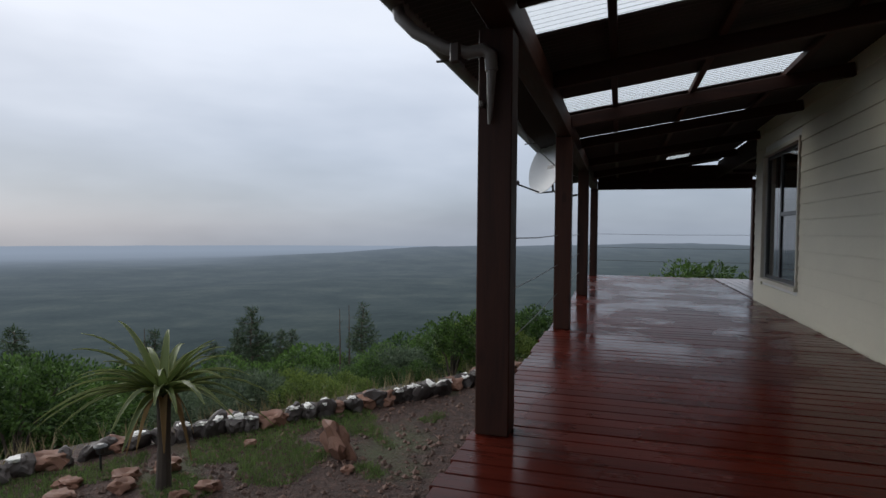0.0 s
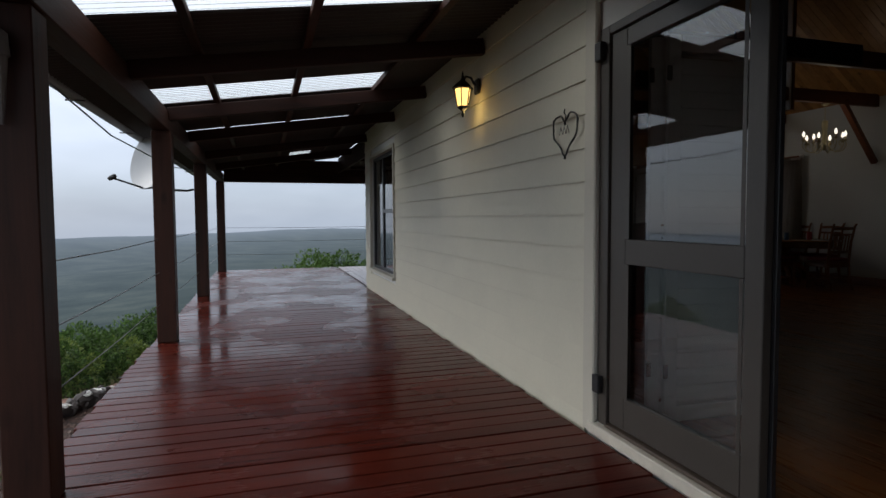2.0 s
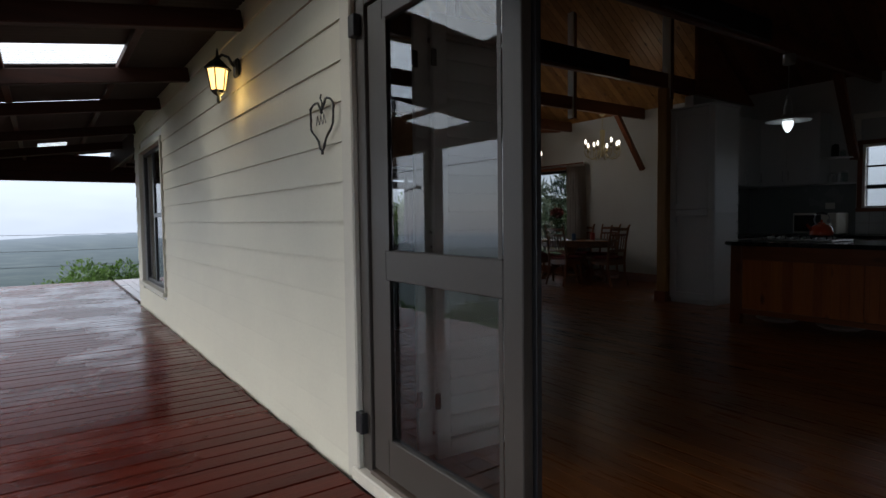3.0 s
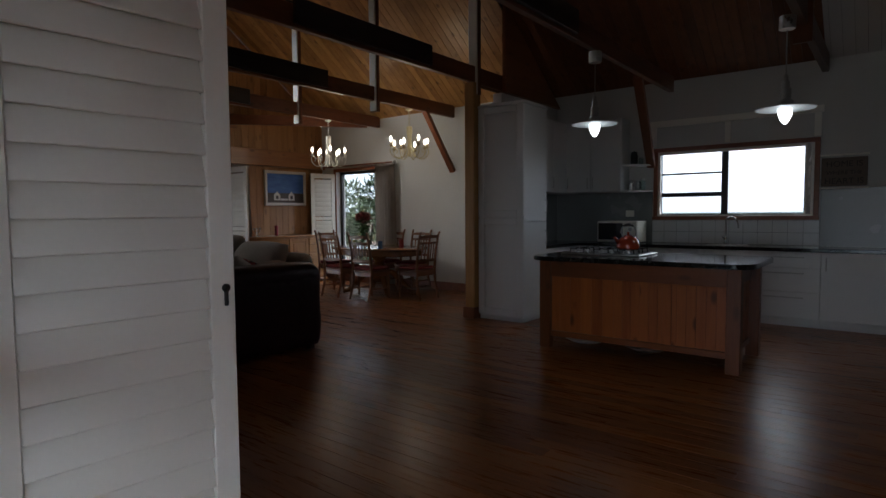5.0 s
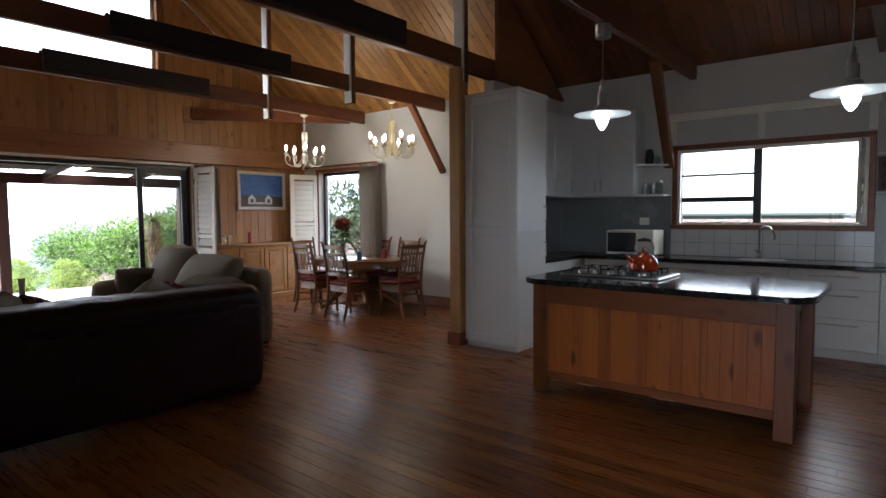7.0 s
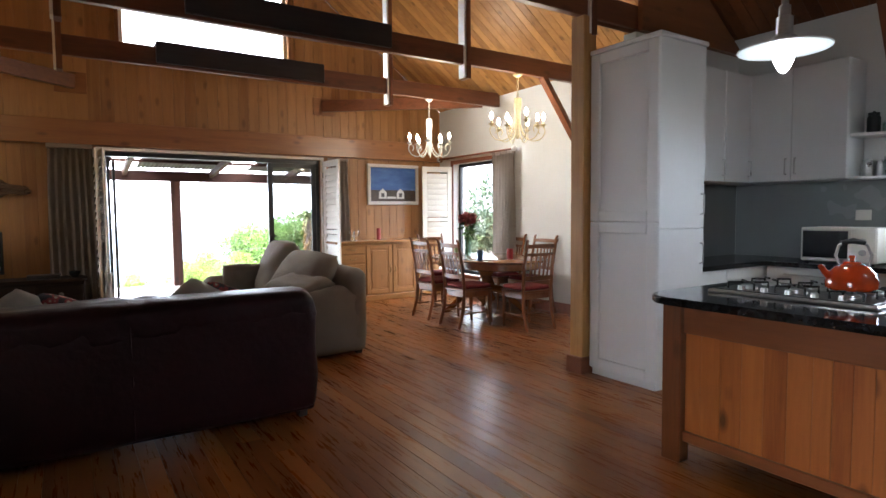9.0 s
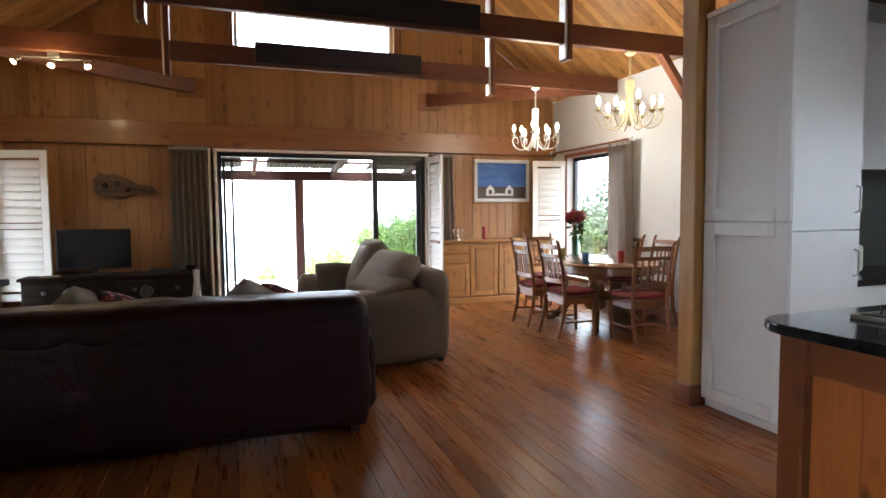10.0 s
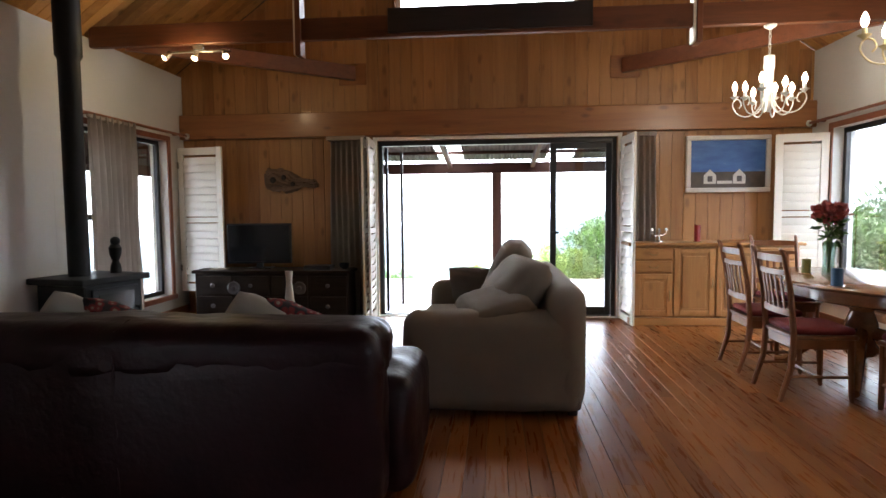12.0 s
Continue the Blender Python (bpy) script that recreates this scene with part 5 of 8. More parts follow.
def sofa(name, at, rz, w, d, mat, label, back_h, arm_h, arm_w, seat_h, seats, back_t, roll=0.06, leather=False):
    """Local frame: width along x, back at y = 0, front at y = d."""
    t = thing(name, at, rz, label, "sofa")
    s = 0.012 if leather else 0.008
    part("base", soft((-w / 2 + 0.02, 0.03, 0.04), (w / 2 - 0.02, d - 0.06, seat_h - 0.12), 0.03, 3, 0.0, 1, 0.003), mat, t, smooth=True, angle=60)
    for k in range(1):
        x0 = -w / 2
        part("backrest", soft((x0 + 0.004, 0.0, 0.05), (x0 + w - 0.004, back_t, back_h), roll, 4, 0.012, 3 + k, s), mat, t, smooth=True, angle=60)
    for sgn in (-1, 1):
        xa = sgn * (w / 2 - arm_w)
        xb = sgn * (w / 2 + (0.0 if not leather else 0.10))
        part("armrest", soft((min(xa, xb), 0.02 if not leather else 0.26, 0.03), (max(xa, xb), d - 0.02, arm_h), 0.09, 5, 0.015, 9 + sgn, s), mat, t, smooth=True, angle=60)
    sw = (w - 2 * arm_w) / seats
    for k in range(seats):
        x0 = -w / 2 + arm_w + k * sw
        part("seat_cushion", soft((x0 + 0.005, back_t - 0.02, seat_h - 0.14), (x0 + sw - 0.005, d, seat_h), 0.05, 4, 0.02, 20 + k, s), mat, t, smooth=True, angle=60)
    for sx in (-1, 1):
        for y in (0.08, d - 0.12):
            part("foot", blk((sx * (w / 2 - 0.10) - 0.03, y - 0.03, 0.0), (sx * (w / 2 - 0.10) + 0.03, y + 0.03, 0.05), 0.006), M_FOOT, t)
    return t


ls = sofa("leather_sofa", (5.49, 6.03, 0), 0, 2.20, 0.98, M_LEATHER, "dark brown leather two-section sofa with creased cushions", 0.76, 0.57, 0.26, 0.45, 2, 0.30, 0.07, True)
part("back_cushion", soft((-1.097, 0.004, 0.60), (1.097, 0.38, 0.845), 0.085, 5, 0.010, 40, 0.022, 30), M_LEATHER, ls, "creased leather head cushion", smooth=True, angle=60)
bm = bmesh.new()
tube(bm, [(0.0, -0.002, 0.08), (0.004, -0.003, 0.45), (0.0, -0.002, 0.72), (0.0, 0.02, 0.82), (0.002, 0.10, 0.852), (0.0, 0.28, 0.85)], 0.007, 8)
part("seam", bm, M_LEATHER, ls, "stitched leather seam", smooth=True)
gs = sofa("grey_sofa", (7.63, 8.36, 0), 90, 1.92, 1.18, M_LINEN, "taupe fabric two-seat sofa with loose slip cover", 0.83, 0.66, 0.24, 0.46, 2, 0.24, 0.10)


def cushion(at, rx, ry, rz, w, h, t_, mat, label, seed, spin=0.0):
    o = thing("cushion", at, 0, label, "cushion")
    o.matrix_basis = pose(at[0], at[1], at[2], rx, ry, rz) @ pose(0, 0, 0, 0, 0, spin)
    bm = bmesh.new()
    n = 16
    grid = {}
    for side in (1, -1):
        for i in range(n + 1):
            for j in range(n + 1):
                u, v = 2 * i / n - 1, 2 * j / n - 1
                edge = (1 - u ** 4) * (1 - v ** 4)
                z = side * t_ / 2 * max(edge, 0.0) ** 0.45
                p = Vector((u * w / 2 * (1 - 0.06 * v * v), v * h / 2 * (1 - 0.06 * u * u), z + 0.010 * noise.noise(Vector((u * 2, v * 2, seed))) + 0.006 * noise.noise(Vector((u * 5, v * 5, seed + 3)))))
                if side == -1 and (i in (0, n) or j in (0, n)):
                    grid[(side, i, j)] = grid[(1, i, j)]
                else:
                    grid[(side, i, j)] = bm.verts.new(p)
        for i in range(n):
            for j in range(n):
                q = [grid[(side, i, j)], grid[(side, i + 1, j)], grid[(side, i + 1, j + 1)], grid[(side, i, j + 1)]]
                bm.faces.new(q if side > 0 else list(reversed(q)))
    part("cover", bm, mat, o, smooth=True, angle=80)
    return o


def pattern_mat():
    """Red, cream and dark woven motifs."""
    ma, nt, b = nodes_of("red_patterned_weave")
    vo = nt.nodes.new("ShaderNodeTexVoronoi")
    vo.inputs["Scale"].default_value = 26.0
    nt.links.new(coords(nt), vo.inputs["Vector"])
    c = ramp_n(nt, vo.outputs["Distance"], [(0.15, (0.30, 0.26, 0.20)), (0.30, (0.22, 0.025, 0.020)), (0.48, (0.16, 0.02, 0.02)), (0.60, (0.03, 0.02, 0.02))])
    nt.links.new(c, b.inputs["Base Color"])
    b.inputs["Roughness"].default_value = 0.9
    bump_n(nt, b, vo.outputs["Distance"], 0.3, 0.004)
    return ma


M_PATTERN = pattern_mat()
M_CREAM_FAB = plain("cream_cushion_fabric", (0.34, 0.30, 0.25), 0.85, 0, 0.08, 5, 0.25, 200)
# on the grey sofa: big back cushions and scatter cushions
cushion((7.17, 7.98, 0.715), 52, 0, -78, 0.80, 0.60, 0.30, M_LINEN, "large taupe back cushion slumped on the grey sofa", 1)
cushion((7.16, 8.78, 0.755), 66, 0, -93, 0.76, 0.66, 0.30, M_LINEN, "large taupe back cushion upright on the grey sofa", 2)
cushion((7.05, 7.72, 0.665), 14, 6, -74, 0.60, 0.46, 0.18, M_LINEN_DARK, "brown scatter cushion lying on the grey sofa's arm", 3)
cushion((6.86, 9.02, 0.62), 68, 0, 160, 0.44, 0.40, 0.16, M_LINEN_DARK, "brown scatter cushion leaning on the sofa's far arm", 4)
# on the leather sofa
for x, rz, sd in ((4.98, 8, 7), (5.93, -6, 8)):
    cushion((x, 6.54, 0.690), 58, 0, rz + 180, 0.46, 0.46, 0.15, M_CREAM_FAB, "cream scatter cushion leaning in the leather sofa", sd, 38)
    cushion((x + 0.17, 6.60, 0.685), 50, 0, rz + 172, 0.46, 0.44, 0.13, M_PATTERN, "red patterned scatter cushion leaning in the leather sofa", sd + 5, 33)

# coffee table between the sofas
M_GLASS_TOP = glass("coffee_table_glass", (0.75, 0.85, 0.82))
M_DARKWOOD = wood("dark_stained_chest", (0.009, 0.007, 0.006), (0.030, 0.019, 0.014), "x", 0.5, vary=0.2, spec=0.10)
M_CHERRY = wood("reddish_table_wood", (0.09, 0.035, 0.018), (0.22, 0.09, 0.045), "x", 0.35, vary=0.2, coat=0.2)
t = thing("coffee_table", (5.62, 8.0, 0), 0, "low reddish wooden coffee table in front of the sofas", "table")
part("tabletop", blk((-0.55, -0.35, 0.42), (0.55, 0.35, 0.455), 0.008), M_CHERRY, t)
for sx in (-1, 1):
    for sy in (-1, 1):
        part("leg", blk((sx * 0.49 - 0.03, sy * 0.29 - 0.03, 0), (sx * 0.49 + 0.03, sy * 0.29 + 0.03, 0.42), 0.005), M_CHERRY, t)
M_CERAMIC = plain("white_ceramic", (0.62, 0.61, 0.58), 0.3, 0, 0.05, 4, 0.02)
t = thing("white_vase", (5.50, 8.05, 0.455), 0, "slender white ceramic vase on the coffee table", "vase")
bm = bmesh.new()
lathe(bm, [(0.045, 0.0), (0.062, 0.03), (0.058, 0.10), (0.034, 0.20), (0.022, 0.32), (0.026, 0.38), (0.030, 0.41), (0.022, 0.405)], 20)
part("body", bm, M_CERAMIC, t, smooth=True)

# wood stove with its flue
M_STOVE = plain("black_stove_iron", (0.011, 0.011, 0.012), 0.5, 0.0, 0.2, 6, 0.1, 60, 0.2)
t = thing("wood_stove", (3.52, 8.56, 0), -12, "black cast-iron wood stove with a tall flue pipe", "stove")
body = part("body", blk((-0.26, -0.30, 0.12), (0.26, 0.30, 0.72), 0.02, 2), M_STOVE, t)
part("top_plate", blk((-0.31, -0.35, 0.72), (0.31, 0.35, 0.775), 0.012, 2), M_STOVE, t)
for sx in (-1, 1):
    for sy in (-1, 1):
        part("leg", blk((sx * 0.21 - 0.025, sy * 0.25 - 0.025, 0), (sx * 0.21 + 0.025, sy * 0.25 + 0.025, 0.12), 0.006), M_STOVE, t)
dr = part("door", blk((0.262, -0.24, 0.26), (0.285, 0.24, 0.68), 0.006), M_STOVE, t)
part("glass", blk((0.286, -0.18, 0.34), (0.290, 0.18, 0.63)), plain("sooty_stove_glass", (0.02, 0.02, 0.02), 0.1), dr, "sooty glass pane")
bm = bmesh.new()
tube(bm, [(0.285, 0.20, 0.48), (0.32, 0.20, 0.48), (0.32, 0.20, 0.42)], 0.009, 8)
part("handle", bm, M_STOVE, dr)
bm = bmesh.new()
lathe(bm, [(0.085, 0.775), (0.085, 2.60), (0.088, 2.62), (0.105, 2.65), (0.105, 3.50)], 24, pose(-0.045, -0.07, 0))
part("flue_pipe", bm, M_STOVE, t, "black enamelled flue pipe", smooth=True)
t = thing("figurine", (3.62, 8.76, 0.775), 0, "small dark carved figurine on the stove", "figurine")
bm = bmesh.new()
lathe(bm, [(0.05, 0.0), (0.045, 0.06), (0.028, 0.11), (0.05, 0.17), (0.055, 0.23), (0.03, 0.27)], 14)
bmesh.ops.create_uvsphere(bm, u_segments=12, v_segments=8, radius=0.042, matrix=pose(0.01, -0.01, 0.29))
part("carving", bm, M_STOVE, t, smooth=True)

# television chest and television
t = thing("tv_chest", (4.45, 10.52, 0), 0, "low dark-stained wooden chest with round knobs", "chest")
part("body", blk((-0.92, -0.22, 0.06), (0.92, 0.24, 0.60), 0.006), M_DARKWOOD, t)
part("top", blk((-0.95, -0.25, 0.60), (0.95, 0.25, 0.635), 0.006), M_DARKWOOD, t)
for sx in (-1, 1):
    for sy in (-0.17, 0.19):
        part("foot", blk((sx * 0.86 - 0.04, sy - 0.04, 0), (sx * 0.86 + 0.04, sy + 0.04, 0.06), 0.006), M_DARKWOOD, t)
for k in range(4):
    x = -0.69 + 0.46 * k
    for z in (0.22, 0.46):
        dw = part("drawer", blk((x - 0.215, -0.236, z - 0.11), (x + 0.215, -0.221, z + 0.11), 0.005), M_DARKWOOD, t)
        bm = bmesh.new()
        lathe(bm, [(0.010, 0.0), (0.010, 0.012), (0.024, 0.018), (0.026, 0.028), (0.014, 0.036)], 14, pose(x, -0.236, z, 90, 0, 0))
        part("knob", bm, plain("dark_pewter", (0.10, 0.095, 0.09), 0.35, 0.7), dw, "dull metal knob", smooth=True)
for x in (-0.44, 0.35):
    bm = bmesh.new()
    lathe(bm, [(0.078, -0.004), (0.078, 0.008), (0.066, 0.014), (0.056, 0.008), (0.030, 0.008), (0.022, 0.020), (0.004, 0.022)], 24, pose(x, -0.237, 0.43, 90, 0, 0))
    part("rosette", bm, bpy.data.materials["dark_pewter"], t, "round carved rosette", smooth=True)
M_SCREEN = plain("black_glossy_screen", (0.010, 0.010, 0.011), 0.12, 0, 0.1, 4, 0)
t = thing("television", (4.22, 10.56, 0.635), 4, "black flat-screen television standing on the dark chest", "television")
part("screen_body", blk((-0.39, -0.025, 0.06), (0.39, 0.025, 0.545), 0.008), M_BLACK_ALU, t)
part("screen", blk((-0.37, -0.029, 0.085), (0.37, -0.026, 0.525)), M_SCREEN, t, "dark glossy screen")
part("neck", blk((-0.04, -0.015, 0.012), (0.04, 0.02, 0.06), 0.004), M_BLACK_ALU, t)
part("stand", blk((-0.16, -0.10, 0.0), (0.16, 0.09, 0.013), 0.005), M_BLACK_ALU, t)
t = thing("media_box", (4.98, 10.48, 0.635), 0, "flat black media player on the dark chest", "media player")
part("case", blk((-0.16, -0.10, 0.0), (0.16, 0.10, 0.045), 0.005), M_BLACK_ALU, t)
t = thing("small_bowl", (5.28, 10.50, 0.635), 0, "small dark bowl on the chest", "bowl")
bm = bmesh.new()
lathe(bm, [(0.03, 0), (0.055, 0.03), (0.062, 0.07), (0.056, 0.07), (0.05, 0.04)], 16)
part("body", bm, M_STOVE, t, smooth=True)
t = thing("paper_stack", (3.78, 10.42, 0.635), 12, "pale papers lying on the dark chest", "papers")
part("sheet", blk((-0.10, -0.07, 0.0), (0.10, 0.07, 0.012), 0.002), M_CREAM_FAB, t)

# carved driftwood on the gable boards
M_DRIFT = wood("weathered_driftwood", (0.040, 0.022, 0.013), (0.22, 0.130, 0.080), "x", 0.8, vary=0.2, bump=0.6)
t = thing("driftwood_carving", (4.52, 10.845, 1.54), 0, "weathered driftwood carving fixed to the pine boards", "wall ornament")
rng = random.Random(9)
bm = bmesh.new()
lump = bmesh.ops.create_icosphere(bm, subdivisions=5, radius=1.0)["verts"]
for v in lump:
    u = v.co.copy()
    u = u / max(abs(u.x), abs(u.y), abs(u.z)) * 0.55 + u * 0.45
    tall = 0.125 if u.x < -0.05 else 0.125 - 0.075 * min(1.0, (u.x + 0.05) * 2.2)
    k = 1 + 0.30 * noise.noise(u * 2.6 + Vector((4, 1, 0))) + 0.34 * noise.noise(u * 6.0 + Vector((9, 3, 0))) + 0.14 * noise.noise(u * 14.0)
    v.co = Vector((0.01 + 0.34 * u.x * (1 + 0.3 * (k - 1)), -0.004 + u.y * 0.050 * k, 0.15 - 0.035 * u.x + u.z * tall * k))
part("body", bm, M_DRIFT, t, smooth=True, angle=50)
# raised dark discs: the shade of the driftwood's holes put in as colour
M_HOLLOW_SHADE = plain("hollow_shade_paint", (0.018, 0.013, 0.011), 0.9)
for x, z, r in ((-0.20, 0.17, 0.035), (-0.06, 0.20, 0.030), (0.05, 0.12, 0.028)):
    bm = bmesh.new()
    lathe(bm, [(r, -0.012), (r * 1.1, 0.0), (r * 0.7, 0.008), (0.004, 0.010)], 12, pose(x, -0.058, z, 90, 0, 0))
    part("hollow", bm, M_HOLLOW_SHADE, t, smooth=True)

# picture over the sideboard
M_FRAME_W = plain("whitewashed_picture_frame", (0.60, 0.58, 0.54), 0.5, 0, 0.08, 8, 0.15)
t = thing("painting", (9.775, 10.862, 1.50), 0, "framed painting of two white cottages under a blue sky", "painting")
for a, b in (((-0.475, -0.03, 0.0), (0.475, 0.016, 0.055)), ((-0.475, -0.03, 0.605), (0.475, 0.016, 0.66)), ((-0.475, -0.03, 0.055), (-0.42, 0.016, 0.605)), ((0.42, -0.03, 0.055), (0.475, 0.016, 0.605))):
    part("frame", blk(a, b, 0.008), M_FRAME_W, t)
ma, nt, b = nodes_of("painted_sky")
v = coords(nt, (1, 1, 3.5), False)
c = ramp_n(nt, noise_n(nt, v, 3.0, 5), [(0.40, (0.035, 0.105, 0.33)), (0.62, (0.06, 0.16, 0.42)), (0.75, (0.30, 0.38, 0.52))])
nt.links.new(c, b.inputs["Base Color"])
b.inputs["Roughness"].default_value = 0.45
cv = part("canvas", blk((-0.42, -0.006, 0.055), (0.42, 0.014, 0.605)), ma, t, "painted blue sky")
part("painted_field", blk((-0.42, -0.009, 0.055), (0.42, -0.0065, 0.24)), plain("painted_brown_field", (0.060, 0.042, 0.030), 0.5, 0, 0.4, 12, 0.2), cv)
M_PW = plain("painted_cottage_white", (0.62, 0.60, 0.55), 0.5)
M_PD = plain("painted_cottage_door", (0.06, 0.05, 0.05), 0.5)
for x in (-0.20, 0.13):
    bm = bmesh.new()
    o2 = [(x - 0.07, 0.10), (x + 0.07, 0.10), (x + 0.07, 0.20), (x, 0.27), (x - 0.07, 0.20)]
    lo = [bm.verts.new((px, -0.0115, pz)) for px, pz in o2]
    hi = [bm.verts.new((px, -0.0095, pz)) for px, pz in o2]
    bm.faces.new(lo)
    bm.faces.new(list(reversed(hi)))
    for k in range(5):
        bm.faces.new((lo[k], hi[k], hi[(k + 1) % 5], lo[(k + 1) % 5]))
    co = part("painted_cottage", bm, M_PW, cv)
    part("painted_door", blk((x - 0.028, -0.0135, 0.125), (x + 0.028, -0.012, 0.19)), M_PD, cv)
part("painted_wall", blk((-0.12, -0.0115, 0.10), (0.05, -0.0095, 0.135)), M_PW, cv)

# sideboard
M_PINE_S = wood("honey_pine_sideboard", (0.29, 0.125, 0.040), (0.47, 0.235, 0.080), "z", 0.4, knots=0.5, vary=0.2, coat=0.15)
M_PINE_SX = wood("honey_pine_top", (0.27, 0.115, 0.036), (0.44, 0.215, 0.072), "x", 0.35, knots=0.4, vary=0.2, coat=0.2)
M_BRASS = plain("aged_brass", (0.30, 0.20, 0.09), 0.35, 0.8)
t = thing("sideboard", (9.50, 10.63, 0), 0, "honey pine sideboard with drawers and panelled doors", "sideboard")
part("body", blk((-0.90, -0.18, 0.09), (0.90, 0.225, 0.90), 0.005), M_PINE_S, t)
part("plinth", blk((-0.93, -0.21, 0.0), (0.93, 0.23, 0.09), 0.008), M_PINE_SX, t)
part("top", blk((-0.95, -0.23, 0.90), (0.95, 0.235, 0.935), 0.010, 2), M_PINE_SX, t)


def panel_door(parent, x0, x1, z0, z1, y, mat, knob_x):
    d = part("door", blocks(((x0, y, z0), (x0 + 0.06, y + 0.022, z1)), ((x1 - 0.06, y, z0), (x1, y + 0.022, z1)), ((x0 + 0.06, y, z0), (x1 - 0.06, y + 0.022, z0 + 0.06)), ((x0 + 0.06, y, z1 - 0.06), (x1 - 0.06, y + 0.022, z1)), bevel=0.004), mat, parent)
    part("panel", blk((x0 + 0.055, y + 0.007, z0 + 0.055), (x1 - 0.055, y + 0.02, z1 - 0.055), 0.005), mat, d)
    part("raised_field", blk((x0 + 0.085, y + 0.001, z0 + 0.085), (x1 - 0.085, y + 0.009, z1 - 0.085), 0.007), mat, d)
    bm = bmesh.new()
    tube(bm, [(knob_x, y, (z0 + z1) / 2 + 0.05), (knob_x, y - 0.022, (z0 + z1) / 2 + 0.02), (knob_x, y - 0.020, (z0 + z1) / 2 - 0.03), (knob_x, y, (z0 + z1) / 2 - 0.06)], 0.007, 8)
    part("handle", bm, M_BRASS, d, "aged brass drop handle", smooth=True)


for x0, x1, kx, top in ((-0.87, -0.46, -0.49, 0.58), (-0.44, 0.00, -0.03, 0.87), (0.02, 0.45, 0.05, 0.87), (0.47, 0.87, 0.50, 0.58)):
    panel_door(t, x0, x1, 0.11, top, -0.203, M_PINE_S, kx)
    if top < 0.6:
        for z0, z1 in ((0.60, 0.73), (0.745, 0.875)):
            dw = part("drawer", blk((x0, -0.203, z0), (x1, -0.181, z1), 0.008), M_PINE_SX, t)
            bm = bmesh.new()
            xm, zm = (x0 + x1) / 2, (z0 + z1) / 2
            tube(bm, [(xm - 0.05, -0.203, zm + 0.01), (xm - 0.03, -0.222, zm - 0.01), (xm + 0.03, -0.222, zm - 0.01), (xm + 0.05, -0.203, zm + 0.01)], 0.006, 8)
            part("handle", bm, M_BRASS, dw, "aged brass drop handle", smooth=True)
# things on the sideboard
M_SILVER = plain("polished_pewter", (0.55, 0.53, 0.50), 0.25, 0.9)
t = thing("candlestick", (8.93, 10.58, 0.935), 25, "small pewter candlestick with curled arms on the sideboard", "candlestick")
bm = bmesh.new()
lathe(bm, [(0.045, 0), (0.042, 0.012), (0.012, 0.022), (0.009, 0.10), (0.016, 0.115), (0.010, 0.16)], 14)
part("stem", bm, M_SILVER, t, smooth=True)
for sgn in (-1, 1):
    bm = bmesh.new()
    tube(bm, [(0, 0, 0.09), (sgn * 0.05, 0, 0.07), (sgn * 0.10, 0, 0.10), (sgn * 0.105, 0, 0.135), (sgn * 0.08, 0, 0.14)], 0.006, 8)
    tube(bm, [(sgn * 0.10, 0, 0.13), (sgn * 0.10, 0, 0.16)], [0.018, 0.014], 10)
    part("arm", bm, M_SILVER, t, smooth=True)
M_CANDLE_RED = plain("dark_red_wax", (0.28, 0.015, 0.015), 0.45)
M_CANDLE_BLUE = plain("blue_wax", (0.025, 0.085, 0.18), 0.45)
M_CANDLE_GREEN = plain("olive_wax", (0.22, 0.22, 0.06), 0.45)


def candle(x, y, z, r, h, mat, label):
    t = thing("candle", (x, y, z), 0, label, "candle")
    bm = bmesh.new()
    lathe(bm, [(r, 0.0), (r, h - 0.004), (r * 0.94, h), (r * 0.5, h - 0.006)], 20)
    part("wax", bm, mat, t, smooth=True)
    bm = bmesh.new()
    tube(bm, [(0, 0, h - 0.01), (0.002, 0, h + 0.012)], 0.0016, 6)
    part("wick", bm, M_FOOT, t)
    bm = bmesh.new()
    lathe(bm, [(r * 1.35, -0.0), (r * 1.4, 0.004), (r * 1.3, 0.006)], 20)
    part("dish", bm, M_SILVER, t, smooth=True)


candle(9.36, 10.60, 0.935, 0.032, 0.19, M_CANDLE_RED, "dark red pillar candle on the pine sideboard")

# ---- dining table, chairs ----
M_TABLE = wood("polished_table_wood", (0.13, 0.050, 0.018), (0.29, 0.125, 0.045), "y", 0.22, knots=0.2, vary=0.2, coat=0.5)
M_CHAIR = wood("warm_brown_chair_wood", (0.105, 0.035, 0.012), (0.25, 0.092, 0.030), "z", 0.35, vary=0.25, coat=0.2)
TX, TY, TZ = 9.86, 8.46, 0.77
t = thing("dining_table", (TX, TY, 0), 0, "polished oval wooden dining table on curved legs", "table")


def oval(bm, a, b, z0, z1, seg=48, power=2.3, bev=0.012):
    rings = []
    for k_, z in ((1 - bev / a, z0), (1.0, z0 + bev), (1.0, z1 - bev), (1 - bev / a, z1)):
        r = []
        for i in range(seg):
            th = 2 * math.pi * i / seg
            c_, s_ = math.cos(th), math.sin(th)
            r.append(bm.verts.new((k_ * a * math.copysign(abs(c_) ** (2 / power), c_), k_ * b * math.copysign(abs(s_) ** (2 / power), s_), z)))
        rings.append(r)
    for p, q in zip(rings, rings[1:]):
        for i in range(seg):
            bm.faces.new((p[i], p[(i + 1) % seg], q[(i + 1) % seg], q[i]))
    bm.faces.new(list(reversed(rings[0])))
    bm.faces.new(rings[-1])


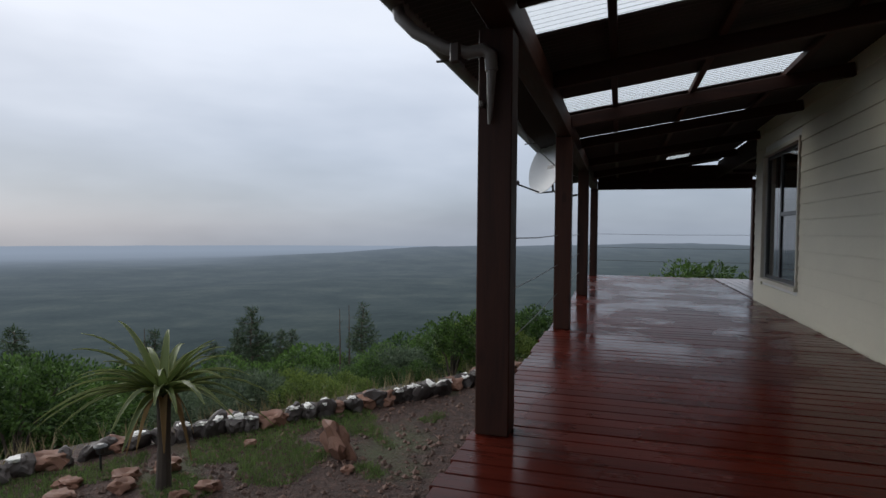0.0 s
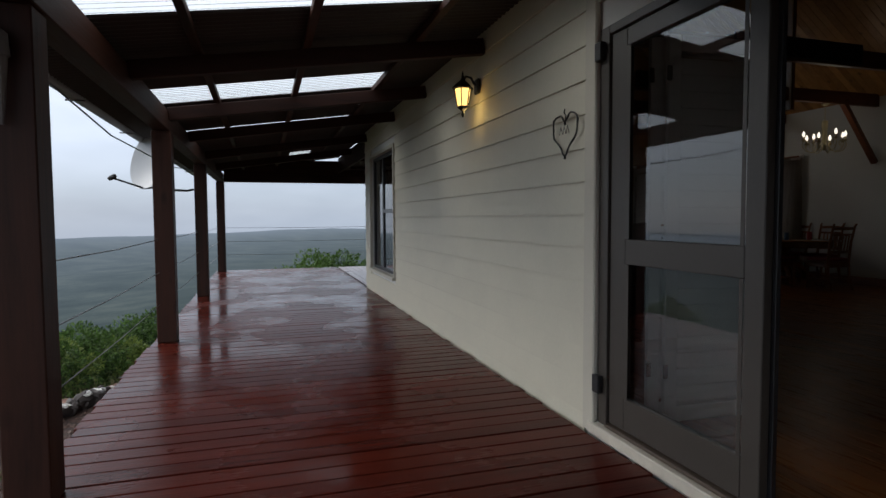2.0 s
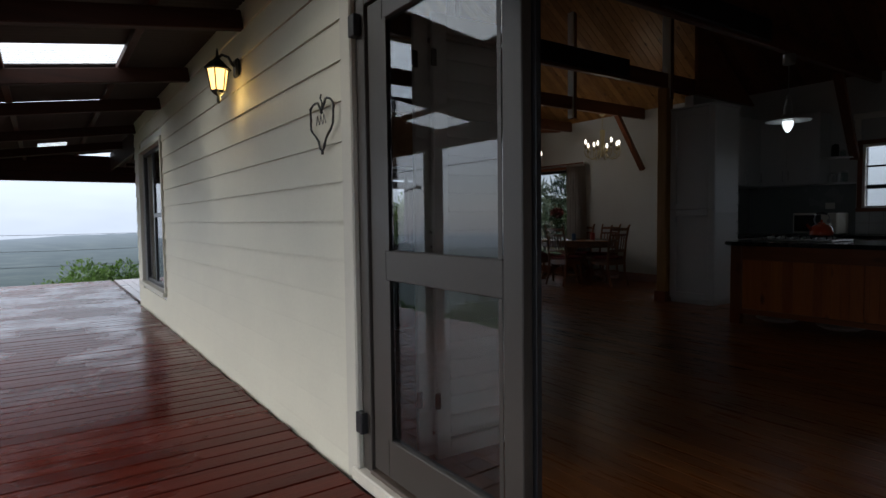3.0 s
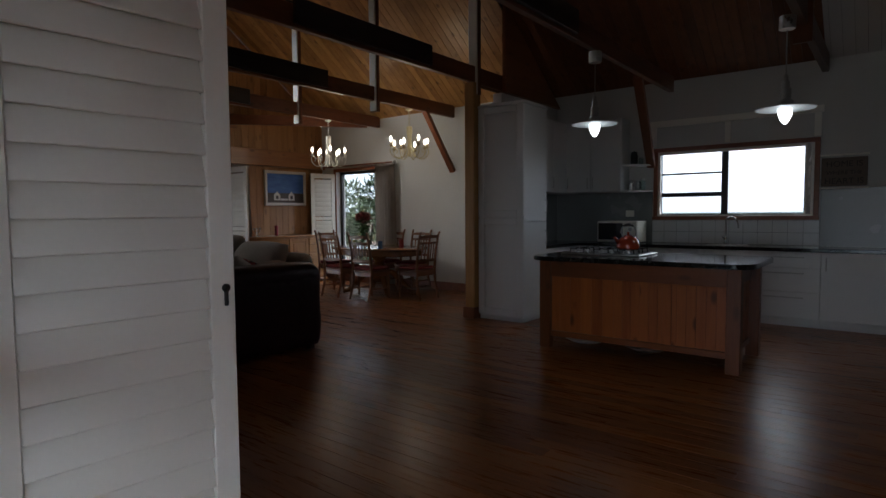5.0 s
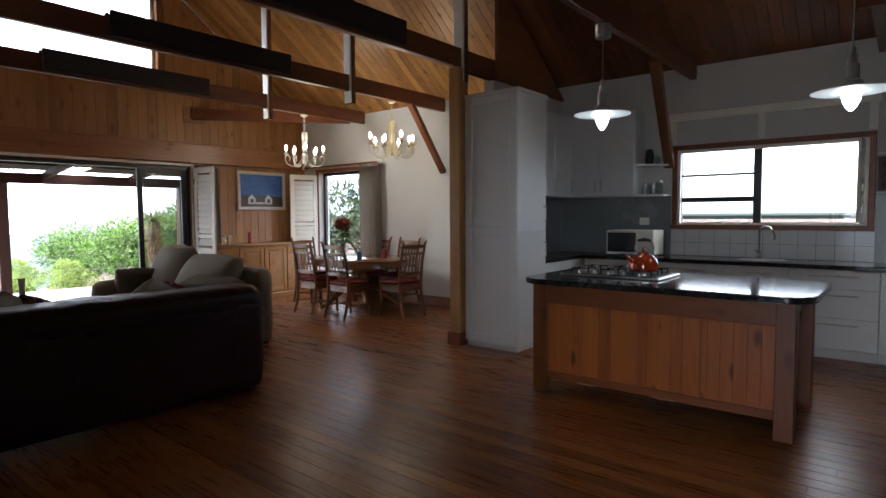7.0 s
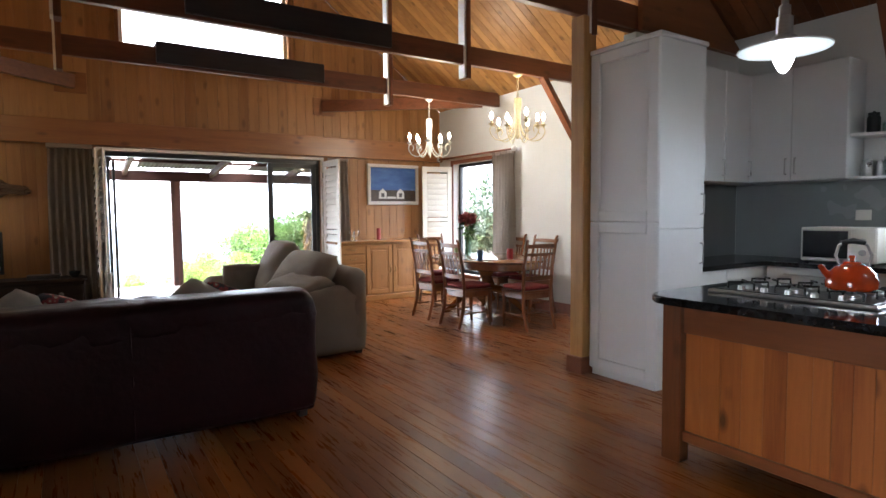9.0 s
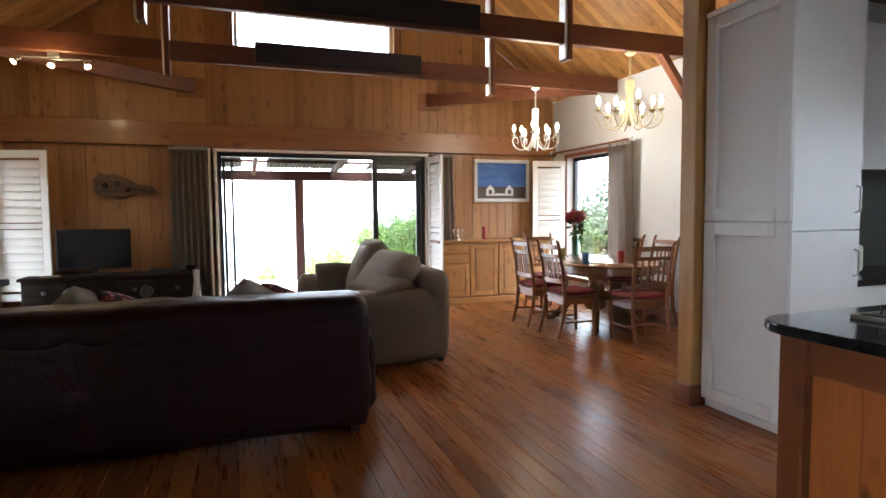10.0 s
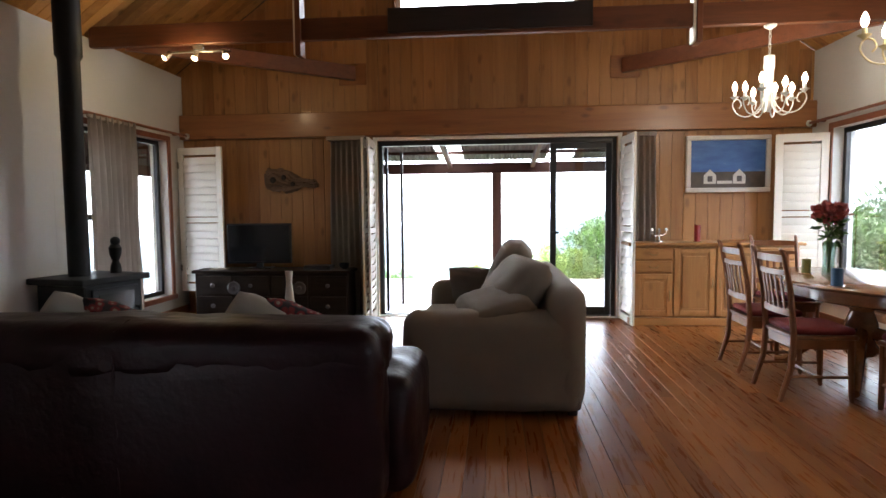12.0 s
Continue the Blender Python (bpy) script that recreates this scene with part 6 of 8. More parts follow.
bm = bmesh.new()
oval(bm, 0.62, 0.92, TZ - 0.032, TZ)
part("tabletop", bm, M_TABLE, t, smooth=True, angle=40)
bm = bmesh.new()
oval(bm, 0.53, 0.82, TZ - 0.13, TZ - 0.033)
part("apron", bm, M_TABLE, t, smooth=True, angle=40)
bm = bmesh.new()
lathe(bm, [(0.10, 0.18), (0.13, 0.22), (0.085, 0.30), (0.11, 0.42), (0.075, 0.52), (0.13, 0.60), (0.15, TZ - 0.131)], 20)
part("pedestal", bm, M_TABLE, t, smooth=True)
for k in range(4):
    a = math.pi / 4 + k * math.pi / 2 + 0.1
    bm = bmesh.new()
    d = Vector((math.cos(a), math.sin(a) * 1.25, 0))
    tube(bm, [d * 0.06 + Vector((0, 0, 0.36)), d * 0.20 + Vector((0, 0, 0.33)), d * 0.36 + Vector((0, 0, 0.16)), d * 0.47 + Vector((0, 0, 0.045)), d * 0.54 + Vector((0, 0, 0.03))], [0.05, 0.05, 0.042, 0.034, 0.03], 10)
    part("leg", bm, M_TABLE, t, smooth=True)


def chair():
    """Origin on the floor under the seat's middle; the back stands at y = -0.2."""
    t = thing("dining_chair", (0, 0, 0), 0, "warm brown slat-back dining chair with a red seat cushion", "chair", "chairs round the dining table")
    part("seat", blk((-0.215, -0.20, 0.425), (0.215, 0.22, 0.455), 0.008), M_CHAIR, t)
    part("seat_rail", blocks(((-0.19, 0.175, 0.36), (0.19, 0.20, 0.424)), ((-0.20, -0.17, 0.36), (-0.178, 0.17, 0.424)), ((0.178, -0.17, 0.36), (0.20, 0.17, 0.424)), ((-0.17, -0.19, 0.36), (0.17, -0.168, 0.424)), bevel=0.003), M_CHAIR, t)
    part("cushion", soft((-0.205, -0.18, 0.456), (0.205, 0.205, 0.505), 0.022, 3, 0.01, 2, 0.004), plain("red_cushion_fabric", (0.15, 0.014, 0.015), 0.85, 0, 0.2, 8, 0.3, 150) if "red_cushion_fabric" not in bpy.data.materials else bpy.data.materials["red_cushion_fabric"], t, "red fabric seat cushion", smooth=True, angle=60)
    for sx in (-1, 1):
        bm = bmesh.new()
        tube(bm, [(sx * 0.20, -0.27, 0.0), (sx * 0.20, -0.205, 0.22), (sx * 0.20, -0.19, 0.44), (sx * 0.20, -0.22, 0.75), (sx * 0.205, -0.272, 0.99), (sx * 0.210, -0.290, 1.03), (sx * 0.213, -0.305, 1.04)], [0.017, 0.021, 0.022, 0.020, 0.017, 0.016, 0.009], 8)
        part("back_leg", bm, M_CHAIR, t, smooth=True)
        bm = bmesh.new()
        tube(bm, [(sx * 0.19, 0.20, 0.0), (sx * 0.19, 0.195, 0.05), (sx * 0.19, 0.19, 0.22), (sx * 0.19, 0.185, 0.40), (sx * 0.19, 0.185, 0.425)], [0.014, 0.018, 0.022, 0.026, 0.026], 8)
        part("front_leg", bm, M_CHAIR, t, smooth=True)
        bm = bmesh.new()
        tube(bm, [(sx * 0.195, -0.21, 0.17), (sx * 0.19, 0.19, 0.17)], 0.011, 8)
        part("stretcher", bm, M_CHAIR, t)
    bm = bmesh.new()
    tube(bm, [(-0.19, -0.02, 0.17), (0.19, -0.02, 0.17)], 0.011, 8)
    part("stretcher", bm, M_CHAIR, t)
    for z, y, h in ((0.945, -0.262, 0.042), (0.855, -0.243, 0.034), (0.58, -0.205, 0.045)):
        bm = bmesh.new()
        n = 6
        rows = []
        for i in range(n + 1):
            x = -0.19 + 0.38 * i / n
            bow = -0.022 * (1 - (x / 0.19) ** 2)
            crest = 0.006 * (1 - (x / 0.19) ** 2) if z > 0.9 else 0
            rows.append([bm.verts.new((x, y + bow - 0.009, z)), bm.verts.new((x, y + bow + 0.009, z)), bm.verts.new((x, y + bow + 0.009, z + h + crest)), bm.verts.new((x, y + bow - 0.009, z + h + crest))])
        for p, q in zip(rows, rows[1:]):
            for k in range(4):
                bm.faces.new((p[k], p[(k + 1) % 4], q[(k + 1) % 4], q[k]))
        bm.faces.new(list(reversed(rows[0])))
        bm.faces.new(rows[-1])
        bmesh.ops.recalc_face_normals(bm, faces=bm.faces)
        part("back_rail", bm, M_CHAIR, t)
    for k in range(5):
        x = -0.125 + 0.0625 * k
        bow = -0.022 * (1 - (x / 0.19) ** 2)
        bm = bmesh.new()
        beam(bm, (x, -0.205 + bow, 0.62), (x, -0.241 + bow, 0.858), 0.026, 0.010, 0.003, (0, 1, 0))
        part("slat", bm, M_CHAIR, t)
    return t


c0 = chair()
c0.matrix_basis = pose(9.25, 8.04, 0, 0, 0, -90)
for x, y, rz in ((9.26, 8.72, -91), (9.72, 7.50, -4), (10.40, 8.20, 90), (10.42, 8.85, 88), (9.80, 9.50, 178)):
    copy_thing(c0, pose(x, y, 0, 0, 0, rz))
candle(9.40, 7.98, TZ, 0.036, 0.125, M_CANDLE_BLUE, "blue pillar candle on the dining table")
candle(9.80, 7.90, TZ, 0.040, 0.135, M_CANDLE_RED, "red pillar candle on the dining table")
candle(9.62, 8.80, TZ, 0.034, 0.12, M_CANDLE_GREEN, "olive green pillar candle on the dining table")
t = thing("flower_vase", (9.75, 8.72, TZ), 0, "tall glass vase of red flowers on the dining table", "vase")
bm = bmesh.new()
lathe(bm, [(0.048, 0.0), (0.05, 0.01), (0.042, 0.12), (0.05, 0.26), (0.046, 0.26), (0.038, 0.12), (0.04, 0.015)], 20)
part("vase", bm, M_GLASS_TOP, t, "clear glass vase", smooth=True)
bm = bmesh.new()
rng = random.Random(3)
for k in range(7):
    a = k * 0.9
    tube(bm, [(0.01 * math.cos(a), 0.01 * math.sin(a), 0.02), (0.02 * math.cos(a + 2), 0.02 * math.sin(a + 2), 0.25), (0.06 * math.cos(a), 0.06 * math.sin(a), 0.46)], 0.004, 6)
part("stem", bm, M_LEAF, t)
M_PETAL = plain("dusty_red_petal", (0.27, 0.050, 0.045), 0.6, 0, 0.25, 20, 0.2)
for k in range(7):
    a = k * 0.9
    cl = [(Vector((0.062 * math.cos(a), 0.062 * math.sin(a), 0.50 + 0.02 * math.sin(k * 2.1))), 0.05)]
    ob = new("bloom", leaves_mesh("bloom", rng, cl, 60, 0.045, M_PETAL, 0.8))
    ob.parent = t
ob = new("foliage", leaves_mesh("foliage", rng, [(Vector((0, 0, 0.40)), 0.08), (Vector((0.02, 0, 0.30)), 0.05)], 160, 0.07, M_LEAF, 0.35))
ob.parent = t
# dark board leaning by the partition
t = thing("leaning_board", (9.22, 5.95, 0), 0, "tall dark wooden board leaning beside the pine post", "board")
part("board", blk((-0.03, -0.05, 0), (0.0, 0.12, 1.30), 0.004, 1, pose(0, 0, 0, 2, 0, 0)), M_DARKWOOD, t)
# ---- shutters, curtains ----
def shutter(x, y, z0, w, h, rz, label="white louvred wooden shutter panel folded open", lock=False, mid=True):
    """A louvred panel, hinged at (x, y), running along its own x."""
    t = thing("louvred_shutter", (x, y, z0), rz, label, "shutter", "interior shutters")
    st = 0.078 if w > 0.4 else 0.05
    part("frame", blocks(((0, -0.014, 0), (st, 0.014, h)), ((w - st, -0.014, 0), (w, 0.014, h)), ((st, -0.014, 0), (w - st, 0.014, 0.09)), ((st, -0.014, h - 0.09), (w - st, 0.014, h)), *([((st, -0.014, h * 0.5 - 0.03), (w - st, 0.014, h * 0.5 + 0.03))] if mid else []), bevel=0.003), M_WHITE, t)
    n = max(4, int((h - 0.24) / 0.088))
    me = mesh_of("louvre", blk((st + 0.001, -0.050, -0.005), (w - st - 0.001, 0.050, 0.005), 0.004, 2, pose(0, 0, 0, 74, 0, 0)), M_WHITE, True, 50)
    for k in range(n):
        z = 0.12 + (h - 0.24) * (k + 0.5) / n
        if mid and abs(z - h * 0.5) < 0.05:
            continue
        piece("louvre", me, t, pose(0, 0, z))
    if lock:
        bm = bmesh.new()
        lathe(bm, [(0.013, 0), (0.013, 0.006), (0.008, 0.012)], 12, pose(w - 0.03, -0.014, 1.08, 90, 0, 0))
        box(bm, (w - 0.037, -0.021, 1.025), (w - 0.023, -0.0145, 1.075), 0.003)
        part("keyhole_plate", bm, M_IRON, t, "dark keyhole plate")
    for z in (0.25, h - 0.25):
        part("hinge", blk((-0.012, -0.018, z), (0.02, -0.0145, z + 0.08), 0.002), M_SILVER, t, "steel hinge")
    return t


shutter(3.25, 3.265, 0.01, 0.635, 2.14, -3, "white louvred shutter panel folded open at the doorway", True, False)
shutter(3.19, 3.335, 0.01, 0.62, 2.14, -2, "white louvred shutter panel folded behind another")
shutter(3.17, 1.405, 0.01, 0.60, 2.14, 0, "white louvred shutter panel folded open at the doorway's other jamb")
shutter(3.17, 1.335, 0.01, 0.60, 2.14, -1, "white louvred shutter panel folded behind another")
shutter(5.585, 10.85, 0.01, 0.50, 2.15, -86, "white louvred shutter folded back beside the sliding door")
shutter(5.52, 10.85, 0.01, 0.48, 2.15, -87, "white louvred shutter folded behind another")
shutter(8.56, 10.85, 0.01, 0.52, 2.15, -86, "white louvred shutter folded back beside the sliding door")
shutter(10.70, 10.50, 0.36, 0.52, 1.77, 166, "white louvred shutter opened from the dining window")
shutter(3.15, 10.70, 0.34, 0.64, 1.77, -12, "white louvred shutter opened from the side window")
shutter(11.04, 2.425, KZ0 + 0.025, 0.19, 0.83, 172, "narrow white shutter folded at the kitchen window")


def curtain(p, q, z0, z1, label, seed, folds=7, amp=0.035, mat=None):
    p, q = Vector((*p, 0)), Vector((*q, 0))
    d = (q - p)
    ln = d.length
    d.normalize()
    nrm = Vector((-d.y, d.x, 0))
    bm = bmesh.new()
    n, m_ = folds * 8, 14
    rows = []
    for j in range(m_ + 1):
        f = j / m_
        r = []
        for i in range(n + 1):
            u = i / n
            pinch = 0.55 + 0.45 * f ** 0.5
            a = amp * pinch * math.sin(2 * math.pi * folds * u + 0.8 * math.sin(3 * f + seed) + 0.6 * math.sin(5 * u + seed))
            a += 0.012 * noise.noise(Vector((u * 6, f * 3, seed)))
            sq = (u - 0.5) * ln * (0.92 + 0.10 * math.sin(math.pi * f) * math.sin(seed) + 0.06 * f)
            r.append(bm.verts.new(p + d * (ln / 2 + sq) + nrm * a + Vector((0, 0, lerp(z1, z0, f)))))
        rows.append(r)
    for a, b in zip(rows, rows[1:]):
        for i in range(n):
            bm.faces.new((a[i], a[i + 1], b[i + 1], b[i]))
    bmesh.ops.solidify(bm, geom=list(bm.faces), thickness=0.004)
    mid = (p + q) / 2
    t = thing("curtain", (mid.x, mid.y, z0), 0, label, "curtain", "curtains")
    part("cloth", bm, mat or M_CURTAIN, t, world=True, smooth=True, angle=70)
    part("heading", blk((mid.x - abs(d.x) * ln * 0.45 - 0.012, mid.y - abs(d.y) * ln * 0.45 - 0.012, z1 - 0.045), (mid.x + abs(d.x) * ln * 0.45 + 0.012, mid.y + abs(d.y) * ln * 0.45 + 0.012, z1 + 0.004), 0.006), mat or M_CURTAIN, t, world=True)


M_CURTAIN = plain("grey_taupe_curtain", (0.40, 0.345, 0.30), 0.8, 0, 0.10, 4, 0.25, 160)
cn = M_CURTAIN.node_tree
glow_through, blend = cn.nodes.new("ShaderNodeBsdfTranslucent"), cn.nodes.new("ShaderNodeMixShader")
glow_through.inputs[0].default_value = (0.36, 0.32, 0.285, 1)
blend.inputs[0].default_value = 0.35
cout = cn.nodes["Material Output"].inputs[0]
cn.links.new(cout.links[0].from_socket, blend.inputs[1])
cn.links.new(glow_through.outputs[0], blend.inputs[2])
cn.links.new(blend.outputs[0], cout)
curtain((5.04, 10.765), (5.54, 10.62), 0.03, 2.21, "grey-taupe curtain drawn aside by the sliding door", 1)
curtain((8.60, 10.79), (8.95, 10.79), 0.03, 2.21, "grey-taupe curtain drawn aside behind the sideboard", 2, 5, 0.03)
curtain((10.63, 8.77), (10.63, 9.31), 0.03, 2.25, "grey-taupe curtain drawn aside at the dining window", 3)
curtain((3.225, 8.98), (3.225, 9.76), 0.05, 2.27, "grey-taupe curtain drawn aside at the side window", 4, 8, 0.045)
for nm, x, y0, y1 in (("dining", 10.63, 8.82, 10.78), ("side", 3.225, 8.90, 10.78)):
    t = thing("curtain_rail", (x, (y0 + y1) / 2, 2.27), 0, "reddish wooden curtain rail with pale end knobs", "curtain rail", "curtain rails")
    bm = bmesh.new()
    tube(bm, [(0, -(y1 - y0) / 2, 0), (0, (y1 - y0) / 2, 0)], 0.016, 10)
    part("rod", bm, M_TRIM_RED, t)
    for s in (-1, 1):
        bm = bmesh.new()
        bmesh.ops.create_uvsphere(bm, u_segments=14, v_segments=10, radius=0.038, matrix=pose(0, s * ((y1 - y0) / 2 + 0.02), 0))
        part("end_knob", bm, M_CERAMIC, t, "pale round end knob", smooth=True)
        part("bracket", blk((-0.012 if x < 5 else 0.0, s * (y1 - y0) * 0.42 - 0.012, -0.02), (0.0 if x < 5 else 0.012, s * (y1 - y0) * 0.42 + 0.012, 0.02), 0.003), M_TRIM_RED, t)
        wx = -0.095 if x < 5 else 0.088
        part("bracket", blk((min(0, wx), s * (y1 - y0) * 0.42 - 0.010, -0.010), (max(0, wx), s * (y1 - y0) * 0.42 + 0.010, 0.010), 0.003), M_TRIM_RED, t)

# ---- lamps inside ----
M_BULB = glow("lit_candle_bulb", (1.0, 0.90, 0.76), 0.8)
M_BULB_COOL = glow("lit_cool_bulb", (0.88, 0.96, 1.0), 0.5)
M_CHAND_W = plain("white_enamelled_iron", (0.66, 0.66, 0.62), 0.4, 0, 0.05, 8, 0.05)
M_CHAND_C = plain("cream_enamelled_iron", (0.52, 0.45, 0.27), 0.4, 0, 0.1, 8, 0.05)


def point(parent, at, watts, col, size=0.05):
    d = bpy.data.lights.new("lamp_light", "POINT")
    d.energy, d.color, d.shadow_soft_size = watts, col, size
    o = new("lamp_light", d)
    o.parent = parent
    o.location = at
    return o


def chandelier(at, drop, r, mat, label, watts, turn):
    """Hangs from at; drop metres to its lowest curl."""
    t = thing("chandelier", at, turn, label, "chandelier", "dining chandeliers")
    bm = bmesh.new()
    lathe(bm, [(0.055, 0.0), (0.05, -0.015), (0.02, -0.035)], 16)
    part("canopy", bm, mat, t, smooth=True)
    bm = bmesh.new()
    for k in range(5):
        z = -0.045 - 0.043 * k
        pts = [(0.011 * math.cos(a) * (k % 2), 0.011 * math.cos(a) * (1 - k % 2), z + 0.024 * math.sin(a) - 0.01) for a in [2 * math.pi * q / 10 for q in range(11)]]
        tube(bm, pts, 0.0035, 5, False)
    part("chain", bm, mat, t, smooth=True)
    top, low = -0.26, -drop
    bm = bmesh.new()
    lathe(bm, [(0.012, low + 0.03), (0.030, low + 0.06), (0.026, low + 0.16), (0.034, low + 0.22), (0.040, top - 0.12), (0.046, top - 0.11), (0.044, top - 0.01), (0.02, top)], 16)
    part("column", bm, mat, t, smooth=True)
    for k in range(8):
        a = 2 * math.pi * k / 8
        rr = r * (1.0 if k % 2 else 0.80)
        zt = low + (0.24 if k % 2 else 0.20)
        d = Vector((math.cos(a), math.sin(a), 0))
        bm = bmesh.new()
        pts = [d * 0.03 + Vector((0, 0, low + 0.20)), d * rr * 0.25 + Vector((0, 0, low + 0.08)), d * rr * 0.55 + Vector((0, 0, low + 0.01)), d * rr * 0.88 + Vector((0, 0, low + 0.03)), d * rr * 1.06 + Vector((0, 0, low + 0.11)),
               d * rr + Vector((0, 0, low + 0.17)), d * rr * 0.86 + Vector((0, 0, low + 0.165)), d * rr * 0.80 + Vector((0, 0, low + 0.12)), d * rr * 0.87 + Vector((0, 0, low + 0.09))]
        sm = []
        for i in range(len(pts) - 1):
            p0, p1, p2, p3 = pts[max(i - 1, 0)], pts[i], pts[i + 1], pts[min(i + 2, len(pts) - 1)]
            for q in (0, 0.33, 0.66):
                sm.append(0.5 * ((2 * p1) + (p2 - p0) * q + (2 * p0 - 5 * p1 + 4 * p2 - p3) * q * q + (3 * p1 - p0 - 3 * p2 + p3) * q ** 3))
        sm.append(pts[-1])
        tube(bm, sm, 0.0065, 6)
        arm = part("arm", bm, mat, t, smooth=True)
        bm = bmesh.new()
        lathe(bm, [(0.006, zt - 0.07), (0.030, zt - 0.05), (0.040, zt - 0.042), (0.015, zt - 0.04), (0.013, zt), (0.014, zt + 0.005)], 12, Matrix.Translation(d * rr))
        part("candle_cup", bm, mat, arm, smooth=True)
        bm = bmesh.new()
        lathe(bm, [(0.008, zt + 0.004), (0.019, zt + 0.024), (0.023, zt + 0.046), (0.016, zt + 0.072), (0.005, zt + 0.096)], 12, Matrix.Translation(d * rr))
        part("bulb", bm, M_BULB, arm, "lit candle bulb", smooth=True)
    point(t, (0, 0, low + 0.36), watts, (1.0, 0.86, 0.66), 0.25)
    return t


chandelier((9.49, 9.26, 2.925), 0.79, 0.275, M_CHAND_W, "white scrolled chandelier with lit candle bulbs", 0.7, 10)
chandelier((9.60, 7.52, 2.925), 0.76, 0.31, M_CHAND_C, "cream scrolled chandelier with lit candle bulbs", 0.8, 22)
t = thing("spotlight_bar", (4.22, 9.26, 2.885), 0, "brushed spotlight bar with three lit heads under a truss", "spotlight")
part("bar", blk((-0.32, -0.012, -0.03), (0.32, 0.012, -0.006), 0.005), M_SILVER, t)
part("mount", blk((-0.05, -0.025, -0.008), (0.05, 0.025, 0.0445), 0.004), M_SILVER, t)
for x, a in ((-0.27, 40), (0.0, 10), (0.26, -35)):
    bm = bmesh.new()
    lathe(bm, [(0.012, 0.0), (0.026, -0.03), (0.034, -0.085), (0.030, -0.085), (0.02, -0.03)], 14, pose(x, -0.02, -0.035, -35, a, 0))
    hd = part("head", bm, M_SILVER, t, smooth=True)
    bm = bmesh.new()
    bmesh.ops.create_uvsphere(bm, u_segments=12, v_segments=8, radius=0.026, matrix=pose(x, -0.02, -0.035, -35, a, 0) @ pose(0, 0, -0.072))
    part("bulb", bm, glow("lit_halogen_bulb", (1.0, 0.78, 0.42), 0.9) if "lit_halogen_bulb" not in bpy.data.materials else bpy.data.materials["lit_halogen_bulb"], hd, "lit halogen bulb", smooth=True)
point(t, (0, -0.12, -0.14), 0.35, (1.0, 0.76, 0.42), 0.08)

M_STEEL = plain("brushed_steel", (0.45, 0.45, 0.44), 0.3, 0.9, 0.08, 10, 0.03)
M_SHADE = plain("frosted_white_shade", (0.62, 0.66, 0.68), 0.4, 0, 0.03, 6, 0.02)


def pendant(x, y, z, top):
    t = thing("pendant_lamp", (x, y, z), 0, "flat-shaded steel pendant lamp with a lit bulb over the island", "pendant lamp", "kitchen pendants")
    bm = bmesh.new()
    lathe(bm, [(0.225, 0.085), (0.228, 0.092), (0.10, 0.115), (0.05, 0.125), (0.045, 0.118), (0.10, 0.106), (0.21, 0.086)], 36)
    part("shade", bm, M_SHADE, t, "thin pale disc shade", smooth=True)
    bm = bmesh.new()
    lathe(bm, [(0.062, 0.118), (0.062, 0.15), (0.042, 0.165), (0.042, 0.255), (0.030, 0.262), (0.030, 0.315), (0.018, 0.322), (0.018, 0.36), (0.008, 0.37)], 20)
    part("neck", bm, M_STEEL, t, "brushed steel neck", smooth=True)
    bm = bmesh.new()
    tube(bm, [(0, 0, 0.32), (0, 0, top - z - 0.10)], 0.005, 6)
    part("cord", bm, M_STEEL, t)
    bm = bmesh.new()
    lathe(bm, [(0.010, top - z - 0.115), (0.060, top - z - 0.11), (0.064, top - z - 0.10), (0.064, top - z - 0.006), (0.058, top - z - 0.002)], 20)
    part("canopy", bm, M_STEEL, t, smooth=True)
    bm = bmesh.new()
    lathe(bm, [(0.030, 0.115), (0.050, 0.098), (0.056, 0.070), (0.050, 0.030), (0.034, -0.008), (0.016, -0.032), (0.005, -0.038)], 18)
    part("bulb", bm, M_BULB_COOL, t, "lit frosted bulb", smooth=True)
    point(t, (0, 0, -0.08), 0.16, (0.86, 0.95, 1.0), 0.10)


pendant(8.48, 4.04, 2.12, 2.93)
pendant(8.50, 2.37, 2.08, 2.93)

# ---- kitchen ----
M_GRANITE = plain("black_polished_granite", (0.014, 0.014, 0.015), 0.10, 0, 0.5, 30, 0.02, 160)
M_ISLAND = wood("orange_pine_boards", (0.24, 0.056, 0.011), (0.46, 0.138, 0.030), "z", 0.38, knots=0.9, vary=0.22, coat=0.15)
M_ISLAND_Z = wood("dark_pine_leg", (0.105, 0.030, 0.009), (0.23, 0.070, 0.020), "z", 0.38, knots=0.6, vary=0.2, coat=0.15)
M_ISLAND_Y = wood("orange_pine_rail", (0.11, 0.030, 0.009), (0.24, 0.072, 0.021), "y", 0.38, knots=0.6, vary=0.2, coat=0.15)
M_SPLASH = plain("grey_painted_splashback", (0.22, 0.235, 0.235), 0.25, 0, 0.05, 2, 0.02)
t = thing("tall_cupboard", (9.10, 5.375, 0), 0, "tall white panelled pantry cupboard", "cupboard")
part("carcass", blk((-0.26, -0.30, 0.06), (0.28, 0.325, 2.60), 0.003), M_WHITE_CAB, t)
part("plinth", blk((-0.25, -0.29, 0), (0.28, 0.325, 0.06), 0.002), M_WHITE_CAB, t)
part("cornice", blk((-0.30, -0.34, 2.60), (0.285, 0.328, 2.635), 0.006), M_WHITE_CAB, t)
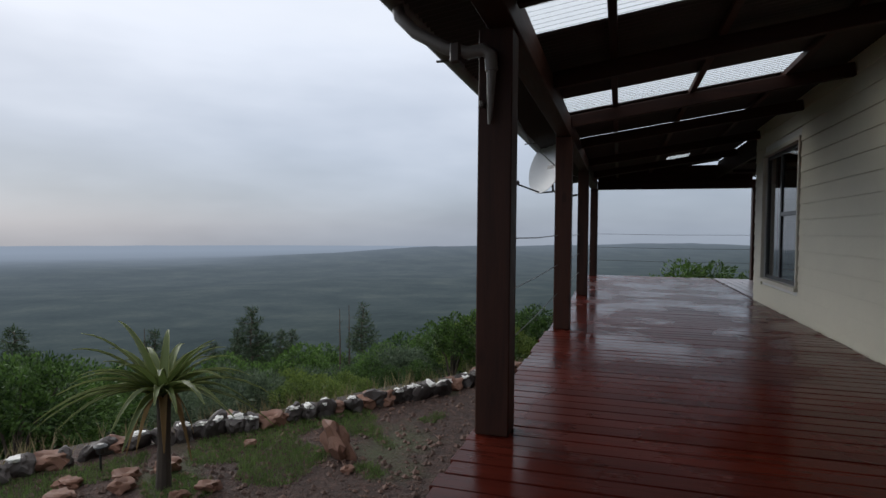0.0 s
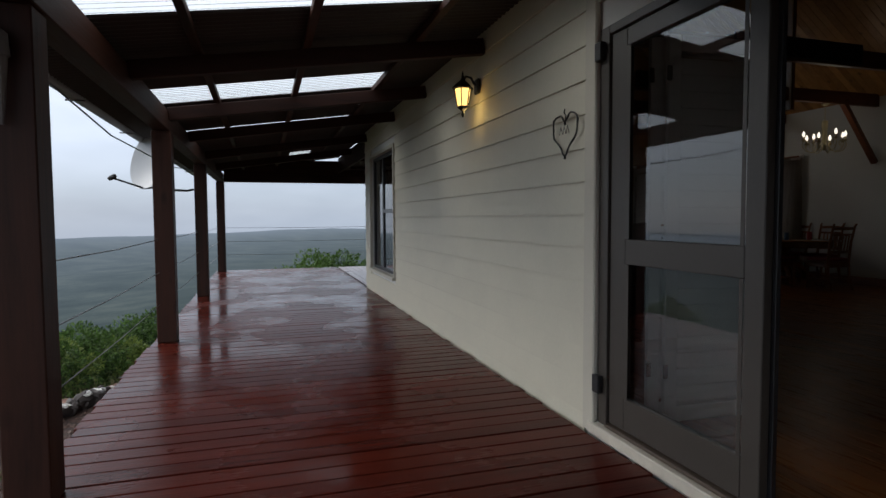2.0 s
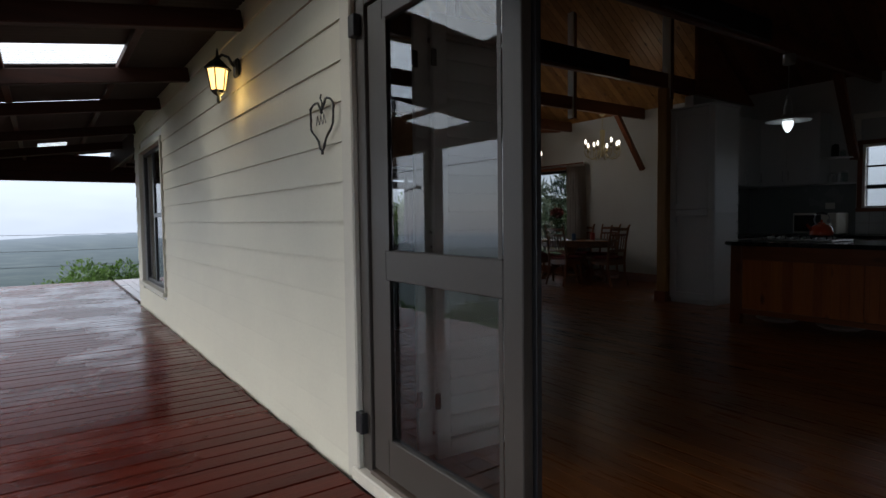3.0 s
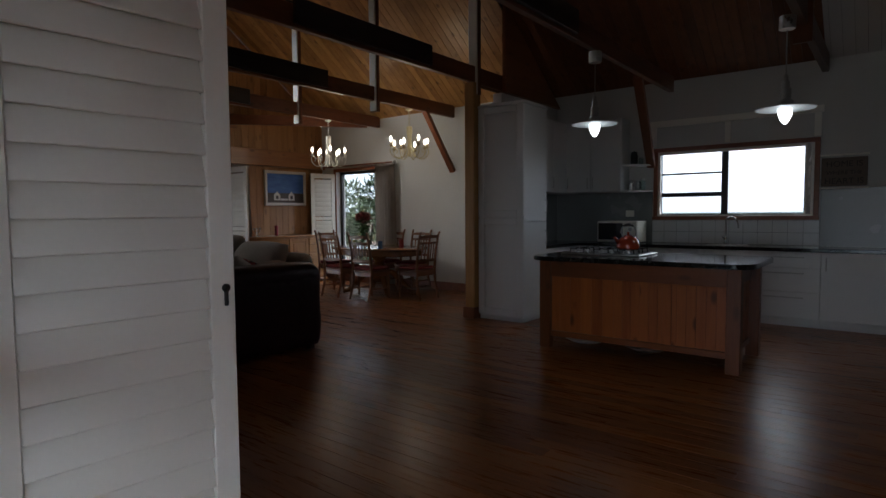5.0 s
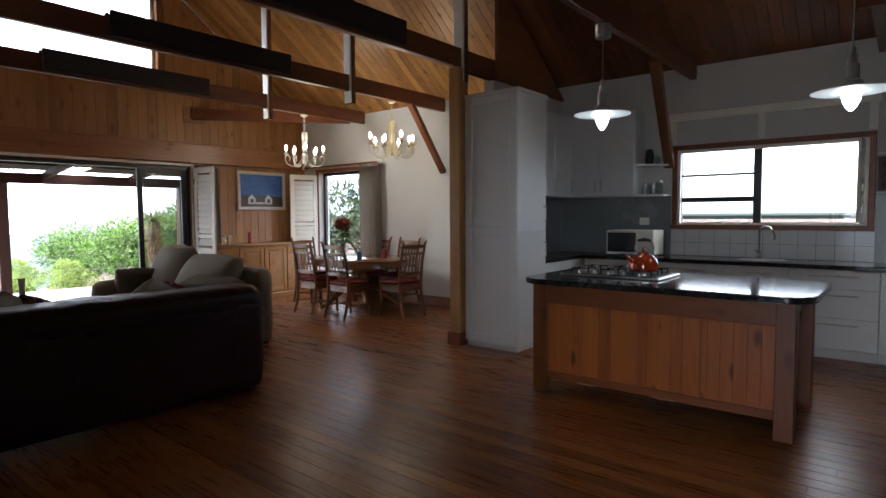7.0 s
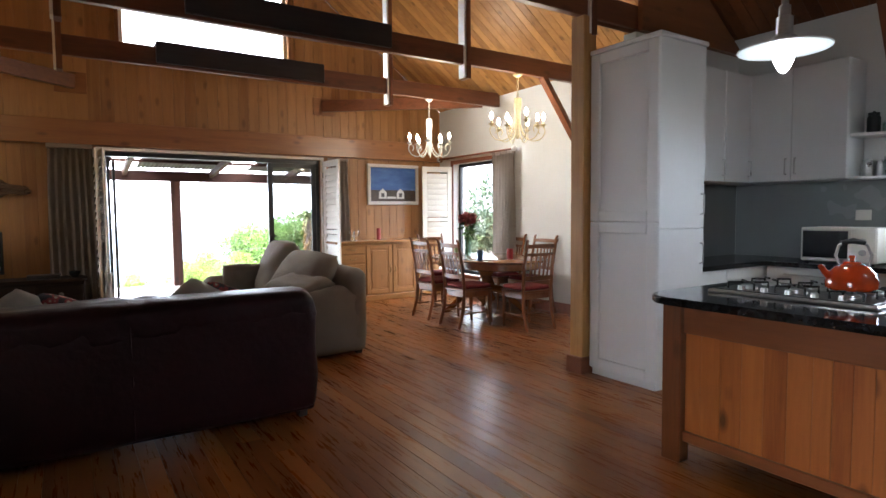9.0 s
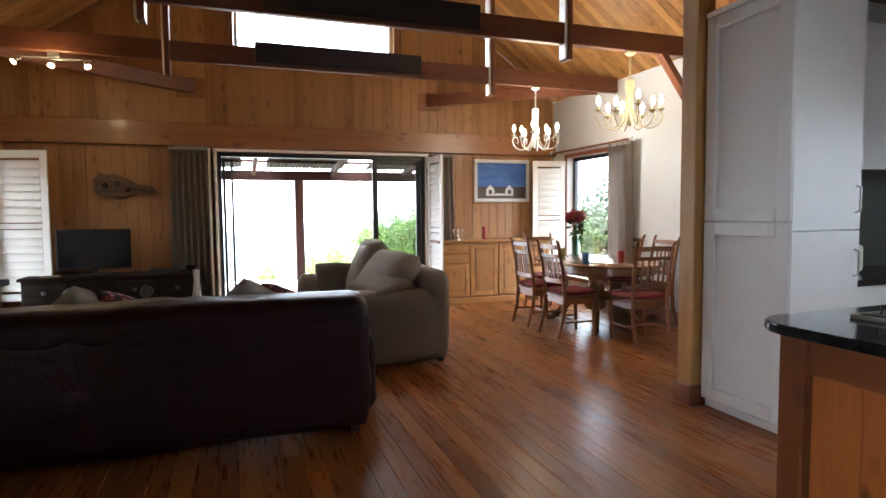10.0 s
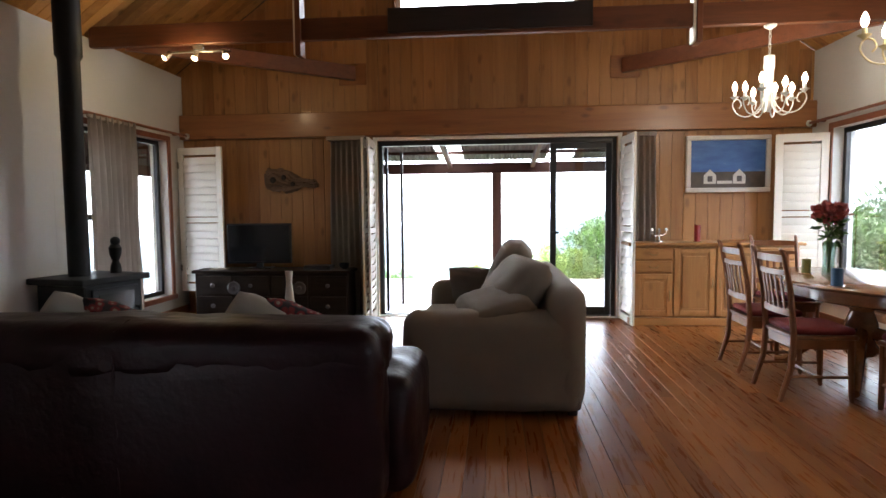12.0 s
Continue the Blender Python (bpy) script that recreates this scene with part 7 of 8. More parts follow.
for z0, z1 in ((0.065, 1.262), (1.268, 2.598)):
    d = part("side_frame", blocks(((-0.292, -0.318, z0), (-0.261, -0.225, z1)), ((-0.292, 0.235, z0), (-0.261, 0.325, z1)), ((-0.292, -0.225, z0), (-0.261, 0.235, z0 + 0.085)), ((-0.292, -0.225, z1 - 0.085), (-0.261, 0.235, z1)), bevel=0.007), M_WHITE_CAB, t)
for z0, z1 in ((0.065, 1.212), (1.218, 2.598)):
    d = part("door", blk((-0.279, -0.322, z0), (0.278, -0.302, z1), 0.004), M_WHITE_CAB, t)
    bm = bmesh.new()
    zh = 1.02 if z0 < 1 else 1.40
    tube(bm, [(0.235, -0.322, zh - 0.08), (0.235, -0.35, zh - 0.07), (0.235, -0.35, zh + 0.07), (0.235, -0.322, zh + 0.08)], 0.006, 8)
    part("handle", bm, M_STEEL, d, "steel bar handle", smooth=True)

# island
t = thing("kitchen_island", (8.36, 3.46, 0), 0, "orange pine kitchen island with boarded sides", "kitchen island")
for sx in (-0.42, 0.38):
    for sy in (-0.84, 0.84):
        part("leg", blk((sx - 0.045, sy - 0.065, 0), (sx + 0.045, sy + 0.045, 0.855), 0.006), M_ISLAND_Z, t)
part("core", blk((-0.38, -0.79, 0.13), (0.36, 0.79, 0.83), 0.002), M_ISLAND_Y, t)
for sx, s in ((-0.42, -1), (0.38, 1)):
    part("top_rail", blk((sx - 0.015, -0.794, 0.70), (sx + 0.02, 0.794, 0.855), 0.004), M_ISLAND_Y, t)
    part("bottom_rail", blk((sx - 0.015, -0.794, 0.115), (sx + 0.02, 0.794, 0.17), 0.004), M_ISLAND_Y, t)
part("stile", blk((-0.43, -0.36, 0.17), (-0.385, -0.28, 0.70), 0.004), M_ISLAND, t)
for sy in (-0.812, 0.812):
    part("end_rail", blk((-0.374, sy - 0.02, 0.70), (0.334, sy + 0.02, 0.855), 0.004), M_ISLAND_Y, t)
    part("end_rail", blk((-0.374, sy - 0.02, 0.115), (0.334, sy + 0.02, 0.17), 0.004), M_ISLAND_Y, t)
rng = random.Random(17)
y = -0.794
while y < 0.79:
    w = 0.079 if y < 0.15 else 0.107
    w = min(w, 0.794 - y)
    part("board", blk((-0.415 + rng.uniform(-0.001, 0.001), y + 0.0004, 0.168), (-0.39, y + w - 0.0004, 0.702), 0.0022), M_ISLAND, t)
    y += w
x = -0.374
while x < 0.33:
    w = min(0.1, 0.334 - x)
    for sy, s in ((-0.812, -1), (0.812, 1)):
        part("board", blk((x + 0.002, sy - 0.008, 0.168), (x + w - 0.002, sy + 0.008, 0.702), 0.004), M_ISLAND, t)
    x += w
# pale dishes on the floor under it
for y in (4.07, 3.45):
    t = thing("floor_dish", (8.40, y, 0), 0, "shallow white dish on the floor under the island", "dish", "dishes under the island")
    bm = bmesh.new()
    lathe(bm, [(0.15, 0.0), (0.16, 0.006), (0.215, 0.030), (0.22, 0.036), (0.205, 0.034), (0.15, 0.012), (0.02, 0.010)], 32)
    part("bowl", bm, M_CERAMIC, t, smooth=True)
# its granite top, rounded at the corners
bm = bmesh.new()
R, X0, X1, Y0, Y1 = 0.16, 7.81, 8.90, 2.46, 4.43
pts = []
for cx, cy, a0 in ((X1 - R, Y1 - R, 0), (X0 + R, Y1 - R, 90), (X0 + R, Y0 + R, 180), (X1 - R, Y0 + R, 270)):
    for k in range(9):
        a = radians(a0 + 90 * k / 8)
        pts.append((cx + R * math.cos(a) - 8.36, cy + R * math.sin(a) - 3.46))
lo = [bm.verts.new((px, py, 0.0)) for px, py in pts]
hi = [bm.verts.new((px, py, 0.042)) for px, py in pts]
n = len(pts)
bm.faces.new(list(reversed(lo)))
bm.faces.new(hi)
for k in range(n):
    bm.faces.new((lo[k], lo[(k + 1) % n], hi[(k + 1) % n], hi[k]))
bmesh.ops.bevel(bm, geom=[e for e in bm.edges if abs(e.verts[0].co.z - e.verts[1].co.z) < 1e-6], offset=0.008, segments=2, affect="EDGES")
t = thing("island_worktop", (8.36, 3.46, 0.857), 0, "black polished granite worktop with rounded corners", "worktop")
part("slab", bm, M_GRANITE, t, smooth=True, angle=40)
# gas hob
t = thing("gas_hob", (8.43, 3.86, 0.899), 0, "steel-edged gas hob with black pan supports", "hob")
part("tray", blk((-0.26, -0.40, 0.0), (0.26, 0.40, 0.018), 0.006), M_STEEL, t)
part("plate", blk((-0.235, -0.375, 0.018), (0.235, 0.375, 0.023), 0.003), M_BLACK_ALU, t, "black glass plate")
for bx in (-0.12, 0.12):
    for by in (-0.25, 0.0, 0.25):
        bm = bmesh.new()
        lathe(bm, [(0.048, 0.023), (0.048, 0.034), (0.034, 0.036), (0.034, 0.044), (0.012, 0.046)], 18, pose(bx, by, 0))
        bu = part("burner", bm, M_STEEL, t, smooth=True)
        for k in range(4):
            bm = bmesh.new()
            a = math.pi / 4 + k * math.pi / 2
            tube(bm, [(bx + 0.10 * math.cos(a), by + 0.10 * math.sin(a), 0.024), (bx + 0.10 * math.cos(a), by + 0.10 * math.sin(a), 0.058), (bx + 0.03 * math.cos(a), by + 0.03 * math.sin(a), 0.058)], 0.006, 6)
            part("pan_support", bm, M_IRON, bu, "black iron pan support")
for k in range(5):
    bm = bmesh.new()
    lathe(bm, [(0.018, 0.023), (0.016, 0.045), (0.012, 0.047)], 14, pose(-0.205, -0.24 + 0.12 * k, 0))
    part("knob", bm, M_STEEL, t, smooth=True)
# kettle
M_ORANGE = plain("orange_red_enamel", (0.48, 0.050, 0.012), 0.12, 0, 0.1, 5, 0.01, coat=0.6)
t = thing("kettle", (8.39, 3.65, 0.957), 140, "orange-red enamel whistling kettle on the hob", "kettle")
t.scale = (0.88, 0.88, 0.88)
bm = bmesh.new()
lathe(bm, [(0.108, 0.0), (0.124, 0.012), (0.127, 0.045), (0.112, 0.095), (0.080, 0.128), (0.045, 0.145)], 28)
part("body", bm, M_ORANGE, t, smooth=True)
bm = bmesh.new()
lathe(bm, [(0.046, 0.145), (0.040, 0.155), (0.012, 0.160), (0.012, 0.172), (0.018, 0.178), (0.012, 0.19)], 18)
part("lid", bm, M_ORANGE, t, smooth=True)
bm = bmesh.new()
tube(bm, [(0.09, 0, 0.06), (0.14, 0, 0.10), (0.165, 0, 0.135)], [0.026, 0.018, 0.013], 12)
part("spout", bm, M_ORANGE, t, smooth=True)
bm = bmesh.new()
tube(bm, [(-0.085, 0, 0.11), (-0.10, 0, 0.19), (-0.075, 0, 0.245), (-0.04, 0, 0.262)], 0.008, 8)
tube(bm, [(0.06, 0, 0.125), (0.085, 0, 0.19), (0.07, 0, 0.245), (0.04, 0, 0.262)], 0.008, 8)
part("handle_bow", bm, M_STEEL, t, "steel handle bow", smooth=True)
bm = bmesh.new()
tube(bm, [(-0.06, 0, 0.258), (0.0, 0, 0.27), (0.06, 0, 0.258)], [0.013, 0.016, 0.013], 10)
part("grip", bm, M_BLACK_ALU, t, "black grip", smooth=True)


def bar_handle(bm, p, q, out):
    p, q, o = Vector(p), Vector(q), Vector(out)
    tube(bm, [p, p + o, q + o, q], 0.006, 8)


def base_unit(y0, y1, fronts, label):
    """A base cabinet on the east run; fronts: (z0, z1, handle) from below."""
    t = thing("base_cabinet", (10.70, (y0 + y1) / 2, 0), 0, label, "kitchen cabinet", "kitchen base cabinets")
    h = (y1 - y0) / 2
    part("carcass", blk((-0.26, -h + 0.001, 0.10), (0.285, h - 0.001, 0.858), 0.002), M_WHITE_CAB, t)
    part("plinth", blk((-0.21, -h + 0.001, 0), (0.28, h - 0.001, 0.10), 0.002), M_WHITE_CAB, t)
    for z0, z1, kind in fronts:
        d = part("drawer" if kind == "d" else "door", blk((-0.280, -h + 0.003, z0), (-0.261, h - 0.003, z1), 0.003), M_WHITE_CAB, t)
        bm = bmesh.new()
        if kind == "d":
            bar_handle(bm, (-0.28, -h * 0.55, z1 - 0.06), (-0.28, h * 0.55, z1 - 0.06), (-0.028, 0, 0))
        else:
            bar_handle(bm, (-0.28, h - 0.05, z1 - 0.20), (-0.28, h - 0.05, z1 - 0.06), (-0.028, 0, 0))
        part("handle", bm, M_STEEL, d, "steel bar handle", smooth=True)


ONE = [(0.105, 0.675, "p"), (0.681, 0.855, "d")]
base_unit(3.52, 4.40, ONE, "white base cabinet with a top drawer")
base_unit(2.96, 3.52, ONE, "white base cabinet under the sink")
base_unit(2.24, 2.96, [(0.105, 0.40, "d"), (0.406, 0.675, "d"), (0.681, 0.855, "d")], "white base cabinet with three wide drawers")
base_unit(1.55, 2.24, [(0.105, 0.855, "p")], "white base cabinet with a plain door")
base_unit(0.85, 1.55, [(0.105, 0.855, "p")], "white base cabinet with a plain door")
base_unit(4.40, 5.10, ONE, "white base cabinet with a top drawer")
t = thing("corner_cabinet", (10.05, 5.42, 0), 0, "white base cabinet along the partition", "kitchen cabinet")
part("carcass", blk((-0.64, -0.28, 0.10), (0.93, 0.30, 0.858), 0.002), M_WHITE_CAB, t)
part("plinth", blk((-0.64, -0.23, 0), (0.93, 0.30, 0.10), 0.002), M_WHITE_CAB, t)
for k in range(2):
    part("door", blk((-0.64 + 0.42 * k, -0.30, 0.105), (-0.225 + 0.42 * k, -0.281, 0.855), 0.003), M_WHITE_CAB, t)
setting("kitchen_worktop", "black polished granite worktop along the kitchen wall", "worktop",
        blocks(((10.38, 0.85, 0.859), (10.995, 5.725, 0.90)), ((9.385, 5.10, 0.859), (10.379, 5.725, 0.90)), bevel=0.004), M_GRANITE)
setting("splashback", "plain grey splashback above the worktop", "splashback",
        blocks(((10.986, 4.27, 0.901), (10.999, 5.715, 1.60)), ((10.986, 0.85, 0.901), (10.999, 2.31, 1.58)), ((9.386, 5.716, 0.901), (10.985, 5.729, 1.60))), M_SPLASH)
tiles = setting("tiled_splashback", "glossy white tiles under the kitchen window", "splashback", blk((10.992, 2.312, 0.901), (10.999, 4.268, 1.205)), M_SPLASH)
M_TILE = plain("glossy_white_tile", (0.68, 0.69, 0.69), 0.08, 0, 0.03, 5, 0.01)
me = mesh_of("tile", blk((-0.006, -0.0795, -0.0735), (0.0, 0.0795, 0.0735), 0.003), M_TILE)
for r in range(2):
    for k in range(12):
        piece("tile", me, tiles, pose(10.9915, 2.312 + 0.0815 + 0.163 * k, 0.978 + 0.151 * r))
# sink and tap
t = thing("sink", (10.70, 3.24, 0.90), 0, "round-edged steel sink set in the worktop", "sink")
bm = bmesh.new()
lathe(bm, [(0.23, 0.0), (0.232, 0.006), (0.205, 0.008), (0.195, 0.003), (0.05, 0.002)], 32)
part("bowl", bm, M_STEEL, t, smooth=True)
t = thing("kitchen_tap", (10.86, 3.30, 0.90), 62, "chrome swan-neck kitchen tap", "tap")
M_CHROME = plain("chrome", (0.60, 0.60, 0.60), 0.10, 1.0, 0.05, 5, 0)
bm = bmesh.new()
lathe(bm, [(0.028, 0.0), (0.028, 0.012), (0.020, 0.02), (0.020, 0.09), (0.014, 0.10)], 16)
part("base", bm, M_CHROME, t, smooth=True)
bm = bmesh.new()
tube(bm, [(0, 0, 0.09), (0, 0, 0.26)] + [(-0.09 + 0.09 * math.cos(a), 0.02 * math.sin(a), 0.26 + 0.09 * math.sin(a)) for a in [math.pi * k / 8 for k in range(1, 9)]] + [(-0.18, 0, 0.21)], 0.011, 10)
part("spout", bm, M_CHROME, t, smooth=True)
bm = bmesh.new()
tube(bm, [(0, 0.02, 0.07), (-0.01, 0.07, 0.10)], [0.008, 0.006], 8)
part("lever", bm, M_CHROME, t, smooth=True)
# upper cabinets and shelves
t = thing("wall_cabinet", (10.83, 5.14, 1.61), 0, "white double-door wall cabinet", "kitchen cabinet", "kitchen wall cabinets")
part("carcass", blk((-0.14, -0.54, 0), (0.165, 0.575, 1.0), 0.002), M_WHITE_CAB, t)
for k in range(2):
    y0 = -0.54 + k * 0.44
    d = part("door", blk((-0.162, y0 + 0.002, 0.002), (-0.141, y0 + 0.438, 0.998), 0.003), M_WHITE_CAB, t)
    bm = bmesh.new()
    yh = y0 + (0.40 if k == 0 else 0.04)
    bar_handle(bm, (-0.162, yh, 0.06), (-0.162, yh, 0.20), (-0.028, 0, 0))
    part("handle", bm, M_STEEL, d, "steel bar handle", smooth=True)
t = thing("wall_cabinet", (10.03, 5.57, 1.61), 0, "white wall cabinet on the partition", "kitchen cabinet", "kitchen wall cabinets")
part("carcass", blk((-0.64, -0.14, 0), (0.655, 0.145, 1.0), 0.002), M_WHITE_CAB, t)
for k in range(3):
    x0 = -0.64 + k * 0.43
    d = part("door", blk((x0 + 0.002, -0.161, 0.002), (x0 + 0.428, -0.141, 0.998), 0.003), M_WHITE_CAB, t)
    bm = bmesh.new()
    bar_handle(bm, (x0 + 0.39, -0.161, 0.06), (x0 + 0.39, -0.161, 0.20), (0, -0.028, 0))
    part("handle", bm, M_STEEL, d, "steel bar handle", smooth=True)
t = thing("wall_cabinet", (10.83, 1.35, 1.58), 0, "white wall cabinet beside the sign", "kitchen cabinet", "kitchen wall cabinets")
part("carcass", blk((-0.14, -0.34, 0), (0.168, 0.34, 0.82), 0.002), M_WHITE_CAB, t)
part("door", blk((-0.161, -0.338, 0.002), (-0.141, 0.338, 0.818), 0.003), M_WHITE_CAB, t)
for z in (1.60, 1.955):
    bm = bmesh.new()
    pts = [(10.998, 4.27), (10.998, 4.595)] + [(10.998 - 0.30 * math.sin(a), 4.595 - 0.32 * (1 - math.cos(a))) for a in [math.pi / 2 * k / 8 for k in range(1, 9)]]
    pts = [(10.998, 4.27)] + [(10.998 - 0.29 * math.sin(math.pi / 2 * k / 8), 4.27 + 0.325 * (1 - math.cos(math.pi / 2 * k / 8))) for k in range(9)] + [(10.998, 4.595)]
    lo = [bm.verts.new((px, py, z)) for px, py in pts[1:]]
    hi = [bm.verts.new((px, py, z + 0.022)) for px, py in pts[1:]]
    n = len(lo)
    bm.faces.new(lo)
    bm.faces.new(list(reversed(hi)))
    for k in range(n):
        bm.faces.new((lo[k], hi[k], hi[(k + 1) % n], lo[(k + 1) % n]))
    bmesh.ops.recalc_face_normals(bm, faces=bm.faces)
    tagged(new("corner_shelf", mesh_of("corner_shelf", bm, M_WHITE_CAB)), "white rounded corner shelf on the kitchen wall", "shelf", "kitchen corner shelves")


def jar(x, y, z, r, h, mat, label, lid=None):
    t = thing("jar", (x, y, z), 0, label, "jar", "shelf jars")
    bm = bmesh.new()
    lathe(bm, [(r * 0.9, 0), (r, 0.008), (r, h * 0.72), (r * 0.8, h * 0.80)], 16)
    part("body", bm, mat, t, smooth=True)
    bm = bmesh.new()
    lathe(bm, [(r * 0.86, h * 0.80), (r * 0.86, h * 0.93), (r * 0.25, h * 0.95), (r * 0.2, h)], 16)
    part("lid", bm, lid or mat, t, smooth=True)


jar(10.90, 4.50, 1.977, 0.048, 0.19, M_IRON, "dark lidded jar on the corner shelf")
jar(10.92, 4.41, 1.977, 0.032, 0.11, M_GLASS_TOP, "small glass jar on the corner shelf", M_STEEL)
jar(10.88, 4.53, 1.622, 0.045, 0.15, M_STEEL, "steel canister on the corner shelf")
jar(10.93, 4.45, 1.622, 0.040, 0.14, M_STEEL, "steel canister on the corner shelf")
jar(10.90, 4.38, 1.622, 0.042, 0.17, M_GLASS_TOP, "glass storage jar on the corner shelf", M_STEEL)
# microwave
t = thing("microwave", (10.72, 4.60, 0.90), 0, "white microwave oven on the worktop", "microwave")
part("case", blk((-0.17, -0.28, 0.012), (0.19, 0.28, 0.30), 0.008), M_WHITE, t)
d = part("door", blk((-0.186, -0.10, 0.02), (-0.171, 0.275, 0.292), 0.006), M_WHITE, t)
part("window", blk((-0.190, -0.085, 0.045), (-0.1865, 0.258, 0.272), 0.001), M_SCREEN, d, "dark oven window")
part("control_panel", blk((-0.186, -0.275, 0.02), (-0.171, -0.105, 0.292), 0.004), M_WHITE, t)
for z in (0.10, 0.19):
    bm = bmesh.new()
    lathe(bm, [(0.026, 0), (0.024, 0.018), (0.01, 0.02)], 16, pose(-0.186, -0.19, z, 0, -90, 0))
    part("knob", bm, M_STEEL, t, smooth=True)
for sx in (-0.14, 0.16):
    for sy in (-0.24, 0.24):
        part("foot", blk((sx - 0.015, sy - 0.015, 0.0), (sx + 0.015, sy + 0.015, 0.013), 0.002), M_BLACK_ALU, t)
t = thing("toaster", (9.75, 5.45, 0.90), 0, "white toaster on the worktop", "toaster")
part("case", blk((-0.14, -0.09, 0.01), (0.14, 0.09, 0.20), 0.03, 3), M_WHITE, t, smooth=True)
part("base", blk((-0.13, -0.08, 0.0), (0.13, 0.08, 0.012), 0.004), M_BLACK_ALU, t)
t = thing("wall_socket", (10.985, 4.58, 1.30), 0, "white double wall socket on the splashback", "socket")
part("plate", blk((-0.010, -0.06, -0.045), (0.0, 0.06, 0.045), 0.004), M_WHITE, t)
for s in (-1, 1):
    part("switch", blk((-0.014, s * 0.028 - 0.010, 0.005), (-0.0102, s * 0.028 + 0.010, 0.028), 0.002), M_WHITE, t)
# battens over the window
bt = thing("wall_battens", (XK, 3.30, 2.24), 0, "white battens framing a wall panel above the kitchen window", "panelling", kind="structure")
for a, b in (((10.945, 2.30, 2.47), (10.999, 4.30, 2.55)), ((10.965, 2.32, 2.20), (10.999, 2.39, 2.469)), ((10.965, 3.29, 2.20), (10.999, 3.36, 2.469)), ((10.965, 4.22, 2.20), (10.999, 4.29, 2.469))):
    part("batten", blk(a, b, 0.004), M_WHITE, bt, world=True)
# sign
M_SIGN = wood("dark_sign_wood", (0.075, 0.052, 0.038), (0.16, 0.115, 0.085), "y", 0.6, vary=0.2)
M_SIGN_TXT = plain("dark_sign_paint", (0.026, 0.018, 0.014), 0.6, 0, 0.2, 20, 0.1)
t = thing("kitchen_sign", (10.992, 2.09, 1.60), 0, "brown wooden sign reading HOME IS WHERE THE HEART IS", "sign")
part("board", blk((-0.022, -0.22, 0.0), (0.0, 0.22, 0.33), 0.004), M_SIGN, t)
for z in (-0.03, 0.35):
    part("rail", blk((-0.06, -0.235, z), (0.004, 0.235, z + 0.018), 0.004), M_WHITE, t, "white painted rail")
dg = bpy.context.evaluated_depsgraph_get()
for row, (txt, size) in enumerate((("HOME IS", 0.092), ("WHERE THE", 0.062), ("HEART IS", 0.092))):
    cu = bpy.data.curves.new("lettering", "FONT")
    cu.body, cu.size, cu.align_x, cu.extrude = txt, size, "CENTER", 0.001
    tmp = bpy.data.objects.new("lettering_curve", cu)
    me = bpy.data.meshes.new_from_object(tmp)
    bpy.data.objects.remove(tmp)
    me.materials.append(M_SIGN_TXT)
    ob = new("lettering", me)
    ob.parent = t
    ob.matrix_basis = pose(-0.0235, 0, (0.225, 0.135, 0.03)[row], 90, 0, -90)
    ob["label"] = "dark painted letters"
# ---- pieces of floors and walls ----
def board_mesh(name, l, w, h, mat, along="x", bev=0.004):
    s = (l / 2, w / 2, h / 2) if along == "x" else ((w / 2, l / 2, h / 2) if along == "y" else (w / 2, h / 2, l / 2))
    return mesh_of(name, blk([-v for v in s], s, bev), mat)


# deck boards across the side deck
me = board_mesh("deck_board", 2.86, 0.136, 0.032, M_DECK, "x", 0.005)
y = -2.9
rnd = random.Random(4)
while y < 15.5:
    piece("deck_board", me, deck, pose(1.47 + rnd.uniform(-0.012, 0.012), y, DECK - 0.016 + rnd.uniform(-0.0015, 0.0015)))
    y += 0.143
me = board_mesh("front_board", 4.42, 0.136, 0.032, M_DECK_SKY_SHEEN, "y", 0.005)
x = 3.03
while x < 11.3:
    piece("front_board", me, deck, pose(x, 13.32, DECK - 0.016 + rnd.uniform(-0.0015, 0.0015)))
    x += 0.143
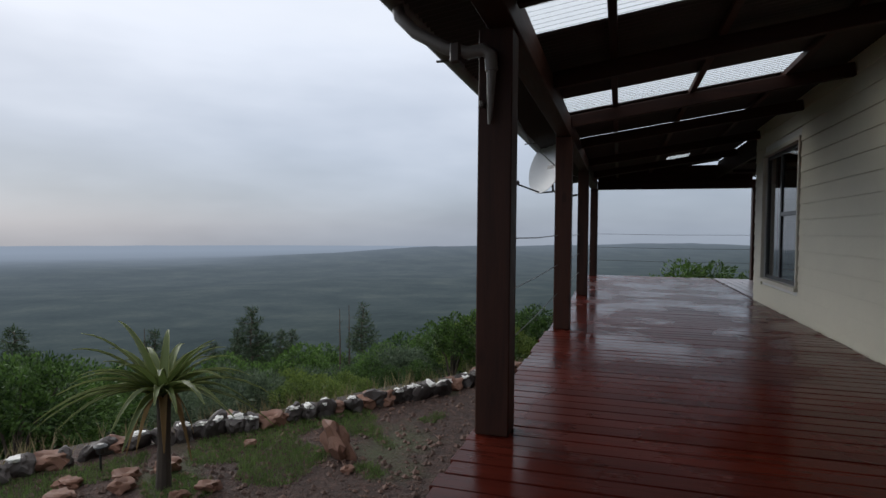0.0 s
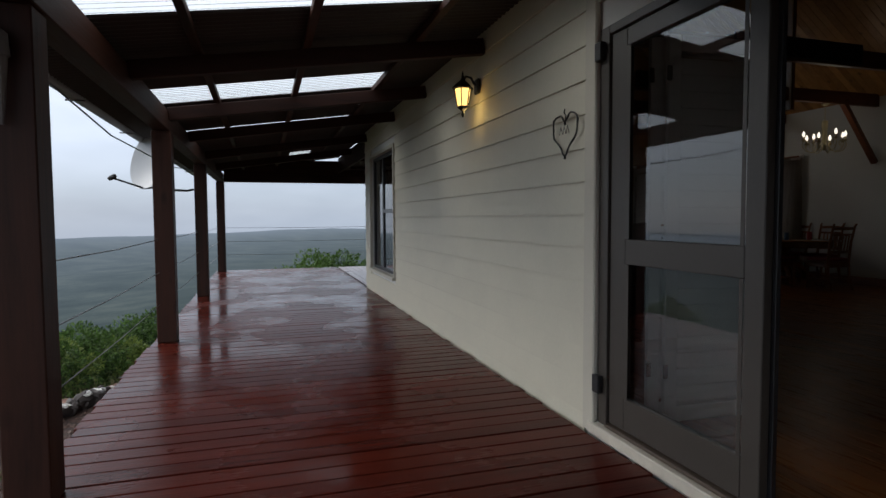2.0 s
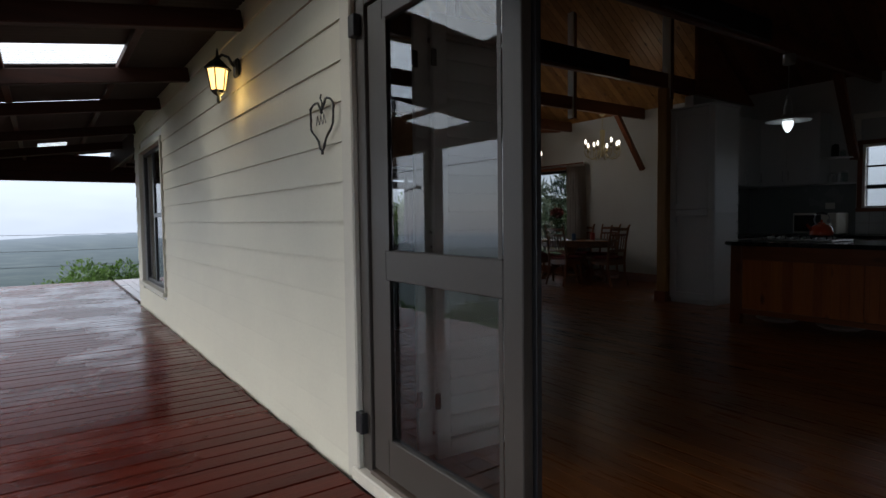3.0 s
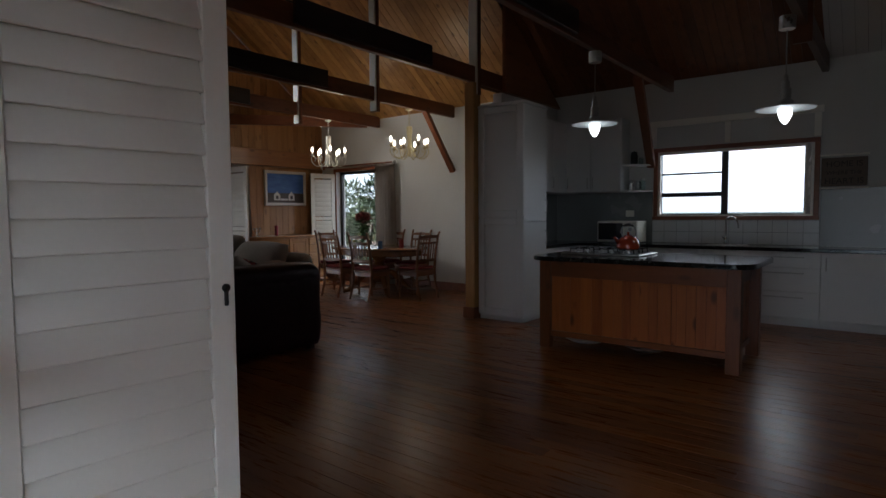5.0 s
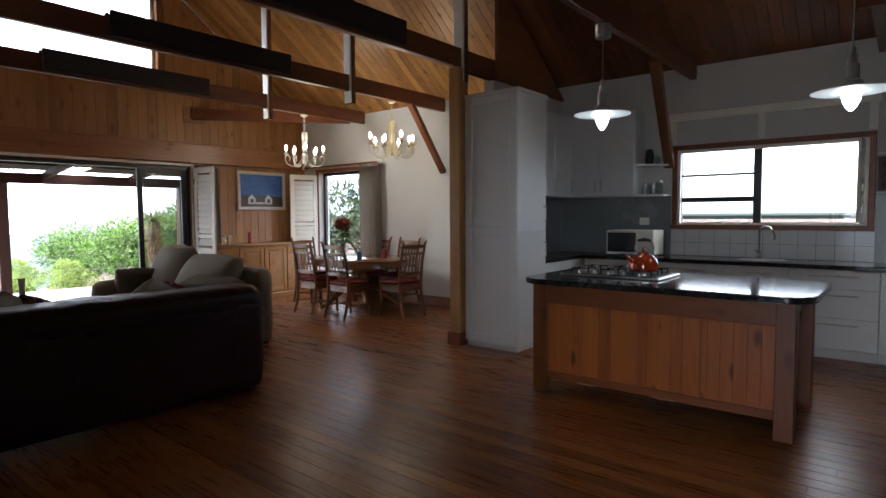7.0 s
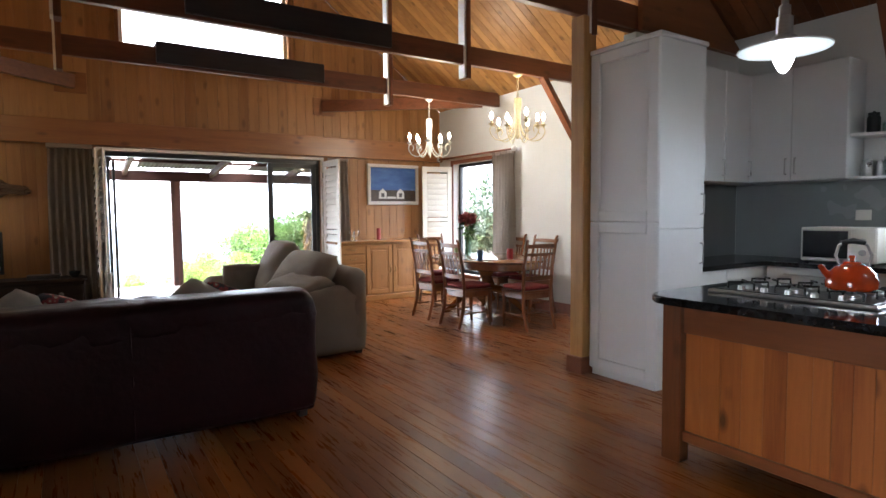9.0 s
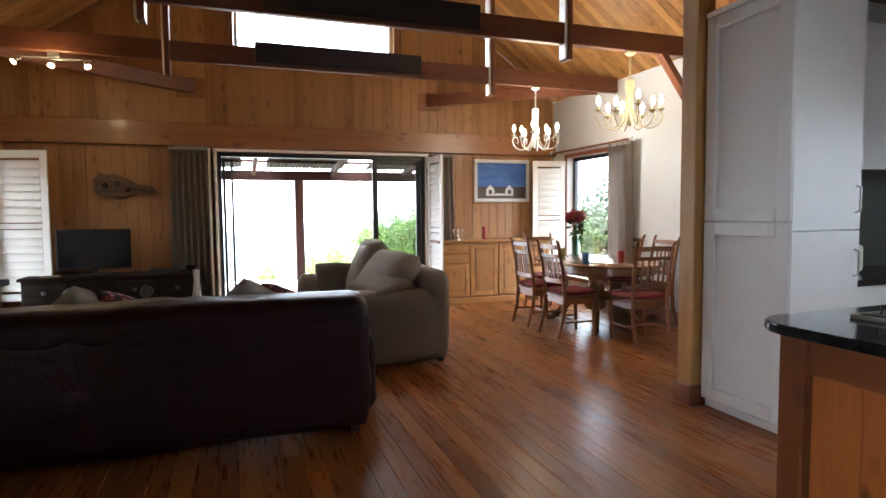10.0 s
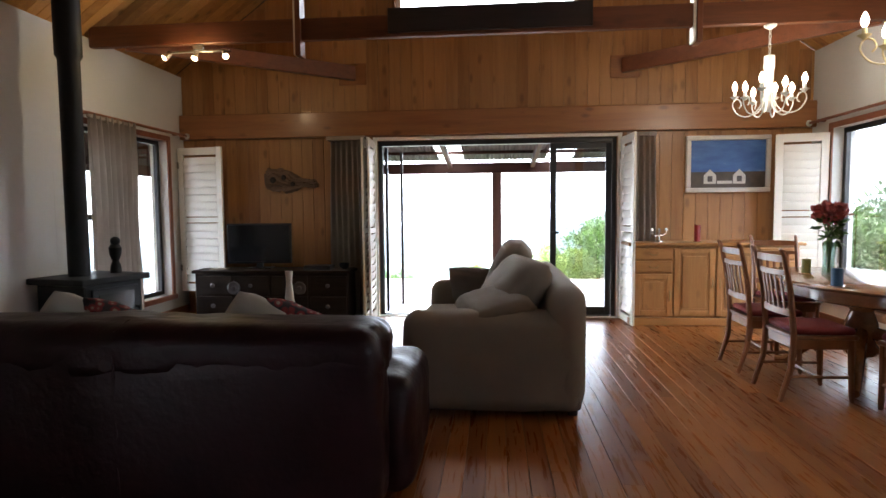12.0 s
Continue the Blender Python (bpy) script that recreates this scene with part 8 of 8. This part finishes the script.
# floorboards
W = 0.108
me_a = board_mesh("floor_board", 4.0, W - 0.0020, 0.022, M_FLOOR, "y", 0.0008)
x = XI + W / 2
i = 0
while x < XK:
    off = rnd.uniform(0, 4.0)
    y = YS - off
    while y < YN:
        a, b = max(y, YS), min(y + 4.0, YN)
        if b - a > 0.05:
            if b - a > 3.99:
                piece("floor_board", me_a, floor, pose(x, (a + b) / 2, -0.011))
            else:
                piece("floor_board", board_mesh("floor_board", b - a - 0.002, W - 0.0020, 0.022, M_FLOOR, "y", 0.0008), floor, pose(x, (a + b) / 2, -0.011))
        y += 4.0
    x += W
    i += 1


# lap siding on the west wall
def lap(y0, y1, z):
    bm = bmesh.new()
    x_in, t0, t1 = 2.951, 0.026, 0.013
    pts = [(x_in, z), (x_in - t0, z), (x_in - t0, z + 0.012), (x_in - t1, z + 0.205), (x_in, z + 0.205)]
    a = [bm.verts.new((x, y0, zz)) for x, zz in pts]
    b = [bm.verts.new((x, y1, zz)) for x, zz in pts]
    bm.faces.new(list(reversed(a)))
    bm.faces.new(b)
    for k in range(5):
        bm.faces.new((a[k], a[(k + 1) % 5], b[(k + 1) % 5], b[k]))
    bmesh.ops.recalc_face_normals(bm, faces=bm.faces)
    ob = new("siding_plank", mesh_of("siding_plank", bm, M_SIDING))
    ob.parent = wall_west


z = 0.005 - 0.195
while z < 2.95:
    hits_win = z + 0.19 > WZ0 - 0.05 and z < WZ1 + 0.05
    hits_door = z < DZ
    if hits_win:
        lap(3.556, WY0 - 0.051, z)
        lap(WY1 + 0.051, YO, z)
    else:
        lap(3.556, YO, z)
    lap(YS, 1.099, z)
    if not hits_door:
        lap(1.10, 3.555, z)
    z += 0.195
# gable boarding inside
x = XI + 0.006
while x < XE - 0.02:
    w = min(0.138, XE - 0.006 - x)
    segs = [(0.0, 2.228)]
    if x + w > SX0 - 0.05 and x < SX1 + 0.05:
        segs = []
    segs.append((2.532, ceil_z(x if x < XR else x + w) - 0.004) if not (x + w > HX0 - 0.04 and x < HX1 + 0.04) else (2.532, HZ0 - 0.041))
    if x + w > HX0 - 0.04 and x < HX1 + 0.04:
        segs.append((HZ1 + 0.041, ceil_z(x if x < XR else x + w) - 0.004))
    for a, b in segs:
        me = mesh_of("gable_board", blk((x, YN, a), (x + w - 0.001, YN + 0.019, b), 0.0018), M_GABLE)
        ob = new("gable_board", me)
        ob.parent = wall_north
    x += 0.14
